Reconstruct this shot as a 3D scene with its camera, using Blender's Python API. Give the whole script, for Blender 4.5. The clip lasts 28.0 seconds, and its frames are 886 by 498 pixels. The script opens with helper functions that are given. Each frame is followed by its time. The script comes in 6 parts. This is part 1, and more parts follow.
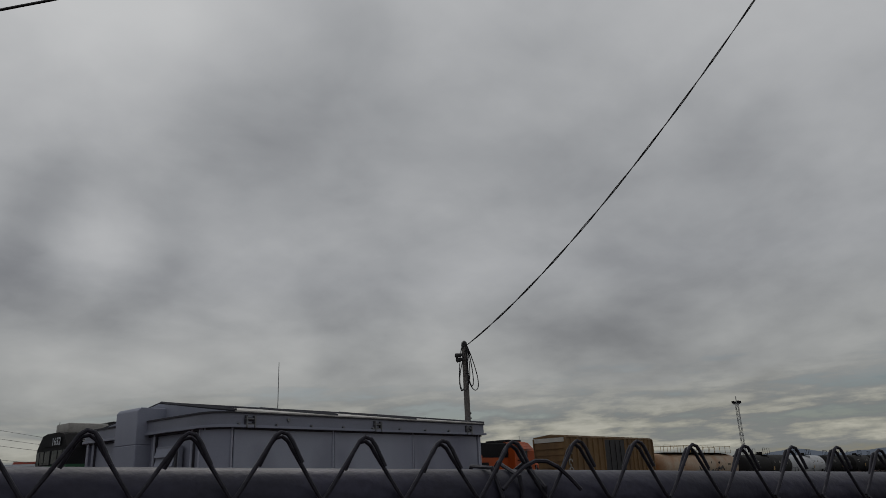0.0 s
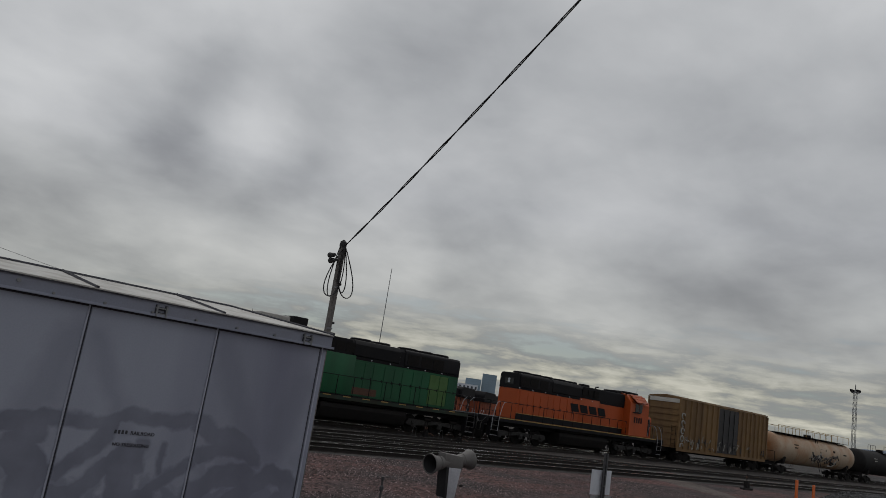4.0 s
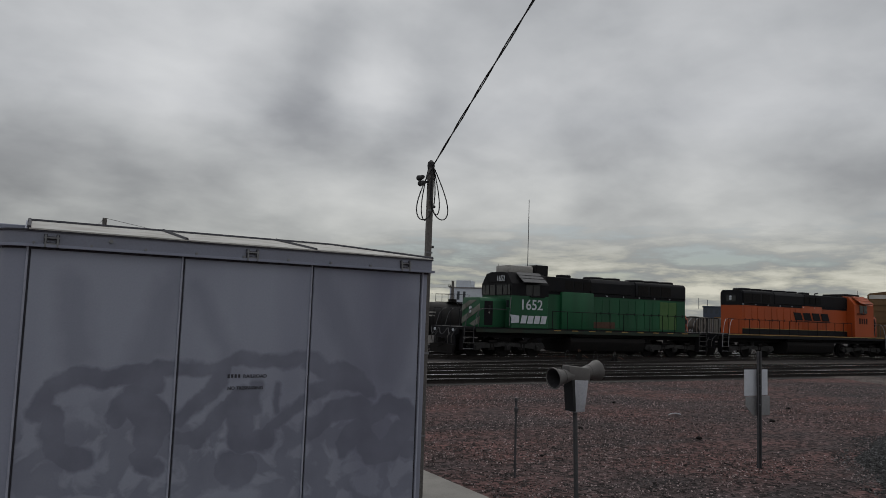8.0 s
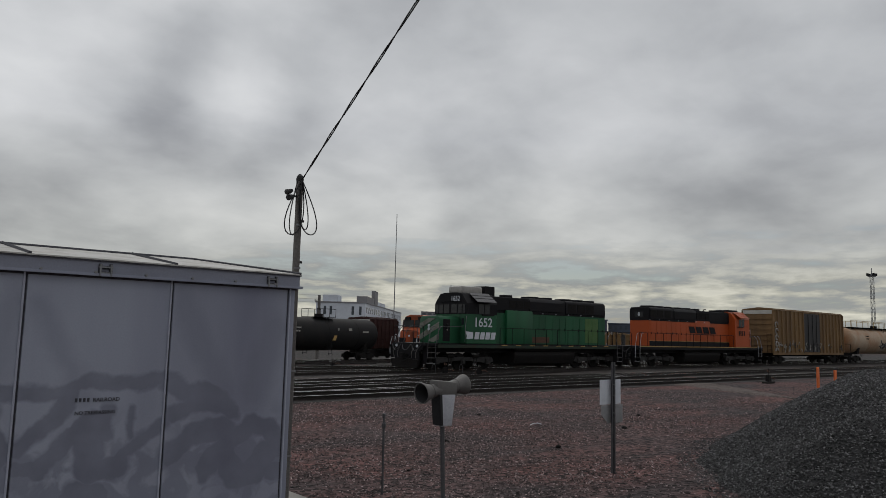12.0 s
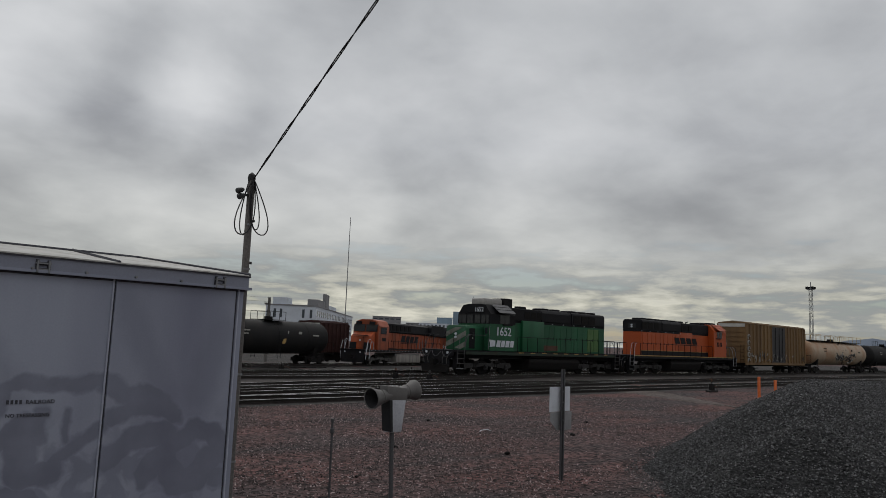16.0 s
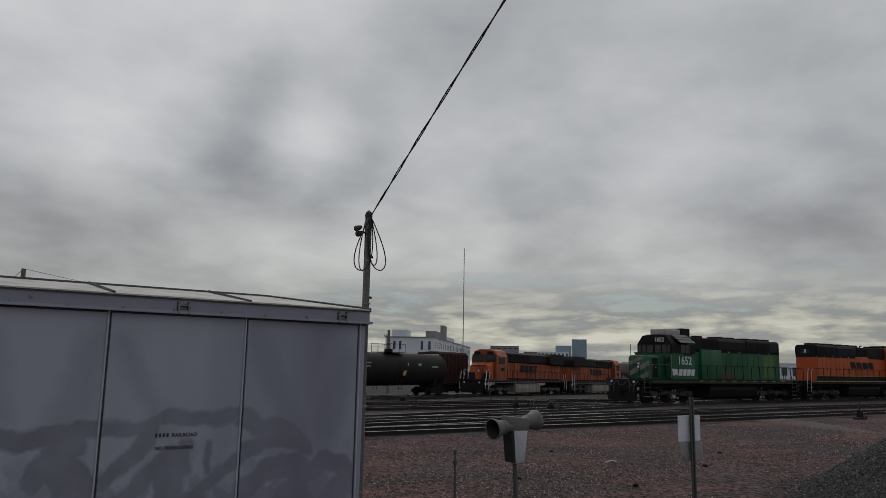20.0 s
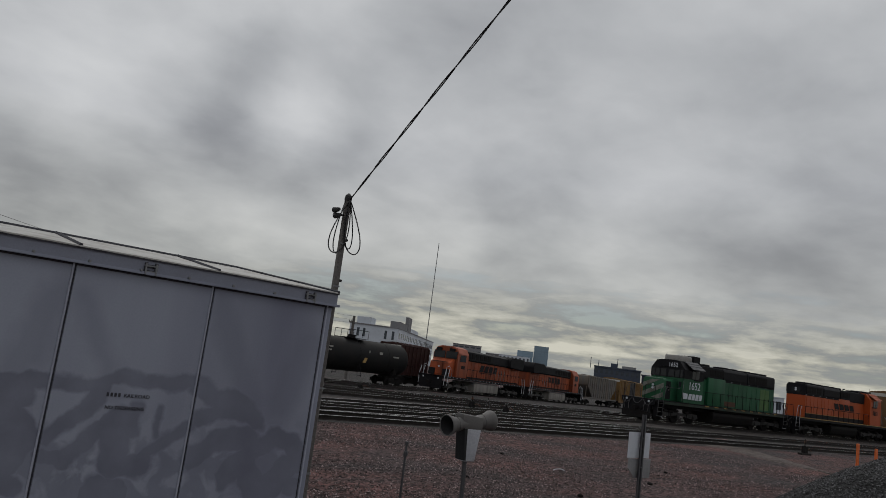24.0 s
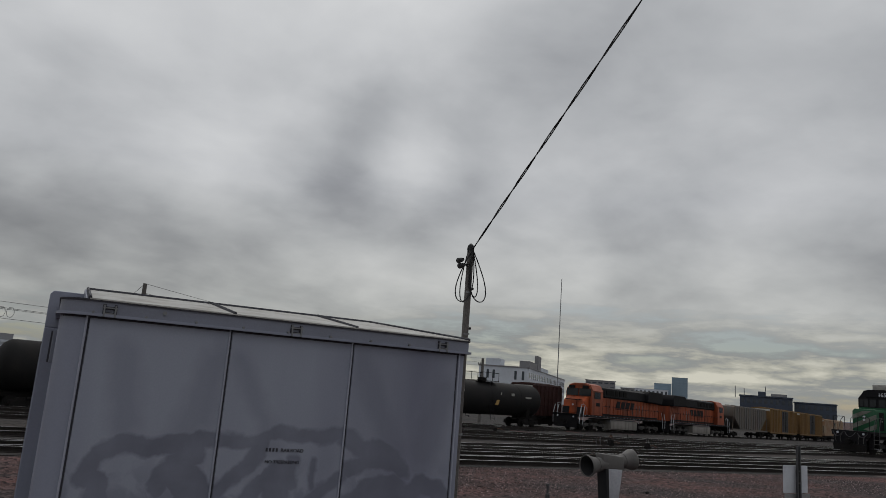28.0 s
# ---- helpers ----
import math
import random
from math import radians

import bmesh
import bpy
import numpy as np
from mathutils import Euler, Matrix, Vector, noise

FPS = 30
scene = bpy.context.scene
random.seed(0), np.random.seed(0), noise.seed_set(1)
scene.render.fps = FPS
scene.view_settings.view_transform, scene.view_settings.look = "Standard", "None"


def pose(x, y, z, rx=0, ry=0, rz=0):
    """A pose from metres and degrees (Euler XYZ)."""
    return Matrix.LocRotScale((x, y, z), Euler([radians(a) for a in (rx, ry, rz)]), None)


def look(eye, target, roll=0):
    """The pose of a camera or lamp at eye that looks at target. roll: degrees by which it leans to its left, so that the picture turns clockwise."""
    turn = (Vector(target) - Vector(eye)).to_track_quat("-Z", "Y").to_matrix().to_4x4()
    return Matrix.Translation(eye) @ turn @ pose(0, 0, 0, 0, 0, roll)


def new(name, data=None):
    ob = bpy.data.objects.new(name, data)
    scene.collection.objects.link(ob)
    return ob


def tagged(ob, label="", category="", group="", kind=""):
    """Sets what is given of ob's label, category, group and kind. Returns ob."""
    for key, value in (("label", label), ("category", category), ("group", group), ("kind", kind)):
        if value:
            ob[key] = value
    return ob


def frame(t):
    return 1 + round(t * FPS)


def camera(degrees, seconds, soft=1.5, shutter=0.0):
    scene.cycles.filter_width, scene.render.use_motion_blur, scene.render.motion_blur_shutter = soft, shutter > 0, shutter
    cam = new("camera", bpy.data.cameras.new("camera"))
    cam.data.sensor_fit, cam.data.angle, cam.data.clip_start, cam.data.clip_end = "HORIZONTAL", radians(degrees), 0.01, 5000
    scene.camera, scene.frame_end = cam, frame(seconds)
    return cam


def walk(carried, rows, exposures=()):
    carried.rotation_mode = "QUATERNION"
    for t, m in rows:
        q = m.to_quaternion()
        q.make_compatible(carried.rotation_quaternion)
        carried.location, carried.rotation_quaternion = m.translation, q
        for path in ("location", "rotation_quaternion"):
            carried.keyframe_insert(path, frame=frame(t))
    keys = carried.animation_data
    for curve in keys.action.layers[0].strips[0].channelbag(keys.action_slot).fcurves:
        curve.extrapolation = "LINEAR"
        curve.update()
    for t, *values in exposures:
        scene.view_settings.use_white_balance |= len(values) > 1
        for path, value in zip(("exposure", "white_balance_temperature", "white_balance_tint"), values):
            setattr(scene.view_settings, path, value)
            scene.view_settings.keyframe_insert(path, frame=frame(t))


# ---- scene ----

# ================= camera and its walk =================
cam = camera(62.4, 28.0, soft=0.85, shutter=0.0)
PATH = [
    (0, (-5.241, -5.991, 2.15), (-3.781, -4.766, 2.757), -2.4),
    (0.5, (-4.767, -5.826, 2.324), (-3.233, -4.605, 2.714), 3.6),
    (1, (-4.538, -5.877, 2.445), (-3.193, -4.43, 2.756), 3.8),
    (1.5, (-4.219, -6.109, 2.416), (-2.85, -4.693, 2.764), 8.5),
    (2, (-3.855, -6.311, 2.385), (-2.512, -4.898, 2.828), 10.8),
    (2.5, (-3.376, -6.584, 2.395), (-2.049, -5.181, 2.916), 10.4),
    (4.5, (-1.574, -6.977, 2.37), (-0.399, -5.393, 2.702), 5.7),
    (5, (-1.339, -6.968, 2.345), (-0.420, -5.225, 2.689), -1.8),
    (5.5, (-1.297, -7.084, 2.363), (-0.437, -5.312, 2.708), -1.7),
    (6, (-1.278, -6.938, 2.293), (-0.443, -5.152, 2.63), -1.0),
    (6.5, (-1.229, -6.813, 2.284), (-0.39, -5.027, 2.612), -0.7),
    (7, (-1.222, -6.840, 2.297), (-0.368, -5.062, 2.625), 0.1),
    (7.5, (-1.218, -6.806, 2.312), (-0.345, -5.033, 2.615), 0.5),
    (8, (-1.236, -6.884, 2.266), (-0.252, -5.153, 2.446), 2.0),
    (8.5, (-1.264, -6.896, 2.283), (-0.124, -5.261, 2.448), 2.8),
    (9, (-1.25, -6.865, 2.301), (-0.05, -5.275, 2.478), 2.1),
    (9.5, (-1.231, -6.86, 2.291), (-0.034, -5.269, 2.485), 1.4),
    (10, (-1.229, -6.858, 2.292), (-0.026, -5.274, 2.498), 0.8),
    (10.5, (-1.244, -6.86, 2.284), (-0.019, -5.292, 2.49), 0.7),
    (11, (-1.241, -6.864, 2.284), (-0.005, -5.306, 2.491), 0.9),
    (11.5, (-1.254, -6.867, 2.285), (0.01, -5.333, 2.506), 1.1),
    (12, (-1.26, -6.879, 2.284), (0.017, -5.356, 2.513), 1.4),
    (12.5, (-1.283, -6.903, 2.271), (0.028, -5.408, 2.493), 1.7),
    (14.5, (-1.229, -6.852, 2.281), (0.138, -5.411, 2.519), 2.2),
    (15, (-1.216, -6.825, 2.287), (0.153, -5.387, 2.529), 2.3),
    (15.5, (-1.213, -6.81, 2.289), (0.158, -5.374, 2.533), 2.3),
    (16, (-1.217, -6.818, 2.283), (0.153, -5.382, 2.53), 2.3),
    (16.5, (-1.215, -6.809, 2.285), (0.158, -5.376, 2.532), 2.6),
    (17, (-1.217, -6.804, 2.291), (0.158, -5.373, 2.539), 2.8),
    (17.5, (-1.205, -6.776, 2.293), (0.166, -5.342, 2.544), 2.8),
    (18, (-1.176, -6.766, 2.285), (0.157, -5.298, 2.544), 2.4),
    (18.5, (-1.193, -6.775, 2.285), (0.077, -5.254, 2.559), 2.8),
    (19, (-1.223, -6.825, 2.28), (-0.033, -5.246, 2.579), 1.4),
    (19.5, (-1.252, -6.884, 2.282), (-0.147, -5.248, 2.601), -0.1),
    (20, (-1.249, -6.853, 2.285), (-0.128, -5.227, 2.602), 1.1),
    (20.5, (-1.268, -6.848, 2.274), (-0.137, -5.229, 2.59), 2.2),
    (22.5, (-1.246, -6.817, 2.279), (-0.093, -5.21, 2.569), 5.1),
    (23, (-1.241, -6.822, 2.266), (-0.09, -5.213, 2.564), 5.3),
    (23.5, (-1.255, -6.829, 2.263), (-0.075, -5.242, 2.56), 7.8),
    (24, (-1.253, -6.844, 2.276), (-0.073, -5.258, 2.582), 7.5),
    (24.5, (-1.263, -6.837, 2.274), (-0.081, -5.254, 2.588), 7.2),
    (25, (-1.26, -6.837, 2.262), (-0.075, -5.256, 2.574), 7.3),
    (25.5, (-1.232, -6.798, 2.269), (-0.037, -5.225, 2.58), 7.6),
    (26, (-1.262, -6.845, 2.27), (-0.085, -5.262, 2.602), 7.0),
    (26.5, (-1.397, -6.962, 2.304), (-0.217, -5.386, 2.658), 7.6),
    (27, (-1.535, -7.124, 2.308), (-0.636, -5.37, 2.649), 5.0),
    (27.5, (-1.407, -7.006, 2.311), (-0.534, -5.239, 2.653), 4.3),
    (28, (-1.409, -7.032, 2.305), (-0.524, -5.279, 2.684), 4.4),
]
EXPOSE = [(0.0, -0.46), (0.4, -0.2), (1.0, 0.0), (2.0, -0.1), (2.5, -0.12), (4.5, -0.05), (6.5, 0.0), (8.0, 0.06), (9.0, 0.27), (10.5, 0.17), (17.5, 0.16), (19.0, 0.0), (20.5, -0.02), (28.0, -0.02)]
walk(cam, [(t, look(e, a, r)) for t, e, a, r in PATH], EXPOSE)

# ================= world and sun =================
SUN_AZ, SUN_EL = 52.0, 48.0


def build_world():
    w = bpy.data.worlds.new("overcast_sky")
    scene.world = w
    w.use_nodes = True
    nt = w.node_tree
    nt.nodes.clear()
    N, L = nt.nodes.new, nt.links.new

    def num(v):
        n = N("ShaderNodeValue")
        n.outputs[0].default_value = v
        return n.outputs[0]

    def m(op, a, b=None, c=None, clamp=False):
        n = N("ShaderNodeMath")
        n.operation, n.use_clamp = op, clamp
        for i, v in enumerate((a, b, c)):
            if v is None:
                continue
            if isinstance(v, (int, float)):
                n.inputs[i].default_value = v
            else:
                L(v, n.inputs[i])
        return n.outputs[0]

    def noise_at(vec, scale, detail, rough, dist=0.0):
        n = N("ShaderNodeTexNoise")
        n.inputs["Scale"].default_value, n.inputs["Detail"].default_value = scale, detail
        n.inputs["Roughness"].default_value, n.inputs["Distortion"].default_value = rough, dist
        L(vec, n.inputs["Vector"])
        return n.outputs["Fac"]

    def ramp(fac, stops):
        n = N("ShaderNodeValToRGB")
        e = n.color_ramp.elements
        while len(e) < len(stops):
            e.new(0.5)
        for k, (p, c) in zip(e, stops):
            k.position, k.color = p, (*c, 1)
        L(fac, n.inputs[0])
        return n.outputs[0]

    def mix(f, a, b):
        n = N("ShaderNodeMix")
        n.data_type = "RGBA"
        for v, s in ((f, 0), (a, 6), (b, 7)):
            if isinstance(v, (int, float)):
                n.inputs[s].default_value = v
            elif isinstance(v, tuple):
                n.inputs[s].default_value = (*v, 1)
            else:
                L(v, n.inputs[s])
        return n.outputs[2]

    tc = N("ShaderNodeTexCoord")
    sep = N("ShaderNodeSeparateXYZ")
    L(tc.outputs["Generated"], sep.inputs[0])
    X, Y, Z = sep.outputs
    up = m("ADD", m("MAXIMUM", Z, 0.0), 0.30)
    flat = N("ShaderNodeCombineXYZ")
    L(m("DIVIDE", X, up), flat.inputs[0])
    L(m("DIVIDE", Y, up), flat.inputs[1])
    fl = flat.outputs[0]
    # soft cloud deck
    big = noise_at(fl, 1.6, 6, 0.5, 0.25)
    fine = noise_at(fl, 3.6, 7, 0.5, 0.2)
    tone = m("ADD", m("ADD", m("MULTIPLY", big, 0.60), m("MULTIPLY", fine, 0.34)), m("ADD", m("MULTIPLY", Z, 0.42), -0.035))
    # the larger swells of the cloud deck: azimuth, elevation, width, amount
    swells = [(66.3, 17.6, 2.4, 0.12), (72, 14.6, 3.6, -0.06), (69.5, 20.2, 3.2, -0.06), (66, 12.8, 3.0, -0.06), (58, 17, 5, -0.05), (90, 9.4, 4.5, -0.20), (97, 9.0, 4.5, -0.18), (84, 9, 3.5, -0.10),
              (22, 12, 9, -0.08), (55, 8, 5, 0.10), (46, 20, 8, -0.05), (28, 18, 9, -0.05), (90, 25, 15, 0.05), (66, 36, 9, 0.20), (80, 33, 12, 0.08), (45, 30, 12, -0.04), (80, 17, 5, 0.07), (38, 8, 6, 0.06)]
    warp = N("ShaderNodeVectorMath")
    warp.operation = "ADD"
    L(tc.outputs["Generated"], warp.inputs[0])
    nz = N("ShaderNodeTexNoise")
    nz.inputs["Scale"].default_value, nz.inputs["Detail"].default_value = 7.0, 5
    L(tc.outputs["Generated"], nz.inputs["Vector"])
    sc = N("ShaderNodeVectorMath")
    sc.operation = "SCALE"
    sub = N("ShaderNodeVectorMath")
    sub.operation = "SUBTRACT"
    L(nz.outputs["Color"], sub.inputs[0])
    sub.inputs[1].default_value = (0.5, 0.5, 0.5)
    L(sub.outputs[0], sc.inputs[0])
    sc.inputs["Scale"].default_value = 0.085
    L(sc.outputs[0], warp.inputs[1])
    unit = N("ShaderNodeVectorMath")
    unit.operation = "NORMALIZE"
    L(warp.outputs[0], unit.inputs[0])
    for az, el, wid, amount in swells:
        d = (math.cos(radians(el)) * math.cos(radians(az)), math.cos(radians(el)) * math.sin(radians(az)), math.sin(radians(el)))
        dot = N("ShaderNodeVectorMath")
        dot.operation = "DOT_PRODUCT"
        L(unit.outputs[0], dot.inputs[0])
        dot.inputs[1].default_value = d
        k = 1.0 / (1 - math.cos(radians(wid)))
        fall = m("EXPONENT", m("MULTIPLY", m("SUBTRACT", dot.outputs["Value"], 1.0), k))
        tone = m("ADD", tone, m("MULTIPLY", fall, amount))
        if amount == 0.12:
            # the dark ring of cloud round the bright swirl
            away = m("SUBTRACT", m("MULTIPLY", m("ARCCOSINE", m("MINIMUM", dot.outputs["Value"], 0.99999)), 57.3), 5.0)
            ring = m("EXPONENT", m("MULTIPLY", m("MULTIPLY", away, away), -0.22))
            tone = m("ADD", tone, m("MULTIPLY", ring, -0.10))
    deck = ramp(tone, [(0.18, (0.190, 0.198, 0.218)), (0.36, (0.300, 0.311, 0.333)), (0.50, (0.420, 0.434, 0.454)), (0.66, (0.550, 0.562, 0.580)), (0.9, (0.71, 0.72, 0.73))])
    warm = m("MULTIPLY", m("SUBTRACT", 0.26, Z), 5.0, clamp=True)
    tint = N("ShaderNodeMix")
    tint.data_type, tint.blend_type = "RGBA", "MULTIPLY"
    L(warm, tint.inputs[0])
    L(deck, tint.inputs[6])
    tint.inputs[7].default_value = (1.02, 1.01, 0.93, 1)
    deck = tint.outputs[2]
    # broken cloud low over the horizon, clear sky in the gaps
    low = N("ShaderNodeCombineXYZ")
    L(m("MULTIPLY", X, 6.0), low.inputs[0])
    L(m("MULTIPLY", Y, 6.0), low.inputs[1])
    L(m("MULTIPLY", Z, 26.0), low.inputs[2])
    wide = N("ShaderNodeCombineXYZ")
    L(m("MULTIPLY", X, 2.6), wide.inputs[0])
    L(m("MULTIPLY", Y, 2.6), wide.inputs[1])
    L(m("MULTIPLY", Z, 19.0), wide.inputs[2])
    bands = m("ADD", m("MULTIPLY", noise_at(wide.outputs[0], 2.1, 5, 0.5, 0.2), 0.62), m("MULTIPLY", noise_at(low.outputs[0], 2.1, 8, 0.62, 0.15), 0.38))
    broken = ramp(bands, [(0.38, (0.185, 0.215, 0.23)), (0.445, (0.235, 0.255, 0.262)), (0.495, (0.295, 0.302, 0.288)), (0.53, (0.40, 0.397, 0.345)), (0.60, (0.60, 0.585, 0.50))])
    sky = N("ShaderNodeTexSky")
    sky.sky_type, sky.sun_disc = "NISHITA", False
    sky.sun_elevation, sky.sun_rotation = radians(SUN_EL), radians(90 - SUN_AZ)
    clear = N("ShaderNodeVectorMath")
    clear.operation = "SCALE"
    L(sky.outputs[0], clear.inputs[0])
    clear.inputs["Scale"].default_value = 0.05
    gaps = m("MULTIPLY", m("SUBTRACT", 0.475, bands), 12.0, clamp=True)
    horizon = mix(m("MULTIPLY", gaps, 0.75), broken, clear.outputs[0])
    high = m("MULTIPLY", m("SUBTRACT", m("ADD", m("ADD", Z, m("MULTIPLY", m("MAXIMUM", m("SUBTRACT", Y, 0.86), 0.0), 0.35)), m("MULTIPLY", m("SUBTRACT", bands, 0.5), 0.16)), 0.066), 16.0, clamp=True)
    col = mix(high, horizon, deck)
    bg = N("ShaderNodeBackground")
    L(col, bg.inputs[0])
    bg.inputs[1].default_value = 1.0
    out = N("ShaderNodeOutputWorld")
    L(bg.outputs[0], out.inputs[0])


build_world()
sun = new("sun", bpy.data.lights.new("sun", "SUN"))
sun.data.energy, sun.data.angle, sun.data.color = 0.5, radians(25), (1.0, 0.96, 0.9)
sd = Vector((math.cos(radians(SUN_EL)) * math.cos(radians(SUN_AZ)), math.cos(radians(SUN_EL)) * math.sin(radians(SUN_AZ)), math.sin(radians(SUN_EL))))
sun.matrix_world = look(sd * 50, (0, 0, 0))

# ================= materials =================


def mat(name, col, rough=0.6, metal=0.0, vary=0.25, scale=3.0, bump=0.15, fine=40.0, dirt=None, dirt_amount=0.35, streak=False, rnd=0.0, spec=0.3):
    """A painted or mineral surface: base colour, two scales of variation, dirt and relief."""
    ma = bpy.data.materials.new(name)
    ma.use_nodes = True
    nt = ma.node_tree
    N, L = nt.nodes.new, nt.links.new
    b = nt.nodes["Principled BSDF"]
    b.inputs["Metallic"].default_value = metal
    b.inputs["Specular IOR Level"].default_value = spec
    tc = N("ShaderNodeTexCoord")
    mp = N("ShaderNodeMapping")
    L(tc.outputs["Object"], mp.inputs[0])
    if streak:
        mp.inputs["Scale"].default_value = (1.0, 1.0, 0.12)
    n1, n2 = N("ShaderNodeTexNoise"), N("ShaderNodeTexNoise")
    n1.inputs["Scale"].default_value, n1.inputs["Detail"].default_value = scale, 5
    n2.inputs["Scale"].default_value, n2.inputs["Detail"].default_value = fine, 4
    L(mp.outputs[0], n1.inputs["Vector"])
    L(tc.outputs["Object"], n2.inputs["Vector"])
    mx = N("ShaderNodeMix")
    mx.data_type = "RGBA"
    d = dirt or tuple(c * 0.45 for c in col)
    mx.inputs[6].default_value, mx.inputs[7].default_value = (*col, 1), (*d, 1)
    r = N("ShaderNodeMapRange")
    r.inputs[1].default_value, r.inputs[2].default_value = 0.42, 0.75
    r.inputs[3].default_value, r.inputs[4].default_value = 0.0, dirt_amount
    L(n1.outputs["Fac"], r.inputs[0])
    L(r.outputs[0], mx.inputs[0])
    hv = N("ShaderNodeHueSaturation")
    L(mx.outputs[2], hv.inputs["Color"])
    mv = N("ShaderNodeMapRange")
    mv.inputs[3].default_value, mv.inputs[4].default_value = 1 - vary, 1 + vary
    mv.inputs[1].default_value, mv.inputs[2].default_value = 0.25, 0.75
    L(n2.outputs["Fac"], mv.inputs[0])
    val = mv.outputs[0]
    if rnd:
        oi = N("ShaderNodeObjectInfo")
        rr = N("ShaderNodeMapRange")
        rr.inputs[3].default_value, rr.inputs[4].default_value = 1 - rnd, 1 + rnd
        L(oi.outputs["Random"], rr.inputs[0])
        mu = N("ShaderNodeMath")
        mu.operation = "MULTIPLY"
        L(val, mu.inputs[0])
        L(rr.outputs[0], mu.inputs[1])
        val = mu.outputs[0]
    L(val, hv.inputs["Value"])
    L(hv.outputs[0], b.inputs["Base Color"])
    rg = N("ShaderNodeMapRange")
    rg.inputs[3].default_value, rg.inputs[4].default_value = max(rough - 0.12, 0.03), min(rough + 0.15, 1)
    L(n1.outputs["Fac"], rg.inputs[0])
    L(rg.outputs[0], b.inputs["Roughness"])
    if bump:
        bp = N("ShaderNodeBump")
        bp.inputs["Strength"].default_value, bp.inputs["Distance"].default_value = bump, 0.01
        L(n2.outputs["Fac"], bp.inputs["Height"])
        L(bp.outputs[0], b.inputs["Normal"])
    return ma


M_SHED = mat("shed_grey_paint", (0.236, 0.252, 0.318), 0.5, 0.0, 0.04, 1.2, 0.03, 60, dirt=(0.165, 0.175, 0.225), dirt_amount=0.7, streak=True)
M_SHED_TRIM = mat("shed_trim", (0.19, 0.202, 0.252), 0.45, 0.0, 0.06, 2.5, 0.05, 60, dirt=(0.13, 0.13, 0.15))
# shed grey made lighter, so the beads carry a painted highlight
M_BEAD = mat("shed_bead_highlight", (0.33, 0.345, 0.42), 0.4, 0.0, 0.06, 2.5, 0.05, 60)
M_SHED_ROOF = mat("shed_roof", (0.38, 0.375, 0.36), 0.6, 0.0, 0.08, 4, 0.1, 30, dirt=(0.20, 0.18, 0.155), dirt_amount=0.6)
M_VISOR = mat("grey_visor_metal", (0.11, 0.11, 0.115), 0.7, 0.0, 0.1, 6, 0.05, 60)
M_GEAR = mat("dusty_grey_gear", (0.075, 0.072, 0.07), 0.85, 0, 0.3, 3, 0.2, 25, dirt=(0.02, 0.018, 0.017), dirt_amount=0.8)
M_POST = mat("dark_weathered_steel", (0.075, 0.075, 0.08), 0.6, 0.3, 0.15, 9, 0.1, 70)
M_PALE = mat("chalky_pale_paint", (0.34, 0.35, 0.385), 0.65, 0, 0.12, 7, 0.06, 60, dirt=(0.2, 0.2, 0.21), dirt_amount=0.7)
M_TRUCK = mat("greasy_truck_iron", (0.026, 0.025, 0.025), 0.7, 0.1, 0.3, 3, 0.2, 25, dirt=(0.01, 0.0095, 0.009), dirt_amount=0.8)
# dark joints, ribs and stencils; also the shade painted at eaves and catches
M_SEAM_SHADE = mat("seam_and_shade_dark", (0.05, 0.05, 0.06), 0.8, 0, 0.1)
M_GALV = mat("galvanised_steel", (0.20, 0.205, 0.215), 0.5, 0.6, 0.12, 9, 0.08, 90)
M_WIRE = mat("fence_wire", (0.032, 0.031, 0.042), 0.5, 0.4, 0.2, 30, 0.1, 200)
M_RAILPIPE = mat("fence_pipe", (0.030, 0.029, 0.050), 0.42, 0.2, 0.2, 9, 0.1, 120, dirt=(0.012, 0.012, 0.02), dirt_amount=0.9)
M_WOOD = mat("weathered_pole_wood", (0.115, 0.107, 0.102), 0.85, 0, 0.3, 4, 0.4, 50, streak=True)
M_CABLE = mat("black_cable", (0.02, 0.02, 0.022), 0.6, 0, 0.1)
M_CONC = mat("concrete", (0.22, 0.21, 0.195), 0.9, 0, 0.12, 3, 0.2, 60)
M_HORN = mat("speaker_grey", (0.105, 0.10, 0.098), 0.6, 0, 0.08, 6, 0.05, 80)
M_DARK = mat("dark_inside", (0.015, 0.015, 0.017), 0.7, 0, 0.1)
M_WHITE = mat("white_paint", (0.50, 0.52, 0.57), 0.55, 0, 0.05, 6, 0.03, 60)
M_SIGNBACK = mat("sign_back_metal", (0.30, 0.30, 0.31), 0.5, 0.5, 0.1)
M_RUST = mat("rusty_iron", (0.10, 0.055, 0.04), 0.85, 0.2, 0.3, 12, 0.3, 60)
M_ORANGE_POST = mat("orange_marker", (0.60, 0.13, 0.03), 0.6, 0, 0.1, 6, 0.05)
M_GREEN = mat("loco_green_paint", (0.010, 0.080, 0.034), 0.5, 0, 0.10, 0.8, 0.04, 30, dirt=(0.010, 0.030, 0.018), dirt_amount=0.6, streak=True)
M_SILL = mat("grimy_green_sill", (0.016, 0.028, 0.020), 0.7, 0, 0.2, 1.5, 0.05, 30, dirt=(0.03, 0.02, 0.014), dirt_amount=0.8)
M_GREEN2 = mat("loco_green_patch", (0.055, 0.12, 0.035), 0.5, 0, 0.1, 2, 0.04, 30)
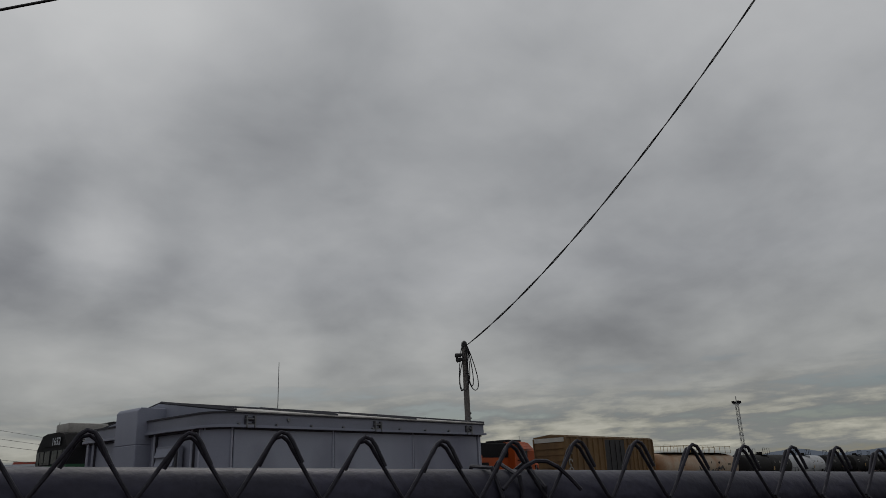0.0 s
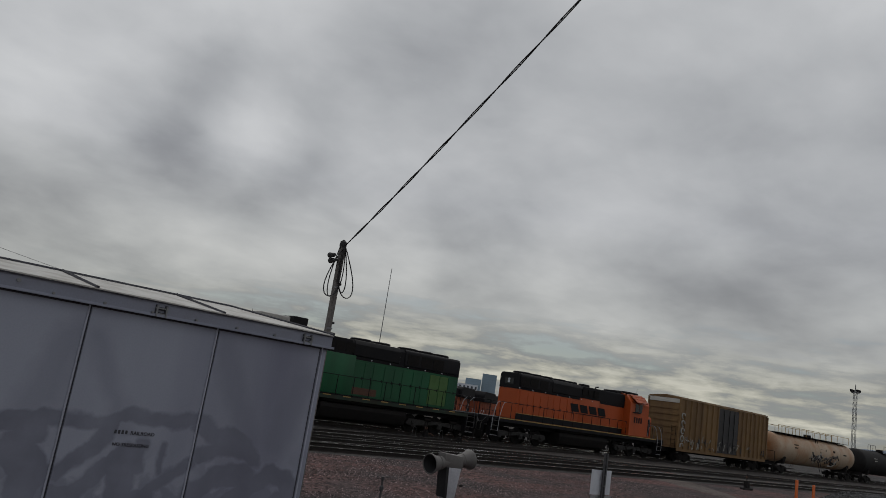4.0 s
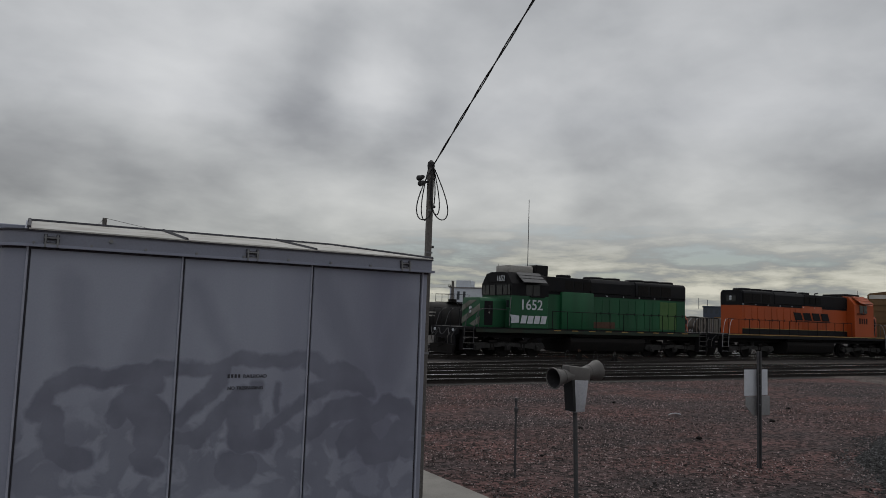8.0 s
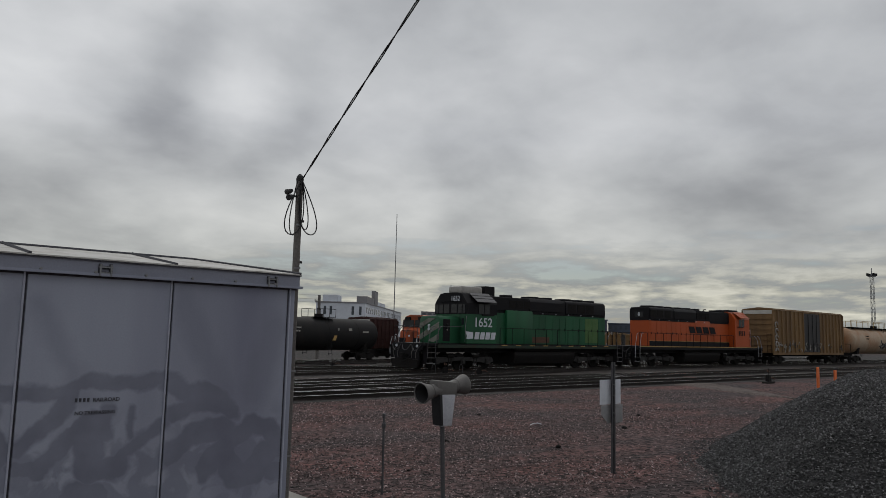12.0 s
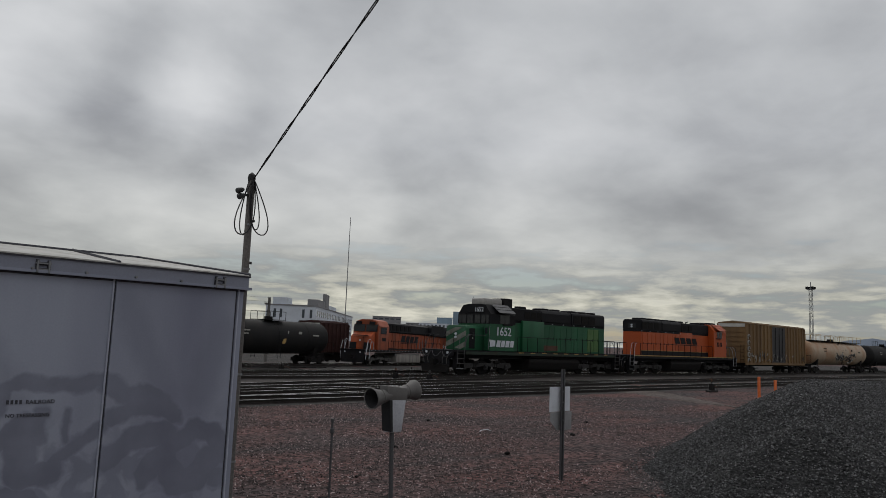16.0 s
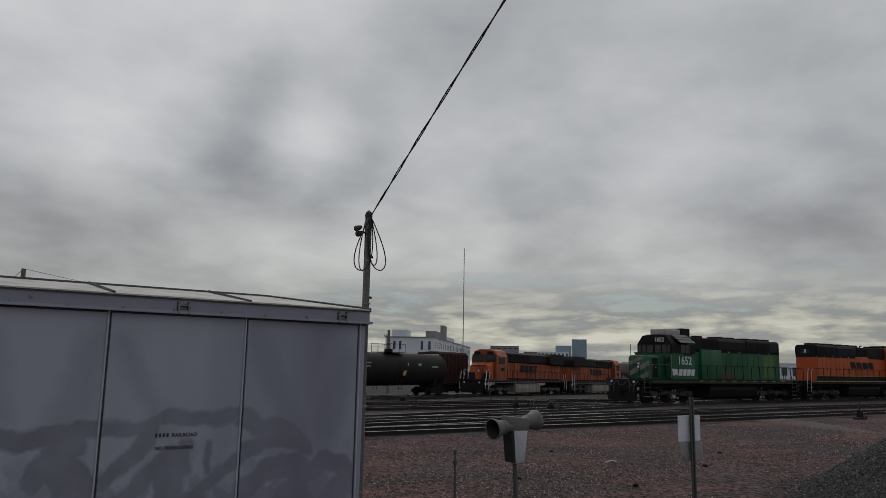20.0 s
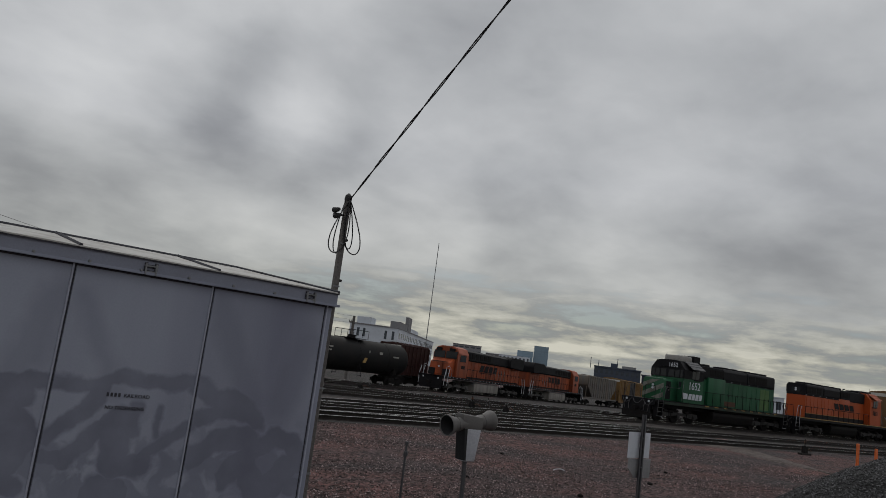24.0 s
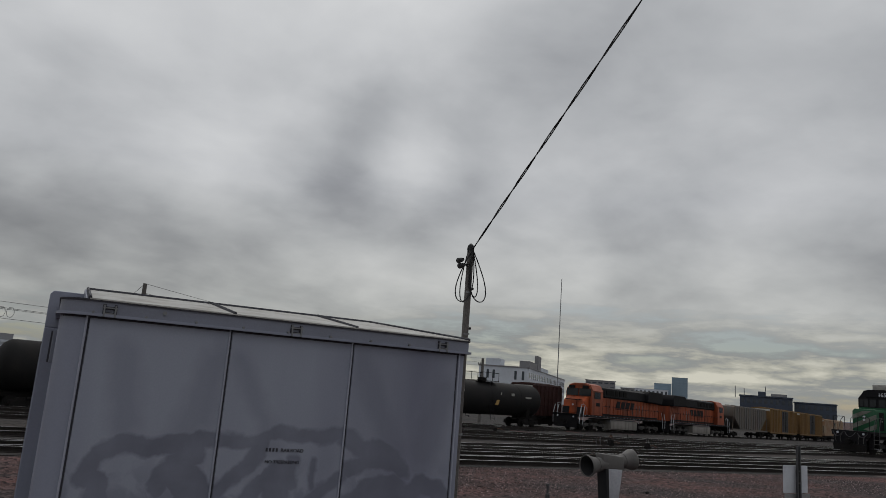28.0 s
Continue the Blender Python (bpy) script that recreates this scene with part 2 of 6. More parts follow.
M_BLACK = mat("loco_black_paint", (0.008, 0.008, 0.010), 0.6, 0, 0.2, 1.5, 0.05, 30, dirt=(0.018, 0.016, 0.016), dirt_amount=0.5, spec=0.12)
M_GRIME = mat("running_gear_grime", (0.013, 0.0122, 0.0125), 0.9, 0.1, 0.35, 3, 0.2, 25, dirt=(0.022, 0.019, 0.017), dirt_amount=0.5, spec=0.1)
M_ORANGE = mat("loco_orange_paint", (0.335, 0.058, 0.011), 0.5, 0, 0.06, 0.8, 0.03, 30, dirt=(0.24, 0.052, 0.016), dirt_amount=0.6, streak=True)
M_ORANGE_D = mat("loco_orange_faded", (0.275, 0.052, 0.0135), 0.55, 0, 0.12, 1.3, 0.04, 30, dirt=(0.085, 0.027, 0.015), dirt_amount=0.9, streak=True, rnd=0.2)
M_ROOFRED = mat("faded_roof_red", (0.34, 0.10, 0.06), 0.6, 0, 0.1, 1.5, 0.04, 30, dirt=(0.2, 0.06, 0.03), dirt_amount=0.6)
M_STRIPE = mat("dirty_white_stripe", (0.15, 0.155, 0.135), 0.6, 0, 0.1, 3, 0.04, 30, dirt=(0.07, 0.065, 0.05), dirt_amount=0.9)
M_YELLOW = mat("sill_yellow", (0.36, 0.23, 0.08), 0.6, 0, 0.15, 2, 0.05, 20, dirt_amount=0.6)
M_GLASS = mat("cab_glass", (0.02, 0.022, 0.026), 0.08, 0, 0.05, 3, 0)
M_AC = mat("roof_unit_grey", (0.31, 0.30, 0.285), 0.6, 0, 0.1, 5, 0.05)
M_STEEL = mat("worn_rail_steel", (0.95, 0.95, 0.96), 0.2, 0.95, 0.1, 4, 0.04, 30)
M_RAILSIDE = mat("rail_side_rust", (0.022, 0.018, 0.017), 0.85, 0.1, 0.25, 6, 0.2, 40)
M_TIE = mat("creosoted_tie", (0.018, 0.016, 0.0155), 0.9, 0, 0.3, 3, 0.4, 30, rnd=0.3)
M_TANK = mat("tank_black_paint", (0.011, 0.0108, 0.0115), 0.7, 0, 0.15, 1.2, 0.05, 20, dirt=(0.028, 0.024, 0.022), dirt_amount=0.45, spec=0.14)
M_TANK_BEIGE = mat("tank_beige_paint", (0.33, 0.255, 0.185), 0.6, 0, 0.12, 0.55, 0.04, 9, dirt=(0.26, 0.115, 0.045), dirt_amount=1.0)
M_TANK_GREY = mat("tank_pale_grey", (0.45, 0.46, 0.48), 0.55, 0, 0.08, 1, 0.04, 20)
M_BOXCAR = mat("boxcar_tan_paint", (0.165, 0.098, 0.042), 0.65, 0, 0.1, 0.9, 0.06, 20, dirt=(0.085, 0.052, 0.031), dirt_amount=0.8, streak=True)
M_BOXYELLOW = mat("boxcar_yellow_paint", (0.175, 0.10, 0.034), 0.65, 0, 0.1, 0.9, 0.06, 20, dirt=(0.12, 0.07, 0.035), dirt_amount=0.8, streak=True)
M_BROWN_GREY = mat("dusty_brown_grey_paint", (0.05, 0.042, 0.036), 0.75, 0, 0.15, 1.5, 0.08, 20)
M_DUSTY = mat("dusty_tank_grey", (0.24, 0.225, 0.21), 0.8, 0, 0.15, 1.4, 0.05, 20, dirt=(0.09, 0.08, 0.07), dirt_amount=0.8, streak=True)
M_SCRAWL = mat("dull_white_spray", (0.30, 0.29, 0.27), 0.7, 0, 0.15, 4, 0.03, 30)
M_BOXROOF = mat("boxcar_roof", (0.46, 0.45, 0.42), 0.6, 0.2, 0.1, 1, 0.05)
M_BOXDOOR = mat("boxcar_dark_door", (0.03, 0.03, 0.034), 0.6, 0, 0.2, 2, 0.08, 20, dirt=(0.09, 0.08, 0.075))
M_HOPPER = mat("hopper_grey_paint", (0.105, 0.10, 0.095), 0.65, 0, 0.1, 1.2, 0.05, 20, dirt=(0.15, 0.11, 0.08), dirt_amount=0.8, streak=True)
M_BROWN = mat("wagon_oxide_brown", (0.035, 0.012, 0.011), 0.7, 0, 0.15, 1.5, 0.08, 20)
M_BLD_WHITE = mat("facade_pale_panels", (0.52, 0.56, 0.62), 0.7, 0, 0.05, 0.1, 0, 1)
M_BLD_TAN = mat("facade_dark_stone", (0.20, 0.20, 0.21), 0.7, 0, 0.05, 0.1, 0, 1)
M_BLD_DARK = mat("facade_navy_panels", (0.045, 0.058, 0.085), 0.6, 0, 0.08, 0.2, 0, 1)
M_BLD_GLASS = mat("facade_blue_glass", (0.20, 0.27, 0.34), 0.12, 0.3, 0.05, 0.05, 0, 0.4)
M_BLD_BRICK = mat("facade_brick_red", (0.28, 0.07, 0.05), 0.8, 0, 0.1, 0.3, 0, 2)
M_WINDOW = mat("window_dark_glass", (0.06, 0.07, 0.085), 0.1, 0, 0.1, 1, 0)
# the haze of distance is mixed into the mountains' base colour
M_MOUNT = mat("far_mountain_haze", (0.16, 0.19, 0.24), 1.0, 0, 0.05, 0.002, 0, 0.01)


def ground_mat(name, a, b, c, speck):
    """Loose gravel soil: patches of three tones with a speckle of small stones."""
    ma = bpy.data.materials.new(name)
    ma.use_nodes = True
    nt = ma.node_tree
    N, L = nt.nodes.new, nt.links.new
    p = nt.nodes["Principled BSDF"]
    tc = N("ShaderNodeTexCoord")

    def nz(s, d=5, dist=0.0):
        n = N("ShaderNodeTexNoise")
        n.inputs["Scale"].default_value, n.inputs["Detail"].default_value, n.inputs["Distortion"].default_value = s, d, dist
        L(tc.outputs["Object"], n.inputs["Vector"])
        return n.outputs["Fac"]

    def mixc(f, x, y):
        n = N("ShaderNodeMix")
        n.data_type = "RGBA"
        L(f, n.inputs[0])
        for v, s in ((x, 6), (y, 7)):
            if isinstance(v, tuple):
                n.inputs[s].default_value = (*v, 1)
            else:
                L(v, n.inputs[s])
        return n.outputs[2]

    def step(f, lo, hi, to=1.0):
        r = N("ShaderNodeMapRange")
        r.inputs[1].default_value, r.inputs[2].default_value, r.inputs[4].default_value = lo, hi, to
        L(f, r.inputs[0])
        return r.outputs[0]

    mp = N("ShaderNodeMapping")
    mp.inputs["Scale"].default_value = (0.16, 0.9, 1)
    L(tc.outputs["Object"], mp.inputs[0])
    ruts = N("ShaderNodeTexNoise")
    ruts.inputs["Scale"].default_value, ruts.inputs["Detail"].default_value = 1.0, 5
    L(mp.outputs[0], ruts.inputs["Vector"])
    col = mixc(step(nz(0.25, 6, 0.4), 0.40, 0.62), a, b)
    col = mixc(step(ruts.outputs["Fac"], 0.46, 0.66, 0.75), col, c)
    vo = N("ShaderNodeTexVoronoi")
    vo.inputs["Scale"].default_value = 13.0
    L(tc.outputs["Object"], vo.inputs["Vector"])
    sp = N("ShaderNodeSeparateColor")
    L(vo.outputs["Color"], sp.inputs[0])
    hv = N("ShaderNodeHueSaturation")
    L(col, hv.inputs["Color"])
    rr = N("ShaderNodeMapRange")
    rr.inputs[3].default_value, rr.inputs[4].default_value = 1 - speck, 1 + speck
    L(sp.outputs[0], rr.inputs[0])
    L(rr.outputs[0], hv.inputs["Value"])
    L(hv.outputs[0], p.inputs["Base Color"])
    p.inputs["Roughness"].default_value = 0.95
    p.inputs["Specular IOR Level"].default_value = 0.2
    bp = N("ShaderNodeBump")
    bp.inputs["Strength"].default_value, bp.inputs["Distance"].default_value = 0.8, 0.03
    L(vo.outputs["Distance"], bp.inputs["Height"])
    L(bp.outputs[0], p.inputs["Normal"])
    return ma


M_SOIL = ground_mat("red_gravel_soil", (0.084, 0.0415, 0.0385), (0.044, 0.0315, 0.0325), (0.028, 0.0258, 0.0275), 1.0)
M_BALLAST = ground_mat("dark_yard_ballast", (0.026, 0.0235, 0.0235), (0.046, 0.042, 0.041), (0.017, 0.016, 0.016), 0.7)
M_STRIP = ground_mat("grey_brown_gravel", (0.040, 0.034, 0.032), (0.030, 0.027, 0.026), (0.05, 0.042, 0.039), 0.7)
M_PATH = ground_mat("pale_dust_path", (0.088, 0.072, 0.066), (0.066, 0.053, 0.048), (0.10, 0.084, 0.078), 0.5)


def stone_mat(name, lo, hi):
    ma = bpy.data.materials.new(name)
    ma.use_nodes = True
    nt = ma.node_tree
    N, L = nt.nodes.new, nt.links.new
    p = nt.nodes["Principled BSDF"]
    g = N("ShaderNodeNewGeometry")
    r = N("ShaderNodeValToRGB")
    r.color_ramp.elements[0].color, r.color_ramp.elements[1].color = (*lo, 1), (*[v * 1.5 for v in hi], 1)
    e = r.color_ramp.elements.new(0.72)
    e.color = (*[(a + b * 0.9) / 2 for a, b in zip(lo, hi)], 1)
    L(g.outputs["Random Per Island"], r.inputs[0])
    L(r.outputs[0], p.inputs["Base Color"])
    p.inputs["Roughness"].default_value = 0.9
    return ma


M_STONE = stone_mat("soil_stones", (0.011, 0.008, 0.008), (0.29, 0.225, 0.222))
M_GRAVEL = stone_mat("crushed_grey_stone", (0.005, 0.005, 0.0055), (0.108, 0.107, 0.111))

# ================= mesh helpers =================


def B():
    return bmesh.new()


def box(bm, x0, x1, y0, y1, z0, z1):
    v = [bm.verts.new((x, y, z)) for z in (z0, z1) for y in (y0, y1) for x in (x0, x1)]
    for f in ((0, 2, 3, 1), (4, 5, 7, 6), (0, 1, 5, 4), (2, 6, 7, 3), (0, 4, 6, 2), (1, 3, 7, 5)):
        bm.faces.new([v[i] for i in f])
    return v


def prism(bm, pts, axis, a, b):
    """A polygon drawn in the other two axes, pushed along axis from a to b."""
    def at(p, h):
        u, w = p
        return {"x": (h, u, w), "y": (u, h, w), "z": (u, w, h)}[axis]
    lo, hi = [bm.verts.new(at(p, a)) for p in pts], [bm.verts.new(at(p, b)) for p in pts]
    n = len(pts)
    for i in range(n):
        j = (i + 1) % n
        bm.faces.new((lo[i], lo[j], hi[j], hi[i]))
    bm.faces.new(lo[::-1])
    bm.faces.new(hi)


def cyl(bm, p, q, r, n=10, r2=None, caps=True):
    p, q = Vector(p), Vector(q)
    r2 = r if r2 is None else r2
    d = (q - p).normalized()
    u = d.orthogonal().normalized()
    w = d.cross(u)
    ra = [bm.verts.new(p + (u * math.cos(a) + w * math.sin(a)) * r) for a in (2 * math.pi * i / n for i in range(n))]
    rb = [bm.verts.new(q + (u * math.cos(a) + w * math.sin(a)) * r2) for a in (2 * math.pi * i / n for i in range(n))]
    for i in range(n):
        j = (i + 1) % n
        bm.faces.new((ra[i], ra[j], rb[j], rb[i]))
    if caps:
        bm.faces.new(ra[::-1])
        bm.faces.new(rb)


def tube(bm, pts, r, n=6):
    pts = [Vector(p) for p in pts]
    rings = []
    ref = None
    for i, p in enumerate(pts):
        d = (pts[min(i + 1, len(pts) - 1)] - pts[max(i - 1, 0)]).normalized()
        u = d.orthogonal().normalized() if ref is None else (ref - d * ref.dot(d)).normalized()
        ref = u
        w = d.cross(u)
        rings.append([bm.verts.new(p + (u * math.cos(a) + w * math.sin(a)) * r) for a in (2 * math.pi * k / n for k in range(n))])
    for a, b in zip(rings, rings[1:]):
        for k in range(n):
            j = (k + 1) % n
            bm.faces.new((a[k], a[j], b[j], b[k]))
    bm.faces.new(rings[0][::-1])
    bm.faces.new(rings[-1])


def lathe(bm, prof, axis="x", n=24, c=(0, 0, 0)):
    """A profile of (along, radius) turned about an axis."""
    rings = []
    for a, r in prof:
        ring = []
        for k in range(n):
            t = 2 * math.pi * k / n
            u, w = math.cos(t) * r, math.sin(t) * r
            q = {"x": (a, u, w), "y": (u, a, w), "z": (u, w, a)}[axis]
            ring.append(bm.verts.new((q[0] + c[0], q[1] + c[1], q[2] + c[2])))
        rings.append(ring)
    for a, b in zip(rings, rings[1:]):
        for k in range(n):
            j = (k + 1) % n
            bm.faces.new((a[k], a[j], b[j], b[k]))
    bm.faces.new(rings[0][::-1])
    bm.faces.new(rings[-1])


def bevel(bm, w, seg=2, deg=40):
    bm.normal_update()
    es = [e for e in bm.edges if len(e.link_faces) == 2 and e.calc_face_angle(0) > radians(deg)]
    bmesh.ops.bevel(bm, geom=es, offset=w, segments=seg, affect="EDGES", profile=0.5, clamp_overlap=True)


def mesh_of(name, bm, material):
    bmesh.ops.recalc_face_normals(bm, faces=bm.faces)
    me = bpy.data.meshes.new(name)
    bm.to_mesh(me)
    bm.free()
    for p in me.polygons:
        p.use_smooth = True
    me.set_sharp_from_angle(angle=radians(32))
    me.materials.append(material)
    return me


def part(name, bm, material, parent, label="", kind=""):
    ob = new(name, mesh_of(name, bm, material))
    ob.parent = parent
    return tagged(ob, label, kind=kind)


def share(name, me, parent, m):
    ob = new(name, me)
    ob.parent = parent
    ob.matrix_basis = m
    return ob


def thing(name, label, category, m=None, group="", kind=""):
    ob = new(name)
    ob.empty_display_size = 0.2
    if m is not None:
        ob.matrix_basis = m
    return tagged(ob, label, category, group, kind)


def lettering(name, words, size, parent, m, material, shear=0.0, depth=0.003, label=""):
    """Painted lettering as a thin mesh, its base at m, reading along local x."""
    cu = bpy.data.curves.new(name, "FONT")
    cu.body, cu.size, cu.extrude, cu.shear, cu.align_x, cu.offset = words, size, depth, shear, "CENTER", size * 0.012
    cu.resolution_u = 3
    tmp = bpy.data.objects.new(name, cu)
    scene.collection.objects.link(tmp)
    me = bpy.data.meshes.new_from_object(tmp.evaluated_get(bpy.context.evaluated_depsgraph_get()))
    bpy.data.objects.remove(tmp)
    me.materials.clear()
    me.materials.append(material)
    ob = new(name, me)
    ob.parent, ob.matrix_basis = parent, m
    return tagged(ob, label)


def upright(x, y, z, flip=False):
    """The pose of a lettering on a wall that faces -y (or +y when flipped)."""
    return pose(x, y, z, 90, 0, 180 if flip else 0)

# ================= ground and tracks =================


def gz(y):
    """Height of the ground: level by the fence, a little lower in the yard, falling away behind the running track."""
    if y < 13.6:
        return 0.0
    if y < 15.0:
        return -0.10 * (y - 13.6) / 1.4
    if y < 34.4:
        return -0.10
    if y < 37:
        return -0.10 - 0.62 * (y - 34.4) / 2.6
    if y < 54:
        return -0.72
    return -0.72 - 0.035 * (min(y, 90) - 54)


def strip(name, ys, xs, material, label, wob=0.0, edge=None):
    bm = B()
    rng = random.Random(5)
    rows = []
    for j, y in enumerate(ys):
        row = []
        for x in xs:
            yy = y + (edge(x) if edge and j in (0,) else 0)
            n = noise.noise(Vector((x * 0.35, yy * 0.35, 3.1))) * wob + noise.noise(Vector((x * 1.3, yy * 1.3, 7.7))) * wob * 0.35
            row.append(bm.verts.new((x, yy, gz(y) + n)))
        rows.append(row)
    for a, b in zip(rows, rows[1:]):
        for k in range(len(xs) - 1):
            bm.faces.new((a[k], a[k + 1], b[k + 1], b[k]))
    ob = new(name, mesh_of(name, bm, material))
    return tagged(ob, label, "ground", kind="structure")


def frange(a, b, s):
    return [a + s * i for i in range(int(round((b - a) / s)) + 1)]


XS = [-4500, -1500, -500, -150, -60] + frange(-30, 60, 0.75) + [70, 90, 120, 170, 260, 500, 1200, 4500]
strip("ground", [-3000, -600, -120, -30] + frange(-10, 14, 0.5) + [14.4, 15.0, 20, 31, 34.4, 37, 48, 54, 60, 75, 90, 200, 700, 4000], XS, M_SOIL,
      "red-brown gravelly soil with grey stone patches and tyre ruts", 0.035)
strip("ballast", [13.9, 14.5, 15.6, 20, 25, 31, 34.4, 37, 42, 48, 54, 62, 75, 90, 130], frange(-160, 320, 2.0), M_BALLAST,
      "dark grey oily ballast of the rail yard", 0.0, lambda x: 0.35 * noise.noise(Vector((x * 0.4, 1, 1))))
scene.objects["ballast"].location.z = 0.012


def dust_path():
    bm = B()
    left, right = [], []
    for i in range(31):
        k = i / 30
        x, y, w = 34.2 - 5.4 * k, 14.8 - 8.2 * k, 1.9 * (1 - k) ** 0.7 + 0.06
        left.append((x - w - 0.35 * noise.noise(Vector((i * 0.5, 2, 0))), y))
        right.append((x + w + 0.35 * noise.noise(Vector((i * 0.5, 8, 0))), y + 0.3))
    prev = None
    for (a, b), (c, d) in zip(left, right):
        row = [bm.verts.new((a + (c - a) * k / 6, b + (d - b) * k / 6, (0.045 if 0 < k < 6 else -0.02) + gz(b + (d - b) * k / 6))) for k in range(7)]
        if prev:
            for k in range(6):
                bm.faces.new((prev[k], prev[k + 1], row[k + 1], row[k]))
        prev = row
    tagged(new("dirt_path", mesh_of("dirt_path", bm, M_PATH)), "pale dusty vehicle path running up to the tracks", "path", kind="structure")


dust_path()

def rail_mesh(x0, x1):
    bm = B()
    prism(bm, [(-0.07, 0), (0.07, 0), (0.07, 0.015), (0.012, 0.035), (0.012, 0.125), (0.040, 0.135), (0.040, 0.165), (-0.040, 0.165), (-0.040, 0.135), (-0.012, 0.125), (-0.012, 0.035), (-0.07, 0.015)], "x", x0, x1)
    me = mesh_of("rail", bm, M_RAILSIDE)
    me.materials.append(M_STEEL)
    for p in me.polygons:
        if p.normal.z > 0.9 and p.center.z > 0.16:
            p.material_index = 1
    return me


def tie_mesh():
    bm = B()
    box(bm, -0.115, 0.115, -1.3, 1.3, -0.08, 0.0)
    bevel(bm, 0.012, 1)
    return mesh_of("tie", bm, M_TIE)


TIE = tie_mesh()
# label, a point of the line, its bearing and fall in degrees, how far the rails run, ties, their spacing
YARD, TANKS = 22.5, 18.1
LINE, TANK_LINE = (43.8, 53.6), (43.4, 55.5)
LONG = (-150.0, 310.0)
TRACKS = [("near yard track", 0, 15.9, 0, 0, LONG, 150, 0.53), ("second yard track", 0, 20.5, 0, 0, LONG, 150, 0.53), ("diverging track between the yard tracks", -6, 15.9, 5.3, 0, (0.0, 50.0), 80, 0.53),
          ("crossover to the running track", 13, 21.4, 10.5, 0, (0.0, 36.0), 60, 0.53), ("running track", 0, 28.12, 0, 0, LONG, 150, 0.53), ("middle track", 0, 32.4, 0, 0, LONG, 30, 1.6),
          ("back track", 20, 41.0, 6, 0, (-150.0, 120.0), 30, 1.6), ("tank car track", *TANK_LINE, TANKS, 0, (-170.0, 2.0), 30, 1.6), ("storage track", *LINE, YARD, 0.77, (-14.0, 110.0), 30, 1.6),
          ("far storage track", TANK_LINE[0] - 4.6 * math.sin(radians(TANKS)), TANK_LINE[1] + 4.6 * math.cos(radians(TANKS)), TANKS, 0.4, (-120.0, 40.0), 20, 1.6)]


def top_of_rail(y):
    return gz(y) + 0.185


for label, x, y, turn, fall, reach, count, gap in TRACKS:
    t = thing("railway_track", "worn steel rails on creosoted ties, " + label, "railway track", pose(x, y, gz(y) + 0.02, 0, fall, turn), "yard tracks")
    rail = rail_mesh(*reach)
    for s in (-0.7525, 0.7525):
        share("rail", rail, t, pose(0, s, 0))
    for i in range(count):
        k = max(reach[0], -14 if gap > 1 else 2 if x <= 0 else 0) + i * gap
        if k < reach[1]:
            share("tie", TIE, t, pose(k, 0, -0.003, 0, 0, random.uniform(-1, 1)))

# the bare gravel between the yard tracks and the running track
strip("gravel_strip", [22.1, 23.2, 24.6, 26.0], frange(-60, 110, 1.0), M_STRIP, "grey-brown gravel between the tracks", 0.0, lambda x: 0.3 * noise.noise(Vector((x * 0.3, 4, 1))))
scene.objects["gravel_strip"].location.z = 0.03


def switch_machine(x, y, s=1.0):
    t = thing("switch_stand", "low rusty track switch stand with lever", "switch stand", pose(x, y, gz(y)), "switch stands")
    bm = B()
    box(bm, -0.5, 0.5, -0.12, 0.12, 0, 0.1)
    part("base", bm, M_TIE, t)
    bm = B()
    prism(bm, [(-0.16, 0.1), (0.16, 0.1), (0.1, 0.42 * s), (-0.1, 0.42 * s)], "y", -0.1, 0.1)
    part("stand", bm, M_GRIME, t)
    bm = B()
    cyl(bm, (0, 0, 0.4 * s), (0, 0, 0.75 * s), 0.025, 6)
    part("spindle", bm, M_GRIME, t)
    bm = B()
    tube(bm, [(0.1, 0, 0.25), (0.35, -0.05, 0.32), (0.62, -0.05, 0.2)], 0.02)
    part("lever", bm, M_RUST, t)
    bm = B()
    prism(bm, [(-0.12, 0.6 * s), (0.0, 0.5 * s), (0.12, 0.6 * s), (0, 0.72 * s)], "y", -0.008, 0.008)
    part("target", bm, M_GEAR if s < 1 else M_RUST, t)


for x, y, s in ((26.7, 26.0, 1.0), (28.1, 24.6, 0.9), (24.0, 34.0, 0.8), (33.3, 36.6, 0.9), (36.7, 35.9, 0.8), (38.5, 12.6, 1.1), (5.5, 24.4, 0.9)):
    switch_machine(x, y, s)

# ================= grey metal equipment shed =================
SX0, SX1, SY1, WT = -1.43, 2.5, 2.65, 2.722


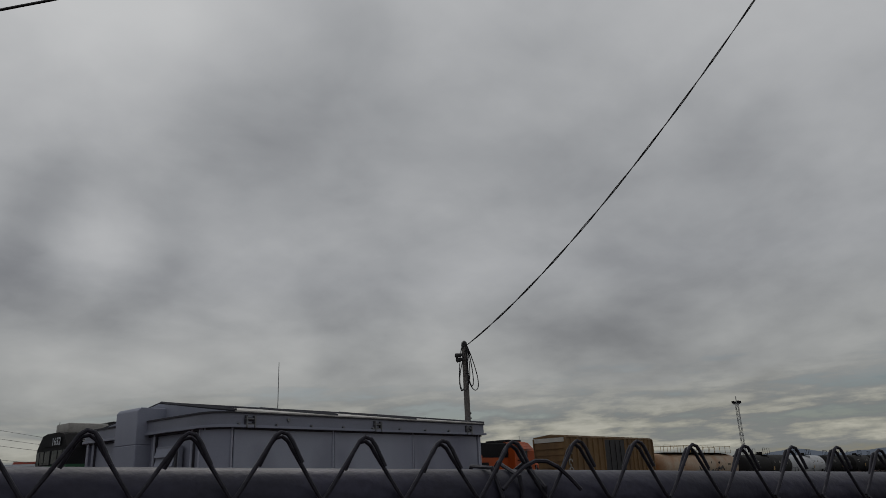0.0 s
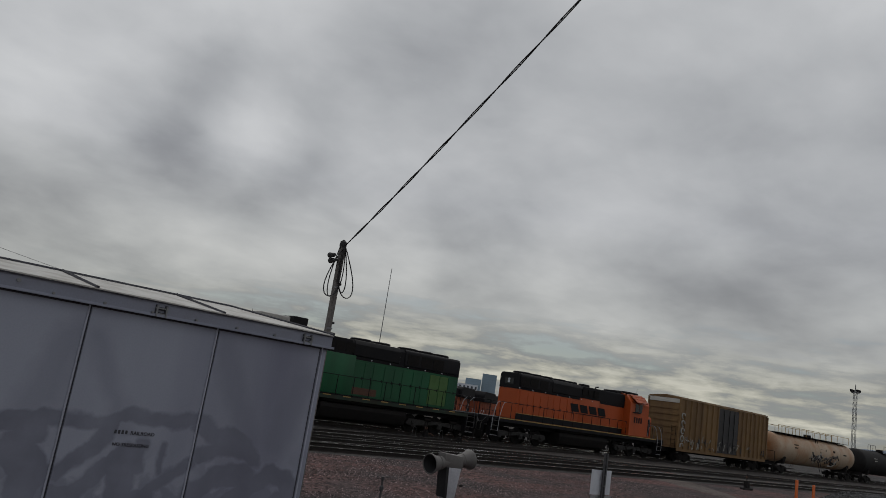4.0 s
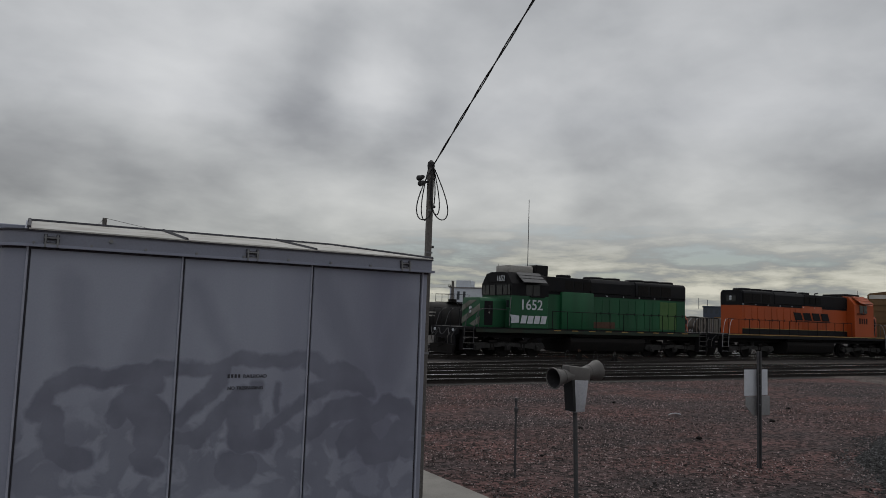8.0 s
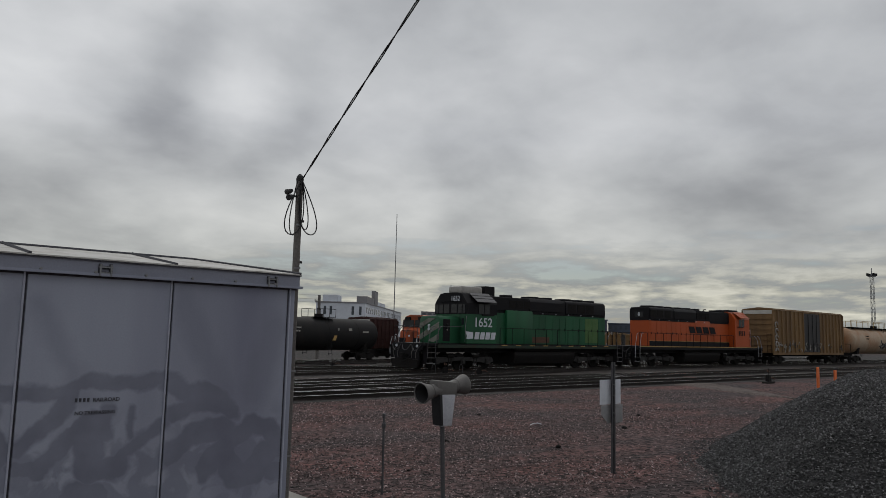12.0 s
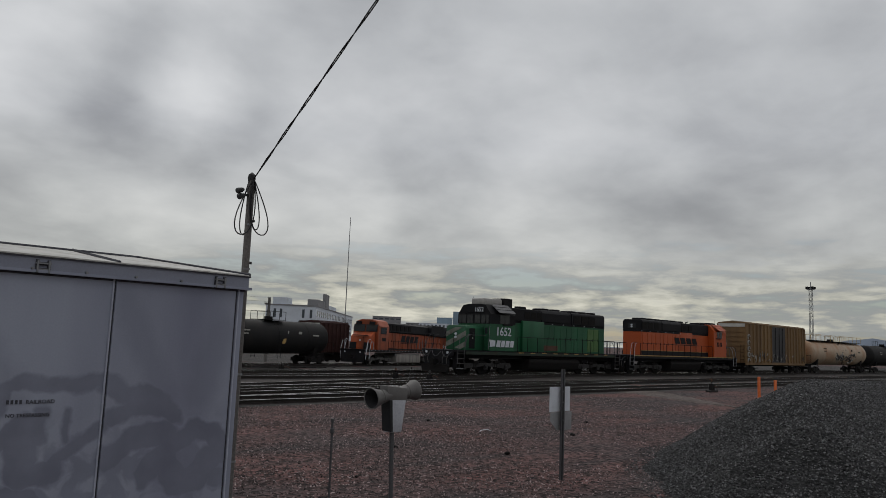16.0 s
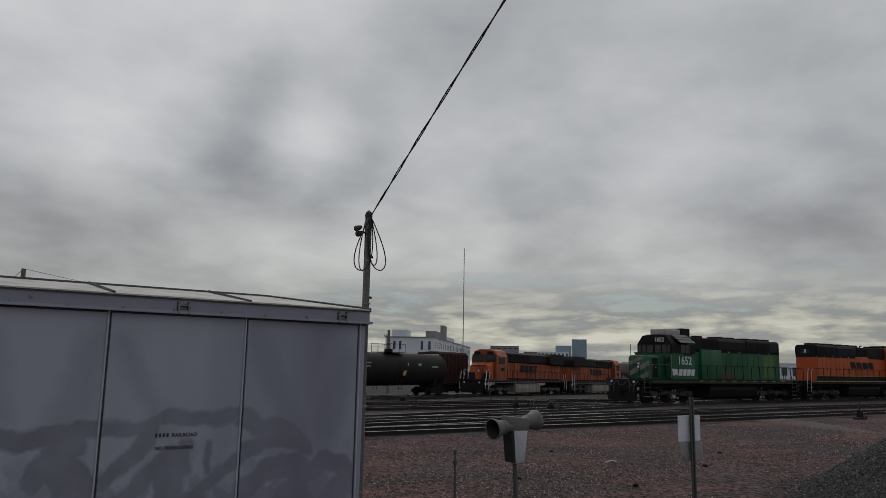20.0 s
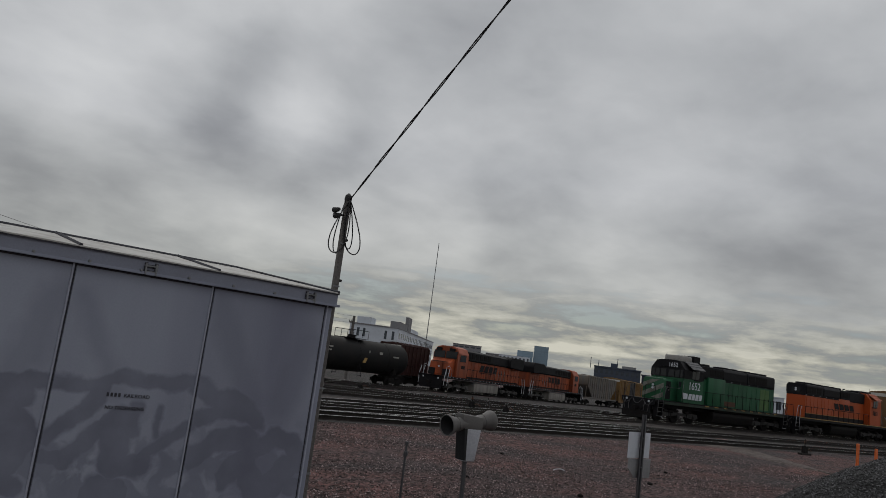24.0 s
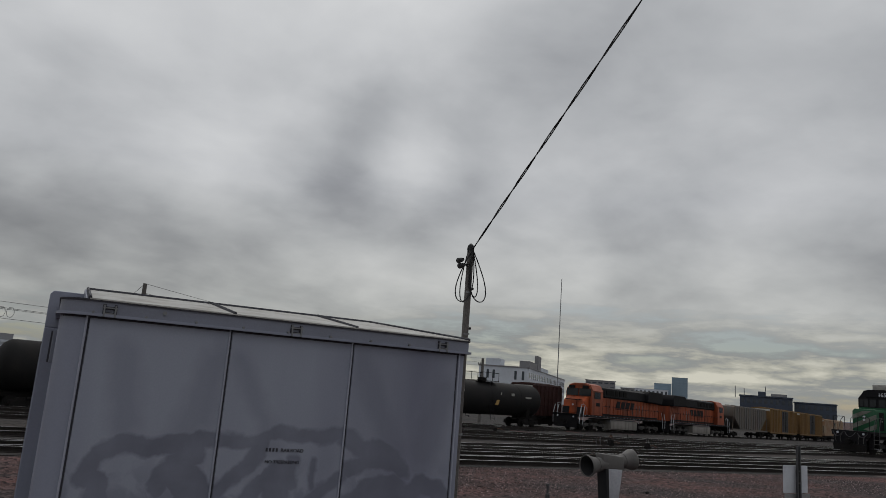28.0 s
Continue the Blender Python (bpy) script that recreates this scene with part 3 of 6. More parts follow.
def graffiti_paint():
    """Shed paint with the cloudy, darker grey of painted-over scrawl on the lower half, and faint shadow wedges painted
    above.
    """
    ma = mat("shed_front_paint", (0.278, 0.298, 0.364), 0.42, 0.0, 0.04, 0.8, 0.03, 60, dirt=(0.172, 0.180, 0.24), dirt_amount=1.0, streak=True)
    nt = ma.node_tree
    N, L = nt.nodes.new, nt.links.new
    p = nt.nodes["Principled BSDF"]
    base = p.inputs["Base Color"].links[0].from_socket
    tc = N("ShaderNodeTexCoord")
    nz = N("ShaderNodeTexNoise")
    nz.inputs["Scale"].default_value, nz.inputs["Detail"].default_value = 5.0, 6
    L(tc.outputs["Object"], nz.inputs["Vector"])
    wp = N("ShaderNodeVectorMath")
    wp.operation = "MULTIPLY_ADD"
    L(nz.outputs["Color"], wp.inputs[0])
    wp.inputs[1].default_value = (0.17, 0.0, 0.17)
    L(tc.outputs["Object"], wp.inputs[2])
    sep = N("ShaderNodeSeparateXYZ")
    L(wp.outputs[0], sep.inputs[0])

    def m(op, a, b=None, clamp=False):
        n = N("ShaderNodeMath")
        n.operation, n.use_clamp = op, clamp
        for i, v in enumerate((a, b)):
            if v is None:
                continue
            if isinstance(v, (int, float)):
                n.inputs[i].default_value = v
            else:
                L(v, n.inputs[i])
        return n.outputs[0]

    def v(op, a, b):
        n = N("ShaderNodeVectorMath")
        n.operation = op
        for i, q in enumerate((a, b)):
            if isinstance(q, tuple):
                n.inputs[i].default_value = q
            else:
                L(q, n.inputs[i])
        return n

    P = v("MULTIPLY", wp.outputs[0], (1.0, 0.0, 1.0)).outputs[0]

    def cover(strokes):
        """How much paint lies at a point: broad roller strokes, or shadow wedges, along polylines of (x, z), with half
        widths.
        """
        total = None
        for pts, half in strokes:
            for (ax, az), (bx, bz) in zip(pts, pts[1:]):
                ab = Vector((bx - ax, 0, bz - az))
                pa = v("SUBTRACT", P, (ax + OFF, 0.0, az + OFF)).outputs[0]
                h = m("MULTIPLY", v("DOT_PRODUCT", pa, tuple(ab / ab.length_squared)).outputs["Value"], 1.0, clamp=True)
                sc = N("ShaderNodeVectorMath")
                sc.operation = "SCALE"
                sc.inputs[0].default_value = ab
                L(h, sc.inputs["Scale"])
                d = m("SUBTRACT", v("DISTANCE", pa, sc.outputs[0]).outputs["Value"], half * 1.3 + 0.014)
                total = d if total is None else m("MINIMUM", total, d)
        return total

    def m2(total, soft):
        n = N("ShaderNodeMapRange")
        n.inputs[1].default_value, n.inputs[2].default_value, n.inputs[3].default_value, n.inputs[4].default_value = -soft, soft, 1.0, 0.0
        L(total, n.inputs[0])
        return n.outputs[0]

    OFF = 0.085
    first = [([(-1.09, 1.35), (-0.95, 1.57), (-0.77, 1.65), (-0.51, 1.63), (-0.27, 1.68), (-0.03, 1.72)], 0.054), ([(-0.98, 1.35), (-0.93, 1.05), (-0.7, 0.95)], 0.06),
             ([(-0.48, 1.3), (-0.36, 1.5), (-0.18, 1.56)], 0.066), ([(-0.29, 1.41), (-0.14, 1.25), (-0.2, 1.1)], 0.108), ([(-0.26, 0.95), (-0.16, 0.86)], 0.07)]
    second = [([(-0.03, 1.73), (0.3, 1.69), (0.51, 1.78), (0.93, 1.78), (1.22, 1.81)], 0.041), ([(0.43, 1.71), (0.29, 1.48), (0.03, 1.26)], 0.048), ([(0.04, 1.1), (0.21, 1.07), (0.38, 1.28), (0.61, 1.45)], 0.054),
              ([(0.55, 1.41), (0.6, 1.04), (0.82, 1.05)], 0.082), ([(0.72, 1.54), (0.69, 1.34)], 0.047), ([(0.91, 1.56), (0.92, 1.3)], 0.02), ([(0.82, 1.1), (1.01, 1.26), (1.21, 1.39)], 0.039), ([(0.51, 0.81), (0.62, 0.77)], 0.107)]
    third = [([(1.25, 1.78), (1.42, 1.67), (1.61, 1.69), (1.87, 1.48)], 0.057), ([(1.27, 1.48), (1.49, 1.56), (1.72, 1.54)], 0.049), ([(1.29, 1.12), (1.47, 1.28), (1.79, 1.32)], 0.078),
             ([(1.61, 0.94), (1.77, 1.11), (2.07, 1.34), (2.29, 1.29), (2.38, 1.1)], 0.07), ([(1.81, 1.07), (1.95, 0.84), (2.13, 0.88), (2.23, 1.03)], 0.096), ([(2.34, 0.86), (2.45, 0.85)], 0.07)]
    # faint diagonal shadow wedges below the eaves, painted into the wall colour
    faint = [([(0.12, 2.45), (0.51, 1.66)], 0.06), ([(1.33, 2.49), (1.78, 1.64)], 0.08), ([(2.29, 2.29), (2.08, 1.66)], 0.11), ([(-0.07, 2.47), (-0.18, 1.88)], 0.06),
             ([(-0.89, 2.4), (-0.81, 1.82)], 0.09), ([(-0.11, 2.42), (-0.3, 1.77)], 0.09)]
    strong = m2(m("MINIMUM", m("MINIMUM", cover(first), cover(second)), cover(third)), 0.02)
    pale = m2(cover(faint), 0.07)
    patchy = N("ShaderNodeTexNoise")
    patchy.inputs["Scale"].default_value, patchy.inputs["Detail"].default_value = 2.6, 4
    L(tc.outputs["Object"], patchy.inputs["Vector"])
    sz = N("ShaderNodeSeparateXYZ")
    L(tc.outputs["Object"], sz.inputs[0])
    blot = N("ShaderNodeTexNoise")
    blot.inputs["Scale"].default_value, blot.inputs["Detail"].default_value, blot.inputs["Distortion"].default_value = 3.4, 5, 0.6
    L(tc.outputs["Object"], blot.inputs["Vector"])
    lower = m("MULTIPLY", m("SUBTRACT", 1.62, sz.outputs[2]), 2.2, clamp=True)
    blots = m("MULTIPLY", m("MULTIPLY", m("MULTIPLY", m("SUBTRACT", blot.outputs["Fac"], 0.45), 12.0, clamp=True), lower), 0.7)
    strong = m("MAXIMUM", strong, blots)
    total = m("MAXIMUM", m("MULTIPLY", strong, m("ADD", m("MULTIPLY", patchy.outputs["Fac"], 1.1), 0.28, clamp=True)), m("MULTIPLY", pale, 0.36))
    mx = N("ShaderNodeMix")
    mx.data_type = "RGBA"
    L(m("MULTIPLY", total, 0.85), mx.inputs[0])
    L(base, mx.inputs[6])
    mx.inputs[7].default_value = (0.118, 0.123, 0.165, 1)
    L(mx.outputs[2], p.inputs["Base Color"])
    return ma


M_SHED_FRONT = graffiti_paint()


def rounded(grow, front=0.0, r=0.21):
    """The shed's plan, grown by a margin, with its two end corners rounded."""
    x0, y0, y1, rr = SX0 - grow, front - grow, SY1 + grow, r + grow
    pts = [(SX1 + grow, y0), (SX1 + grow, y1)]
    for cy, a0 in ((y1 - rr, 90), (y0 + rr, 180)):
        pts += [(x0 + rr + rr * math.cos(radians(a0 + k * 11.25)), cy + rr * math.sin(radians(a0 + k * 11.25))) for k in range(9)]
    return pts


def build_shed():
    s = thing("equipment_shed", "grey painted metal railway equipment shed with painted-over scrawl", "shed")
    bm = B()
    prism(bm, rounded(-0.025), "z", 0.16, WT)
    part("shell", bm, M_SHED, s)
    bm = B()
    prism(bm, rounded(0.05), "z", 0.0, 0.17)
    part("plinth", bm, M_CONC, s)
    # front sheets with standing seams between
    edges = [-1.22, 0.0, 1.22, 2.42]
    for a, b in zip(edges, edges[1:]):
        bm = B()
        box(bm, a + 0.008, b - 0.008, 0.0, 0.03, 0.17, WT)
        bevel(bm, 0.004, 1)
        part("wall_panel", bm, M_SHED_FRONT, s)
    for cy, a0 in ((0.21, 180), (SY1 - 0.21, 90)):
        bm = B()
        ring = [(math.cos(radians(a0 + k * 9)), math.sin(radians(a0 + k * 9))) for k in range(11)]
        prism(bm, [(-1.228 + 0.21 * c, cy + 0.21 * q) for c, q in ring] + [(-1.228 + 0.18 * c, cy + 0.18 * q) for c, q in ring[::-1]], "z", 0.17, WT)
        part("corner_panel", bm, M_SHED, s, "rounded corner sheet")
    bm = B()
    box(bm, 2.428, SX1, 0.0, 0.03, 0.17, WT)
    bevel(bm, 0.012, 2)
    part("corner_panel", bm, M_SHED, s)
    for x in edges:
        bm = B()
        box(bm, x - 0.008, x + 0.008, 0.012, 0.03, 0.17, WT)
        part("seam", bm, M_SEAM_SHADE, s)
        bm = B()
        cyl(bm, (x - (0.018 if x < 2 else -0.018), -0.005, 0.17), (x - (0.018 if x < 2 else -0.018), -0.005, WT), 0.009, 8)
        part("seam_bead", bm, M_BEAD, s)
    for y in (0.21, SY1 - 0.21):
        bm = B()
        cyl(bm, (SX0 - 0.006, y, 0.17), (SX0 - 0.006, y, WT), 0.011, 8)
        part("corner_bead", bm, M_BEAD, s)
        bm = B()
        box(bm, SX0 - 0.004, SX0 + 0.02, y + 0.014, y + 0.026, 0.17, WT)
        part("seam", bm, M_SEAM_SHADE, s)
    # deep eaves band with a lip, and its catches
    bm = B()
    prism(bm, rounded(0.03), "z", WT, WT + 0.128)
    part("eaves_band", bm, M_SHED_TRIM, s)
    bm = B()
    prism(bm, rounded(0.055), "z", WT - 0.012, WT + 0.012)
    part("eaves_lip", bm, M_SHED, s, "thin folded lip")
    for i in range(9):
        bm = B()
        cyl(bm, (-1.2 + i * 0.43, -0.06, WT + 0.02), (-1.2 + i * 0.43, -0.03, WT + 0.02), 0.012, 6)
        part("rivet", bm, M_GALV, s)
    for x in (-1.07, 0.60, 2.21):
        # dark outline added behind each catch as its painted shadow
        c = B()
        for k in (-1, 1):
            box(c, x + k * 0.045 - 0.013, x + k * 0.045 + 0.013, -0.045, -0.028, WT - 0.018, WT + 0.098)
        box(c, x - 0.045, x + 0.045, -0.042, -0.03, WT + 0.052, WT + 0.08)
        box(c, x - 0.045, x + 0.045, -0.042, -0.03, WT + 0.006, WT + 0.03)
        part("catch_shade", c, M_SEAM_SHADE, s, "dark strips painted as shade behind the catch")
        c = B()
        for k in (-1, 1):
            box(c, x + k * 0.045 - 0.007, x + k * 0.045 + 0.007, -0.062, -0.03, WT - 0.012, WT + 0.092)
        box(c, x - 0.06, x + 0.06, -0.056, -0.044, WT + 0.062, WT + 0.074)
        box(c, x - 0.045, x + 0.045, -0.056, -0.044, WT + 0.012, WT + 0.022)
        part("roof_catch", c, M_GALV, s)
    bm = B()
    cyl(bm, (-0.62, -0.045, WT + 0.075), (-0.62, -0.03, WT + 0.075), 0.018, 8)
    part("plug", bm, M_GALV, s)
    # hipped low roof: sheets rise from the eaves to a ridge, with standing ribs
    z0, z1, r0, rb = WT + 0.128, WT + 0.313, 1.29, SY1 + 0.03
    xs = [-1.24, 0.0, 1.22, 1.9]

    def slab(q, name, material):
        bm = B()
        lo, hi = [bm.verts.new(p) for p in q], [bm.verts.new((p[0], p[1], p[2] + 0.012)) for p in q]
        bm.faces.new(lo[::-1]), bm.faces.new(hi)
        n = len(q)
        for i in range(n):
            bm.faces.new((lo[i], lo[(i + 1) % n], hi[(i + 1) % n], hi[i]))
        part(name, bm, material, s)

    for k, (a, b) in enumerate(zip(xs, xs[1:])):
        for e in (-0.045, rb):
            be = b if k < 2 else SX1 + 0.03
            slab([(a, e, z0), (be, e, z0), (b, r0, z1), (a, r0, z1)], "roof_sheet", M_SHED_ROOF)
            bm = B()
            tube(bm, [(a, e, z0 + 0.016), (a, r0, z1 + 0.022)], 0.017, 5)
            part("roof_rib", bm, M_SEAM_SHADE, s, "dark standing rib")
    slab([(SX1 + 0.03, -0.045, z0), (SX1 + 0.03, rb, z0), (1.9, r0, z1)], "roof_hip", M_SHED_ROOF)
    for e in (-0.045, rb):
        bm = B()
        tube(bm, [(1.9, r0, z1 + 0.016), (SX1 + 0.03, e, z0 + 0.016)], 0.016, 5)
        part("hip_rib", bm, M_SEAM_SHADE, s)
    bm = B()
    tube(bm, [(xs[0], r0, z1 + 0.016), (xs[3], r0, z1 + 0.016)], 0.017, 5)
    part("ridge_bead", bm, M_SEAM_SHADE, s)
    bm = B()
    prism(bm, [(-0.04, z0), (rb, z0), (r0, z1 + 0.01)], "x", xs[0] - 0.03, xs[0] - 0.006)
    part("gable_plate", bm, M_SHED, s)
    # dark strips above and below the eaves band, shade put in as colour
    bm = B()
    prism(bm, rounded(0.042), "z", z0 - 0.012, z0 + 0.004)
    part("roof_edge_shade", bm, M_SEAM_SHADE, s, "dark strip painted as shade under the roof edge")
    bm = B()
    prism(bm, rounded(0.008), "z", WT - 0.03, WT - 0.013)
    part("eaves_shade_strip", bm, M_SEAM_SHADE, s)
    # end wall: two doors either side of a tall central duct
    x = SX0
    bm = B()
    prism(bm, [(1.14, 0.05), (1.58, 0.05), (1.58, WT - 0.1), (1.14, WT - 0.1)], "x", x - 0.14, x + 0.05)
    bevel(bm, 0.008, 1)
    part("cable_duct", bm, M_SHED, s, "tall grey sheet-metal cable duct")
    bm = B()
    prism(bm, [(x - 0.14, WT - 0.1), (x - 0.14, 2.95), (x - 0.11, 2.985), (-1.22, 2.985), (-1.22, WT - 0.1)], "y", 1.14, 1.58)
    bevel(bm, 0.006, 1)
    part("duct_head", bm, M_SHED, s)
    bm = B()
    box(bm, x - 0.152, x - 0.01, 1.58, 1.605, 0.05, 2.45)
    part("duct_flange", bm, M_SHED_TRIM, s)
    for y0, y1 in ((0.34, 1.02), (1.68, 2.32)):
        for y in (y0, y1):
            bm = B()
            cyl(bm, (x - 0.006, y, 2.18), (x - 0.006, y, WT), 0.012, 8)
            part("panel_bead", bm, M_BEAD, s)
            bm = B()
            box(bm, x - 0.003, x + 0.02, y - 0.019, y - 0.013, 2.18, WT)
            part("panel_joint", bm, M_SEAM_SHADE, s)
        bm = B()
        tube(bm, [(x - 0.006, y0 + (y1 - y0) * k / 8, 2.18 + (0.012 if k in (0, 1, 7, 8) else 0.0)) for k in range(9)], 0.008, 6)
        part("panel_foot", bm, M_SEAM_SHADE, s)
        bm = B()
        box(bm, x - 0.012, x + 0.02, y0 - 0.02, y1 + 0.06, 0.35, 1.46)
        bevel(bm, 0.006, 1)
        part("service_door", bm, M_SHED, s)
    v = B()
    box(v, x - 0.05, x + 0.0, 0.49, 0.90, 2.28, 2.58)
    bevel(v, 0.006, 1)
    vent = part("louvre_vent", v, M_SHED_TRIM, s, "small louvred ventilator box")
    for i in range(3):
        bm = B()
        prism(bm, [(x - 0.05, 2.30 + i * 0.09), (x - 0.078, 2.30 + i * 0.09), (x - 0.052, 2.378 + i * 0.09)], "y", 0.55, 0.88)
        part("slat", bm, M_SHED, vent)
    bm = B()
    box(bm, x - 0.066, x - 0.048, 0.50, 0.53, 2.29, 2.57)
    part("hinge_edge", bm, M_SEAM_SHADE, vent)
    for i, (w, z) in enumerate(((0.17, 1.63), (0.14, 1.56))):
        bm = B()
        box(bm, x + 0.018, x + 0.028, 1.86, 1.86 + w, z, z + 0.03)
        part("stencil_bar", bm, M_SEAM_SHADE, s, "faint stencilled marking")
    # stencilled notice; the owner's initials are plain bars
    for i in range(4):
        bm = B()
        box(bm, 0.445 + i * 0.032, 0.465 + i * 0.032, -0.0035, 0.001, 1.622, 1.655)
        part("stencil_bar", bm, M_SEAM_SHADE, s, "black stencilled initials")
    lettering("stencil_text", "RAILROAD", 0.046, s, upright(0.70, -0.002, 1.622), M_SEAM_SHADE, label="black stencilled word RAILROAD")
    lettering("stencil_text", "NO TRESPASSING", 0.042, s, upright(0.615, -0.002, 1.515), M_SEAM_SHADE, label="black stencilled words NO TRESPASSING")
    return s


build_shed()
bm = B()
box(bm, -2.1, 3.95, -0.7, 3.4, -0.2, 0.045)
bevel(bm, 0.02, 2)
tagged(new("concrete_pad", mesh_of("concrete_pad", bm, M_CONC)), "cast concrete slab under the equipment shed", "slab", kind="structure")

# ================= service pole, drop wire and coil =================
PX, PY = 2.677, 0.34


def build_pole():
    t = thing("service_pole", "slim weathered post with camera unit and coiled cable", "utility pole", pose(PX, PY, 0.03))
    bm = B()
    prism(bm, [(-0.032, -0.032), (0.032, -0.032), (0.032, 0.032), (-0.032, 0.032)], "z", 0, 3.92)
    bevel(bm, 0.01, 1)
    part("post", bm, M_WOOD, t)
    bm = B()
    lathe(bm, [(3.86, 0.028), (3.88, 0.036), (3.925, 0.043), (3.965, 0.036), (3.99, 0.01)], "z", 14)
    part("weatherhead", bm, M_CABLE, t)
    for z in (0.9, 1.8, 2.92, 3.4):
        bm = B()
        box(bm, -0.037, 0.037, -0.037, -0.03, z, z + 0.02)
        part("strap", bm, M_GALV, t)
    for z in (3.0, 3.46):
        bm = B()
        cyl(bm, (0.03, 0, z), (0.068, 0, z), 0.015, 8)
        part("knob", bm, M_CABLE, t)
    c = B()
    box(c, -0.14, -0.03, -0.014, 0.014, 3.72, 3.74)
    cu = part("floodlight_bracket", c, M_CABLE, t)
    for dz, dx in ((3.775, -0.125), (3.715, -0.105)):
        bm = B()
        lathe(bm, [(-0.06, 0.018), (-0.03, 0.025), (0.03, 0.031), (0.05, 0.034)], "y", 12, (dx, 0.0, dz))
        part("lamp_head", bm, M_CABLE, cu)
    # hanging loops of spare cable
    rng = random.Random(3)
    for cx, w, bot, yo in ((-0.11, 0.15, 3.29, -0.045), (0.135, 0.15, 3.31, -0.05), (0.06, 0.07, 3.36, -0.055), (-0.03, 0.08, 3.3, 0.05)):
        pts = []
        for i in range(29):
            a = math.pi * (0.5 + 2 * i / 28)
            zc, h = (3.9 + bot) / 2, (3.9 - bot) / 2
            k = (1 - math.sin(a)) / 2
            pts.append((cx * k + w * math.cos(a) * (0.25 + 0.75 * k), yo, zc + h * math.sin(a)))
        bm = B()
        tube(bm, pts, 0.0068, 5)
        part("cable_loop", bm, M_CABLE, t)


build_pole()


def build_drop():
    t = thing("overhead_drop_wire", "black twisted overhead service wire running up from the post", "wire")
    for ph in (0, math.pi):
        pts = []
        for i in range(300):
            u = i * 0.03
            a = ph + u * 7.0
            off = 0.006 * (0.3 + min(1, u / 0.6))
            k = min(u, 4.6)
            x, z = 0.009 - 0.2281 * k + 0.0708 * k * k, 0.32 * k + 0.1123 * k * k
            x, z = x + (u - k) * 0.424, z + (u - k) * 1.354
            pts.append((PX + x + math.cos(a) * off, PY - 0.03 - u, 3.95 + z + math.sin(a) * off))
        bm = B()
        tube(bm, pts, 0.0064, 6)
        part("strand", bm, M_CABLE, t)


build_drop()


def build_second_wire():
    bm = B()
    tube(bm, [Vector((-3.7, -0.24, 5.83)) + Vector((0.31, -0.2, 0.16)) * (i * 0.8) for i in range(-20, 41)], 0.012, 5)
    w = new("overhead_wire", mesh_of("overhead_wire", bm, M_CABLE))
    tagged(w, "single black overhead wire high above the shed", "wire")


# ================= loudspeaker post, sign, stake, markers =================


def build_speaker():
    t = thing("loudspeaker_post", "grey two-way horn loudspeaker on a leaning pipe post", "loudspeaker", pose(4.31, -0.3, -0.015, 0, 0, 0))
    bm = B()
    cyl(bm, (0.06, 0, -0.2), (0.0, 0, 1.27), 0.026, 10)
    part("post", bm, M_POST, t)
    bm = B()
    prism(bm, [(-0.075, 1.24), (0.085, 1.24), (0.135, 1.60), (-0.11, 1.60)], "y", -0.075, 0.075)
    bevel(bm, 0.012, 2)
    part("driver_box", bm, M_PALE, t, "pale sheet-metal driver housing")
    bm = B()
    prism(bm, [(-0.078, 1.25), (-0.05, 1.25), (-0.075, 1.60), (-0.115, 1.60)], "y", -0.078, 0.078)
    part("side_plate", bm, M_DARK, t)
    bm = B()
    prism(bm, [(-0.15, 1.60), (0.16, 1.565), (0.16, 1.735), (-0.15, 1.765)], "y", -0.072, 0.072)
    bevel(bm, 0.02, 2)
    part("saddle", bm, M_HORN, t)
    ax = Vector((-0.99, -0.06, 0.0)).normalized()
    tilt = Vector((ax.x, ax.y, -0.12)).normalized()
    mid = Vector((0.0, 0, 1.66))

    def bell(sign, name):
        bm = B()
        prof = [(0.0, 0.066), (0.12, 0.070), (0.22, 0.082), (0.29, 0.104), (0.325, 0.120), (0.345, 0.120), (0.340, 0.110), (0.29, 0.084), (0.19, 0.052), (0.11, 0.03)]
        rings = []
        d = tilt * sign
        u = d.orthogonal().normalized()
        w = d.cross(u)
        for a, r in prof:
            rings.append([bm.verts.new(mid + d * a + (u * math.cos(2 * math.pi * k / 28) + w * math.sin(2 * math.pi * k / 28)) * r) for k in range(28)])
        for a, b in zip(rings, rings[1:]):
            for k in range(28):
                bm.faces.new((a[k], a[(k + 1) % 28], b[(k + 1) % 28], b[k]))
        bm.faces.new(rings[0][::-1])
        bm.faces.new(rings[-1])
        h = part(name, bm, M_HORN, t)
        # dark lining added inside the bell, painting the shade of its deep mouth
        bm = B()
        rings = []
        for a, r in ((0.337, 0.107), (0.30, 0.086), (0.22, 0.058), (0.13, 0.034), (0.12, 0.005)):
            rings.append([bm.verts.new(mid + d * (a + 0.002) + (u * math.cos(2 * math.pi * k / 28) + w * math.sin(2 * math.pi * k / 28)) * r) for k in range(28)])
        for a, b in zip(rings, rings[1:]):
            for k in range(28):
                bm.faces.new((a[k], a[(k + 1) % 28], b[(k + 1) % 28], b[k]))
        part("throat_shade", bm, M_DARK, h)
        bm = B()
        c = mid + d * 0.2
        tube(bm, [c + (u * math.cos(2 * math.pi * k / 20) + w * math.sin(2 * math.pi * k / 20)) * 0.081 for k in range(21)], 0.006, 5)
        part("rib", bm, M_HORN, h)

    bell(1, "horn_bell")
    bell(-1, "horn_bell")


build_speaker()


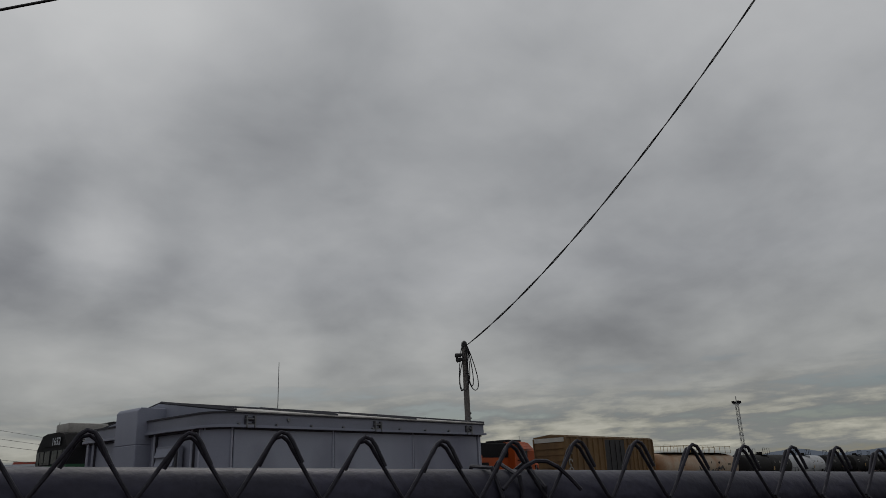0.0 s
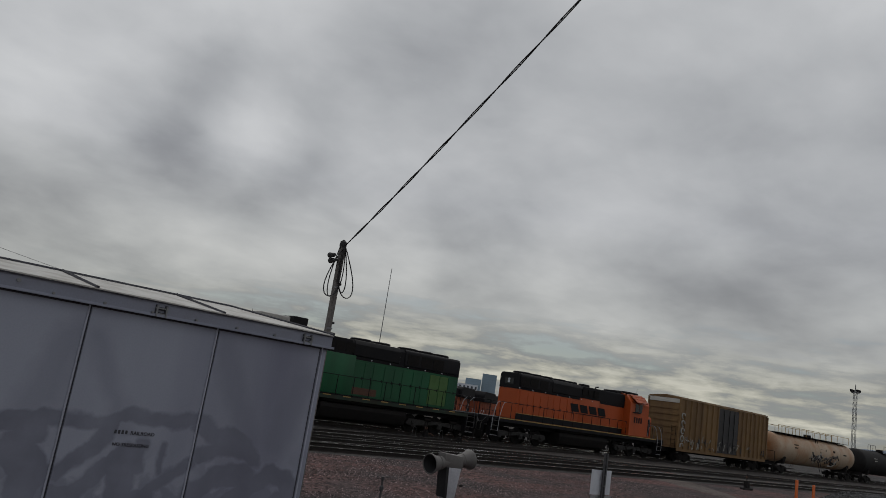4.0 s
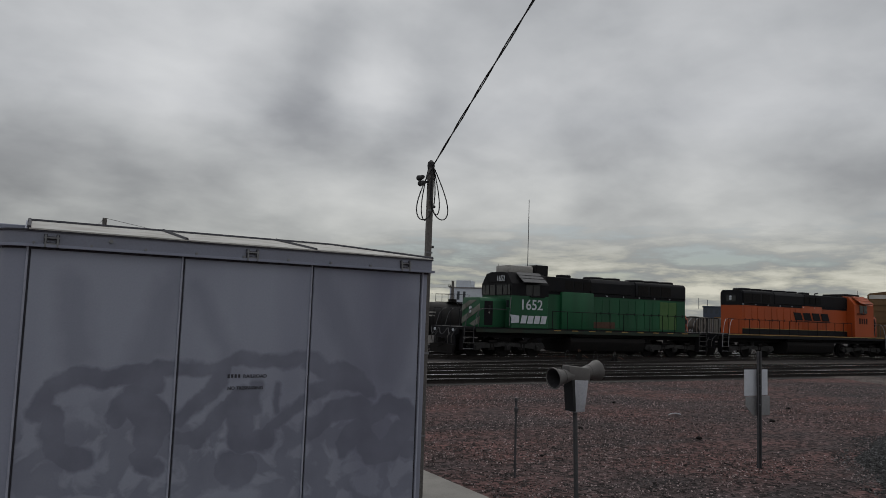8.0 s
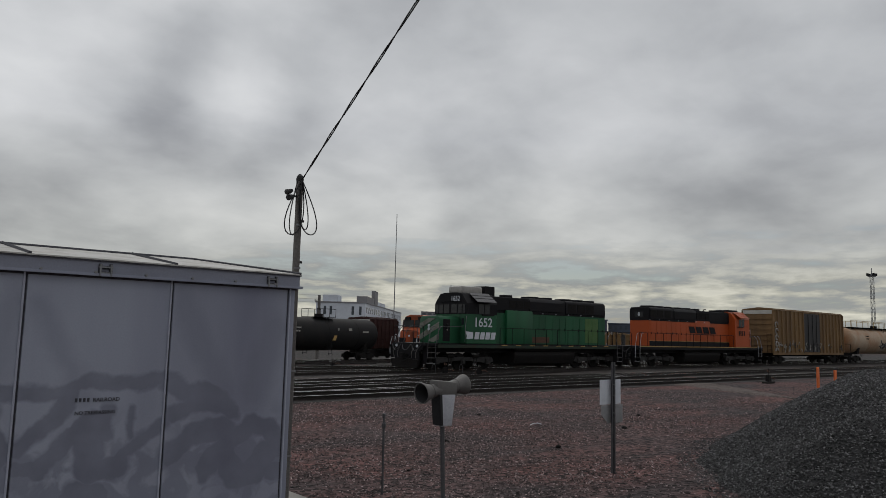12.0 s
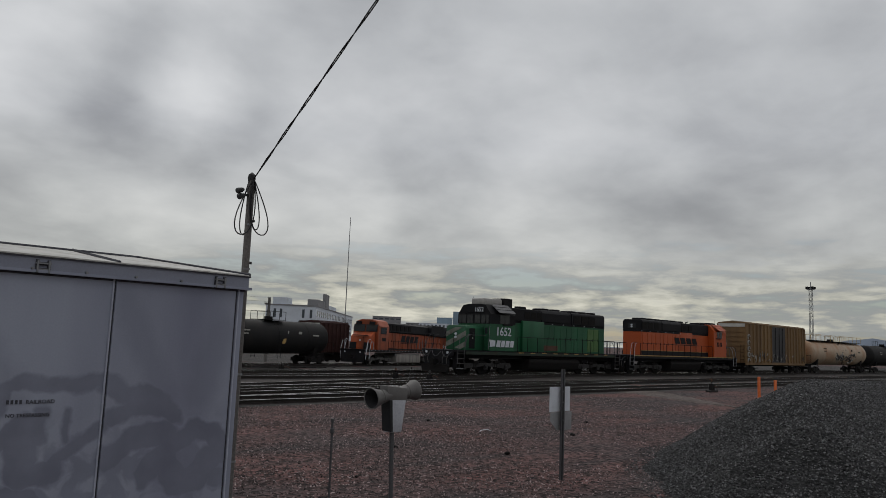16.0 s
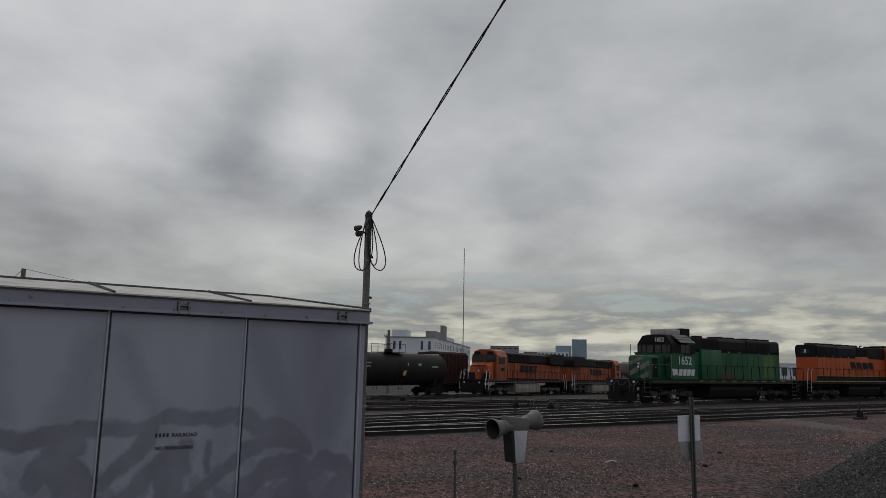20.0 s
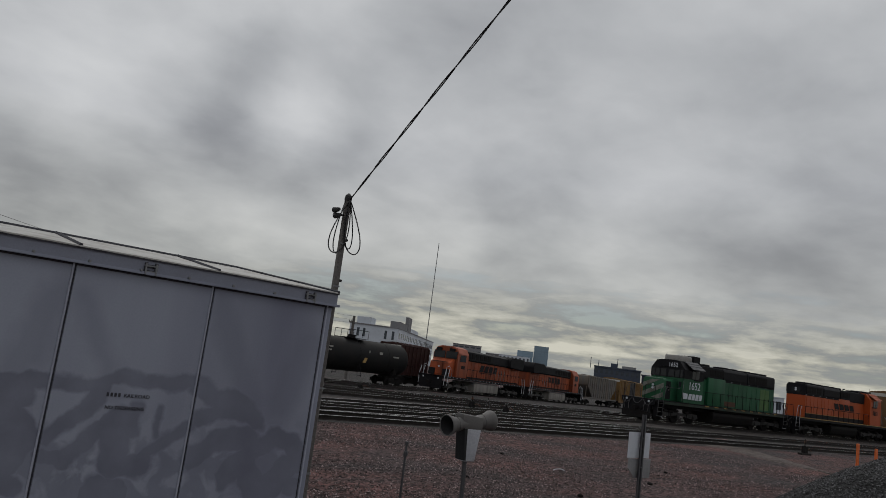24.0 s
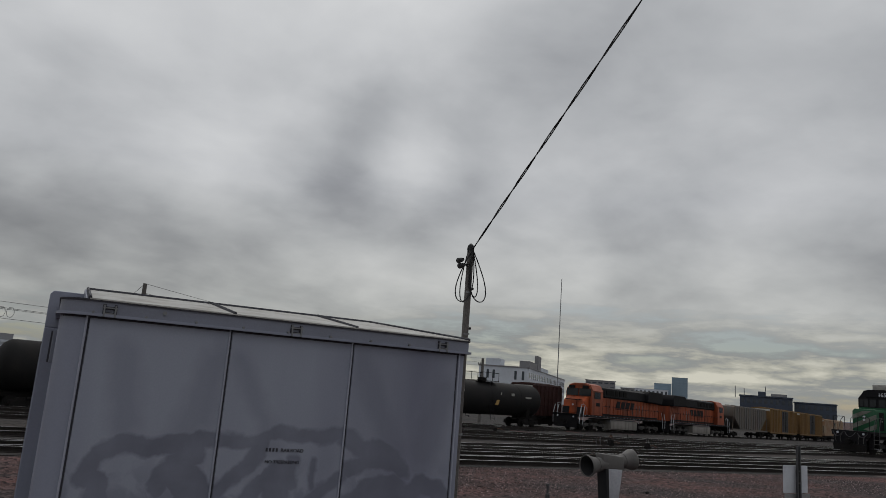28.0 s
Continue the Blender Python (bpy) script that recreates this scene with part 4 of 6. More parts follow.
def build_sign():
    t = thing("sign_post", "steel channel post with the backs of two small signs", "sign", pose(9.24, 1.0, 0))
    bm = B()
    prism(bm, [(-0.045, -0.02), (-0.02, -0.02), (-0.012, 0.02), (0.012, 0.02), (0.02, -0.02), (0.045, -0.02), (0.045, -0.012), (0.022, -0.012), (0.016, 0.03), (-0.016, 0.03), (-0.022, -0.012), (-0.045, -0.012)], "z", -0.3, 1.86)
    part("post", bm, M_POST, t)
    bm = B()
    box(bm, -0.30, 0.28, 0.045, 0.049, 1.14, 1.56)
    bevel(bm, 0.002, 1)
    ob = part("upper_sign", bm, M_WHITE, t, "white enamelled sign plate")
    bm = B()
    prism(bm, [(-0.27, 1.13), (0.33, 1.13), (0.33, 0.82), (-0.08, 0.82), (-0.27, 0.98)], "y", 0.043, 0.047)
    part("lower_sign", bm, M_SIGNBACK, t, "grey back of a sign plate")
    for z in (1.0, 1.3, 1.48):
        bm = B()
        cyl(bm, (0, -0.03, z), (0, 0.05, z), 0.008, 6)
        part("bolt", bm, M_GALV, t)


build_sign()


def build_stake():
    t = thing("iron_stake", "dark rusted iron stake with a capped top", "stake", pose(5.0, 1.79, 0))
    bm = B()
    cyl(bm, (0, 0, -0.2), (-0.015, 0, 1.12), 0.017, 6)
    part("rod", bm, M_POST, t)
    bm = B()
    lathe(bm, [(0.92, 0.015), (0.93, 0.032), (0.985, 0.032), (1.0, 0.02)], "z", 8, (-0.013, 0, 0))
    part("collar", bm, M_POST, t)
    bm = B()
    lathe(bm, [(1.07, 0.015), (1.08, 0.025), (1.125, 0.025), (1.13, 0.01)], "z", 8, (-0.015, 0, 0))
    part("cap", bm, M_POST, t)


build_stake()


def track_hoop(x, y, w, h):
    bm = B()
    tube(bm, [(-w / 2, 0, 0), (-w * 0.42, 0, h * 0.75), (-w * 0.2, 0, h), (w * 0.2, 0, h), (w * 0.42, 0, h * 0.75), (w / 2, 0, 0)], 0.013, 6)
    ob = new("rod_hoop", mesh_of("rod_hoop", bm, M_POST))
    ob.location = (x, y, gz(y) + 0.03)
    tagged(ob, "bent steel rod hoop standing beside the track", "hoop", "rod hoops")


for x, y, w, h in ((26.0, 26.2, 0.3, 0.55), (28.1, 26.2, 0.3, 0.52)):
    track_hoop(x, y, w, h)

for x, y, h in ((35.6, 8.75, 1.1), (36.2, 8.2, 0.98)):
    t = thing("marker_post", "flat orange plastic marker post", "marker post", pose(x, y, 0), "orange marker posts")
    bm = B()
    prism(bm, [(-0.13, -0.03), (0.13, -0.03), (0.11, 0.03), (-0.11, 0.03)], "z", -0.1, h)
    bevel(bm, 0.015, 1)
    part("post", bm, M_ORANGE_POST, t)
    bm = B()
    box(bm, -0.2, 0.2, -0.1, 0.1, 0, 0.06)
    part("foot", bm, M_RUST, t)

bm = B()
pts = [(12.7 + 0.04 * i, 6.15 + 0.012 * math.sin(i), 0.025 + 0.035 * math.sin(math.pi * i / 10)) for i in range(11)]
tube(bm, pts, 0.011, 6)
tagged(new("plastic_rag", mesh_of("plastic_rag", bm, M_WHITE)), "crumpled scrap of white plastic on the gravel", "litter")
for x, y, s in ((10.6, 3.4, 0.06), (14.5, 4.6, 0.07), (6.4, 3.0, 0.035), (9.1, 5.2, 0.05), (13.2, 8.6, 0.06), (17.4, 6.2, 0.06)):
    bm = B()
    bmesh.ops.create_icosphere(bm, subdivisions=2, radius=s)
    for v in bm.verts:
        v.co *= 1 + 0.35 * noise.noise(v.co * 14 + Vector((x, y, 0)))
        v.co.z *= 0.6
    ob = new("rock", mesh_of("rock", bm, M_GRIME))
    ob.location = (x, y, s * 0.3)
    tagged(ob, "small dark stone lying on the gravel", "rock", "loose rocks")

# ================= stones and gravel heap =================


def stones(name, pts, sizes, material, label, category, seed):
    """Many small angular stones joined into one mesh."""
    rng = np.random.default_rng(seed)
    base = np.array([(1, 0, 0), (-1, 0, 0), (0, 1, 0), (0, -1, 0), (0, 0, 1), (0, 0, -1)], float)
    tri = np.array([(0, 2, 4), (2, 1, 4), (1, 3, 4), (3, 0, 4), (2, 0, 5), (1, 2, 5), (3, 1, 5), (0, 3, 5)])
    n = len(pts)
    jit = rng.uniform(0.6, 1.25, (n, 6, 1)) * base[None] + rng.normal(0, 0.18, (n, 6, 3))
    ang = rng.uniform(0, 2 * math.pi, n)
    c, s = np.cos(ang), np.sin(ang)
    rot = np.zeros((n, 3, 3))
    rot[:, 0, 0], rot[:, 0, 1], rot[:, 1, 0], rot[:, 1, 1], rot[:, 2, 2] = c, -s, s, c, 1
    v = np.einsum("nij,nkj->nki", rot, jit * np.array([1, 0.8, 0.65])) * np.asarray(sizes)[:, None, None] + np.asarray(pts)[:, None, :]
    f = (tri[None] + 6 * np.arange(n)[:, None, None]).reshape(-1, 3)
    me = bpy.data.meshes.new(name)
    me.from_pydata(v.reshape(-1, 3).tolist(), [], f.tolist())
    me.materials.append(material)
    return tagged(new(name, me), label, category, kind="stuff")


rng = np.random.default_rng(4)
n = 125000
px = 1.5 + 26 * rng.random(n) ** 1.3
py = -1.5 + 15.3 * rng.random(n)
keep = np.array([noise.noise(Vector((a * 0.3, b * 0.55, 2.2))) + 0.35 * r > -0.05 for a, b, r in zip(px, py, rng.normal(0, 1, n))])
keep &= ~((px < 4.1) & (py < 3.5))
px, py = px[keep], py[keep]
stones("loose_stones", np.stack([px, py, np.full(len(px), 0.012)], 1), rng.uniform(0.007, 0.024, len(px)), M_STONE, "loose stones scattered over red-brown soil", "gravel", 1)

HEAP = [(11.3, -2.3, 1.15), (13.0, -1.6, 1.55), (15.2, -1.0, 1.74), (18.5, -0.5, 1.66), (23.0, 0.2, 1.55), (29.0, 1.2, 1.45)]


def heap_height(x, y):
    best = -1.0
    for (ax, ay, ah), (bx, by, bh) in zip(HEAP, HEAP[1:]):
        dx, dy = bx - ax, by - ay
        t = max(0.0, min(1.0, ((x - ax) * dx + (y - ay) * dy) / (dx * dx + dy * dy)))
        d = math.hypot(x - ax - t * dx, y - ay - t * dy)
        h = ah + t * (bh - ah)
        best = max(best, h - 0.66 * (math.sqrt(d * d + 0.25) - 0.5))
    return best + 0.06 * noise.noise(Vector((x * 0.9, y * 0.9, 0))) + 0.03 * noise.noise(Vector((x * 2.6, y * 2.6, 4)))


def build_heap():
    bm = B()
    xs, ys = frange(7.5, 33, 0.25), frange(-7, 6.5, 0.25)
    g = [[bm.verts.new((x, y, max(-0.06, heap_height(x, y)))) for x in xs] for y in ys]
    for a, b in zip(g, g[1:]):
        for k in range(len(xs) - 1):
            if max(a[k].co.z, a[k + 1].co.z, b[k].co.z, b[k + 1].co.z) > -0.02:
                bm.faces.new((a[k], a[k + 1], b[k + 1], b[k]))
    for v in [v for v in bm.verts if not v.link_faces]:
        bm.verts.remove(v)
    ob = new("gravel_heap", mesh_of("gravel_heap", bm, M_GRAVEL_BASE))
    tagged(ob, "long heap of crushed grey stone dumped on the soil", "gravel heap")
    r = np.random.default_rng(9)
    pts, sz = [], []
    while len(pts) < 125000:
        x, y = 7.6 + 19 * r.random() ** 1.3, r.uniform(-4.5, 5.2)
        h = heap_height(x, y)
        if h > 0.0 or (h > -0.25 and r.random() < 0.25):
            pts.append((x, y, max(h, 0.0) + 0.008))
            sz.append(r.uniform(0.009, 0.027))
    st = stones("heap_stones", pts, sz, M_GRAVEL, "angular crushed stones covering the heap", "gravel", 11)


M_GRAVEL_BASE = ground_mat("heap_core", (0.024, 0.024, 0.025), (0.019, 0.019, 0.02), (0.03, 0.03, 0.031), 0.6)
build_heap()

# ================= chain-link fence below the camera =================


def build_fence():
    fall = 0.035
    d = Vector((0.9063, -0.4226, 0))
    nrm = Vector((0.4226, 0.9063, 0))
    a = Vector((-5.241, -5.991, 0)) + nrm * 0.62 - d * 0.0107
    s0, s1, top = -4.032, 9.0, 2.1415
    t = thing("chain_link_fence", "galvanised chain-link fence with a pipe top rail", "fence")

    def at(s, out, z):
        return a + d * s + nrm * out + Vector((0, 0, z - fall * s))

    bm = B()
    cyl(bm, at(s0, 0.034, top + 0.004), at(s1, 0.034, top + 0.004), 0.027, 24)
    part("top_rail", bm, M_RAILPIPE, t)
    for i in range(5):
        p = at(s0 + 0.1 + i * 3.1, 0.032, 0)
        bm = B()
        cyl(bm, (p.x, p.y, -0.3), (p.x, p.y, p.z + top - 0.01), 0.03, 12)
        part("post", bm, M_GALV, t)
    bm = B()
    tube(bm, [at(0.340 + 0.004 * k, 0.034 + 0.034 * math.cos(k * 1.1), top + 0.004 + 0.034 * math.sin(k * 1.1)) for k in range(18)], 0.0022, 6)
    part("tie_wire", bm, M_WIRE, t, "tie wire wrapped round the rail")
    bm = B()
    tube(bm, [at(0.376 - 0.03 + 0.012 * k, -0.008, top + 0.012 + 0.026 * math.sin(k * 0.45)) for k in range(8)], 0.002, 6)
    part("loose_end", bm, M_WIRE, t, "bent loose end of the tie wire")
    pitch = 0.072
    bm = B()
    rng = random.Random(21)
    hook = [(-0.036, 0.004), (-0.030, 0.012), (-0.0075, 0.0465), (-0.004, 0.0525), (0.001, 0.056), (0.0065, 0.0545), (0.0105, 0.049), (0.019, 0.032)]
    for i in range(int((s1 - s0) / pitch)):
        s = s0 + i * pitch
        pts, k, z = [], 0, top + 0.004
        while z > 0.03 + fall * s:
            pts.append(at(s + (pitch / 2 if k % 2 else -pitch / 2), 0.0 if k % 2 else -0.004, z))
            z -= pitch * 0.55
            k += 1
        tube(bm, pts, 0.0019, 4)
        # each picket ends in a hook bent over its neighbour
        j = rng.uniform(-0.002, 0.002)
        tube(bm, [at(s + u, -0.004, top + w + j * (w > 0.02)) for u, w in hook], 0.0018, 8)
        tube(bm, [at(s - u + 0.004, 0.002, top + w - 0.003 + j * (w > 0.02)) for u, w in hook], 0.0018, 8)
    part("mesh", bm, M_WIRE, t, "woven wire mesh with knuckled top", kind="stuff")


build_fence()

# ================= rolling stock =================
RT = top_of_rail(28.12)


def wheel_mesh(r=0.5):
    bm = B()
    lathe(bm, [(-0.07, 0.12), (-0.07, r * 0.75), (-0.065, r), (0.045, r - 0.01), (0.05, r + 0.03), (0.07, r + 0.03), (0.07, r * 0.7), (0.02, r * 0.6), (0.03, 0.15), (0.08, 0.1)], "y", 20)
    return mesh_of("wheel", bm, M_GRIME)


WHEEL, WHEEL_S = wheel_mesh(0.508), wheel_mesh(0.42)


def bogie(parent, x, axles, wheel, r, frame_z, name="bogie", gear=None):
    """A truck: side frames, springs, journal boxes and wheels."""
    c = sum(axles) / len(axles)
    bm = B()
    box(bm, c - 0.3, c + 0.3, -1.0, 1.0, frame_z - 0.1, frame_z + 0.2)
    b = part(name, bm, M_GRIME, parent)
    b.location.x = x
    for s in (-1, 1):
        bm = B()
        y0, y1 = (0.98, 1.16) if s > 0 else (-1.16, -0.98)
        if len(axles) == 3:
            prism(bm, [(axles[0] - 0.55, frame_z - 0.1), (axles[0] - 0.4, frame_z + 0.16), (axles[-1] + 0.4, frame_z + 0.16), (axles[-1] + 0.55, frame_z - 0.1),
                       (axles[-1] + 0.2, frame_z - 0.22), (axles[1] + 0.35, frame_z - 0.05), (axles[1] - 0.35, frame_z - 0.05), (axles[0] - 0.2, frame_z - 0.22)], "y", y0, y1)
        else:
            prism(bm, [(axles[0] - 0.25, frame_z - 0.1), (axles[0] - 0.22, frame_z + 0.1), (axles[0] + 0.35, frame_z + 0.28), (axles[1] - 0.35, frame_z + 0.28), (axles[1] + 0.22, frame_z + 0.1),
                       (axles[1] + 0.25, frame_z - 0.1), (axles[1] - 0.35, frame_z - 0.28), (axles[0] + 0.35, frame_z - 0.28)], "y", y0, y1)
        part("side_frame", bm, gear or M_GRIME, b)
    for ax in axles:
        for s in (-1, 1):
            w = share("wheel", wheel, b, pose(ax, s * 0.7525, r, 0, 0, 180 if s > 0 else 0))
            bm = B()
            box(bm, ax - 0.16, ax + 0.16, s * 1.17 - 0.06, s * 1.17 + 0.06, r - 0.15, r + 0.16)
            cyl(bm, (ax, s * 1.22, r), (ax, s * 1.27, r), 0.1, 8)
            part("axle_box", bm, gear or M_GRIME, b)
    for k in range(len(axles) - 1):
        c = (axles[k] + axles[k + 1]) / 2
        for s in (-1, 1):
            bm = B()
            for dx in (-0.1, 0.1):
                cyl(bm, (c + dx, s * 1.08, frame_z - 0.25), (c + dx, s * 1.08, frame_z + 0.1), 0.1, 8)
            part("spring_nest", bm, M_GRIME, b)
            bm = B()
            cyl(bm, (c - 0.25, s * 1.2, frame_z + 0.22), (c + 0.25, s * 1.2, frame_z + 0.22), 0.09, 8)
            part("brake_cylinder", bm, M_GRIME, b)
    return b


def coupler(parent, x, s):
    bm = B()
    box(bm, min(x, x - s * 0.75), max(x, x - s * 0.75), -0.09, 0.09, 0.78, 0.96)
    prism(bm, [(x - s * 0.2, -0.17), (x, -0.17), (x + s * 0.02, 0.0), (x - s * 0.05, 0.17), (x - s * 0.25, 0.14)], "z", 0.72, 1.02)
    part("coupler", bm, M_GRIME, parent)
    bm = B()
    tube(bm, [(x - s * 0.5, -0.35, 0.9), (x - s * 0.2, -0.4, 0.62), (x + s * 0.0, -0.2, 0.5)], 0.03, 6)
    part("air_hose", bm, M_GRIME, parent)


def brand_bars(parent, x, y, z, w, h, material, label):
    """The railway's mark on the flank, as plain slanted blocks."""
    step = w / 4.0
    for i in range(4):
        bm = B()
        a = x + i * step
        prism(bm, [(a, z), (a + step * 0.8, z), (a + step * 1.02, z + h), (a + step * 0.22, z + h)], "y", y - 0.006, y + 0.002)
        part("logo_block", bm, material, parent, label)
    bm = B()
    prism(bm, [(x - 0.05, z - 0.12), (x + w * 0.75, z - 0.12), (x + w * 0.72, z - 0.06), (x - 0.05, z - 0.06)], "y", y - 0.006, y + 0.002)
    return bm


def railing(parent, x0, x1, y, z, n, h, material):
    for i in range(n):
        x = x0 + (x1 - x0) * i / (n - 1)
        bm = B()
        cyl(bm, (x, y, z), (x, y, z + h), 0.022, 6)
        part("stanchion", bm, material, parent)
    bm = B()
    tube(bm, [(x0, y, z + h), (x1, y, z + h)], 0.02, 6)
    part("handrail", bm, material, parent)


def emd_loco(name, label, lower, number, green):
    """A six-axle road-switcher, front towards -x."""
    t = thing(name, label, "locomotive", group="moving train")
    # end of the hood, middle and half length of the frame, shift of the cab
    HE, c0, hl, dx = (8.6, 0.475, 9.65, 0.0) if green else (7.25, 0.15, 10.2, -1.8)
    # frame, walkway, steps, plow
    bm = B()
    box(bm, c0 - hl, c0 + hl, -0.75, 0.75, 1.05, 1.5)
    box(bm, c0 - hl, c0 + hl, -1.52, 1.52, 1.46, 1.60)
    part("frame", bm, M_BLACK, t)
    for s in (-1, 1):
        bm = B()
        box(bm, c0 - hl + 1.1, c0 + hl - 0.95, s * 1.535 - 0.012, s * 1.535 + 0.012, 1.34, 1.60)
        part("side_sill", bm, M_SILL if green else M_BLACK, t)
        bm = B()
        box(bm, c0 - hl + 1.1, c0 + hl - 0.95, s * 1.55 - 0.006, s * 1.55 + 0.006, 1.545, 1.60)
        part("sill_stripe", bm, M_YELLOW if not green else M_BLACK, t, "faded yellow sill stripe" if not green else "")
    for e in (-1, 1):
        for s in (-1, 1):
            xa = c0 + e * (hl - 0.62)
            for k in range(4):
                z = 0.42 + k * 0.31
                bm = B()
                box(bm, xa - 0.33, xa + 0.33, min(s * 1.2, s * 1.52), max(s * 1.2, s * 1.52), z, z + 0.035)
                part("step", bm, M_GEAR if k else M_GALV, t)
            bm = B()
            box(bm, xa - 0.36, xa - 0.33, min(s * 1.2, s * 1.54), max(s * 1.2, s * 1.54), 0.38, 1.6)
            part("step_side", bm, M_BLACK, t)
            bm = B()
            box(bm, xa + 0.33, xa + 0.36, min(s * 1.2, s * 1.54), max(s * 1.2, s * 1.54), 0.38, 1.6)
            part("step_side", bm, M_BLACK, t)
            for gx in (-0.3, 0.3):
                bm = B()
                tube(bm, [(xa + gx, s * 1.56, 0.75), (xa + gx, s * 1.58, 1.55), (xa + gx - e * 0.2, s * 1.54, 2.3), (xa + gx - e * 0.42, s * 1.48, 2.58), (xa + gx - e * 0.6, s * 1.48, 2.6)], 0.02, 6)
                part("grab_iron", bm, M_POST if green else M_PALE, t)
        bm = B()
        prism(bm, [(-1.48, 1.6), (1.48, 1.6), (1.48, 1.25), (1.15, 1.15), (1.15, 0.5), (-1.15, 0.5), (-1.15, 1.15), (-1.48, 1.25)], "x", c0 + e * (hl - 0.03) - 0.04, c0 + e * (hl - 0.03) + 0.04)
        part("pilot", bm, M_BLACK, t)
        bm = B()
        prism(bm, [(-1.3, 0.62), (0, 0.7), (1.3, 0.62), (1.2, 0.16), (-1.2, 0.16)], "x", c0 + e * (hl + 0.05), c0 + e * (hl + 0.20))
        part("plow", bm, M_GRIME, t)
        coupler(t, c0 + e * (hl + (1.2 if e < 0 and not green else 0.5)), e)
        for y in (-1.1, -0.7, 0.7, 1.1):
            bm = B()
            tube(bm, [(c0 + e * (hl + 0.03), y, 1.3), (c0 + e * (hl + 0.2), y, 1.05), (c0 + e * (hl + 0.15), y * 0.95, 0.72)], 0.025, 5)
            part("jumper_hose", bm, M_GEAR, t)
        for y in (-0.95, 0.0, 0.95):
            bm = B()
            tube(bm, [(c0 + e * (hl + 0.06), y - 0.42, 1.5), (c0 + e * (hl + 0.16), y - 0.2, 1.22), (c0 + e * (hl + 0.18), y, 1.16), (c0 + e * (hl + 0.16), y + 0.2, 1.24), (c0 + e * (hl + 0.06), y + 0.42, 1.5)], 0.022, 5)
            part("festoon_hose", bm, M_POST, t)
        for a, b in ((-1.4, -0.5), (0.5, 1.4)):
            bm = B()
            x = c0 + e * (hl - 0.09)
            tube(bm, [(x, a, 1.6), (x, a, 2.55), (x, a + 0.05, 2.6), (x, b - 0.05, 2.6), (x, b, 2.55), (x, b, 1.6)], 0.022, 6)
            part("end_rail", bm, M_BLACK, t)
    # nose
    bm = B()
    prism(bm, [(-0.95, 1.6), (0.95, 1.6), (0.95, 3.08), (0.8, 3.25), (-0.8, 3.25), (-0.95, 3.08)], "x", -7.5 if green else -7.2, -5.75)
    bevel(bm, 0.05, 2)
    nose = part("nose", bm, lower, t)
    nose.location.x = dx
    if green:
        for q in ([(0.93, 1.75), (-0.93, 2.55), (-0.93, 2.9), (0.93, 2.1)], [(0.93, 2.45), (-0.6, 3.1), (0.1, 3.1), (0.93, 2.78)], [(-0.93, 1.85), (-0.93, 2.2), (0.1, 1.75), (-0.4, 1.65)]):
            bm = B()
            prism(bm, q, "x", -7.522, -7.5)
            part("stripe", bm, M_STRIPE, nose, "dirty white diagonal nose stripe")
    for s in (-1, 1):
        bm = B()
        box(bm, -7.22 if green else -6.95, -6.66 if green else -6.4, s * 0.955 - 0.012, s * 0.955 + 0.012, 1.72, 3.06)
        bevel(bm, 0.008, 1)
        d = part("nose_door", bm, M_BLACK, nose, "black nose side door")
        bm = B()
        cyl(bm, (-6.9, s * 0.96, 2.42), (-6.9, s * 0.985, 2.42), 0.05, 8)
        part("latch", bm, M_SCRAWL, d)
        bm = B()
        tube(bm, [(-7.62, s * 1.0, 1.62), (-7.62, s * 1.02, 2.45), (-7.4, s * 1.04, 2.62), (-5.95, s * 1.3, 2.62)], 0.02, 6)
        part("nose_handrail", bm, M_POST, nose)
    bm = B()
    for z in (2.45, 2.66):
        cyl(bm, (-7.57 if green else -7.27, 0.0, z), (-7.19, 0.0, z), 0.09, 12)
    part("headlight", bm, M_WHITE, nose)
    for s in (-1, 1):
        bm = B()
        cyl(bm, (c0 - hl - 0.07, s * 1.0, 1.42), (c0 - hl, s * 1.0, 1.42), 0.08, 10)
        part("ditch_light", bm, M_WHITE, t)
        bm = B()
        for z in (2.55, 2.75):
            cyl(bm, (-6.9, s * 0.96, z), (-6.9, s * 1.04, z), 0.07, 10)
        part("marker_lamp", bm, M_DARK, nose)
    # cab: roof with chamfered shoulders
    bm = B()
    prism(bm, [(-1.53, 1.6), (1.53, 1.6), (1.53, 4.08), (1.05, 4.68), (0.55, 4.76), (-0.55, 4.76), (-1.05, 4.68), (-1.53, 4.08)], "x", -5.8, -3.25)
    bevel(bm, 0.03, 1)
    cab = part("cab", bm, lower, t)
    cab.location.x = dx
    # dark upper half of the cab, a shell just proud of it
    bm = B()
    prism(bm, [(-1.536, 3.42), (-1.536, 4.085), (-1.055, 4.687), (-0.555, 4.768), (0.555, 4.768), (1.055, 4.687), (1.536, 4.085), (1.536, 3.42)], "x", -5.82, -3.24) if green else prism(
        bm, [(-1.05, 4.69), (-0.55, 4.768), (0.55, 4.768), (1.05, 4.69)], "x", -5.82, -3.24)
    part("cab_roof", bm, M_BLACK if green else M_ORANGE_D, cab)
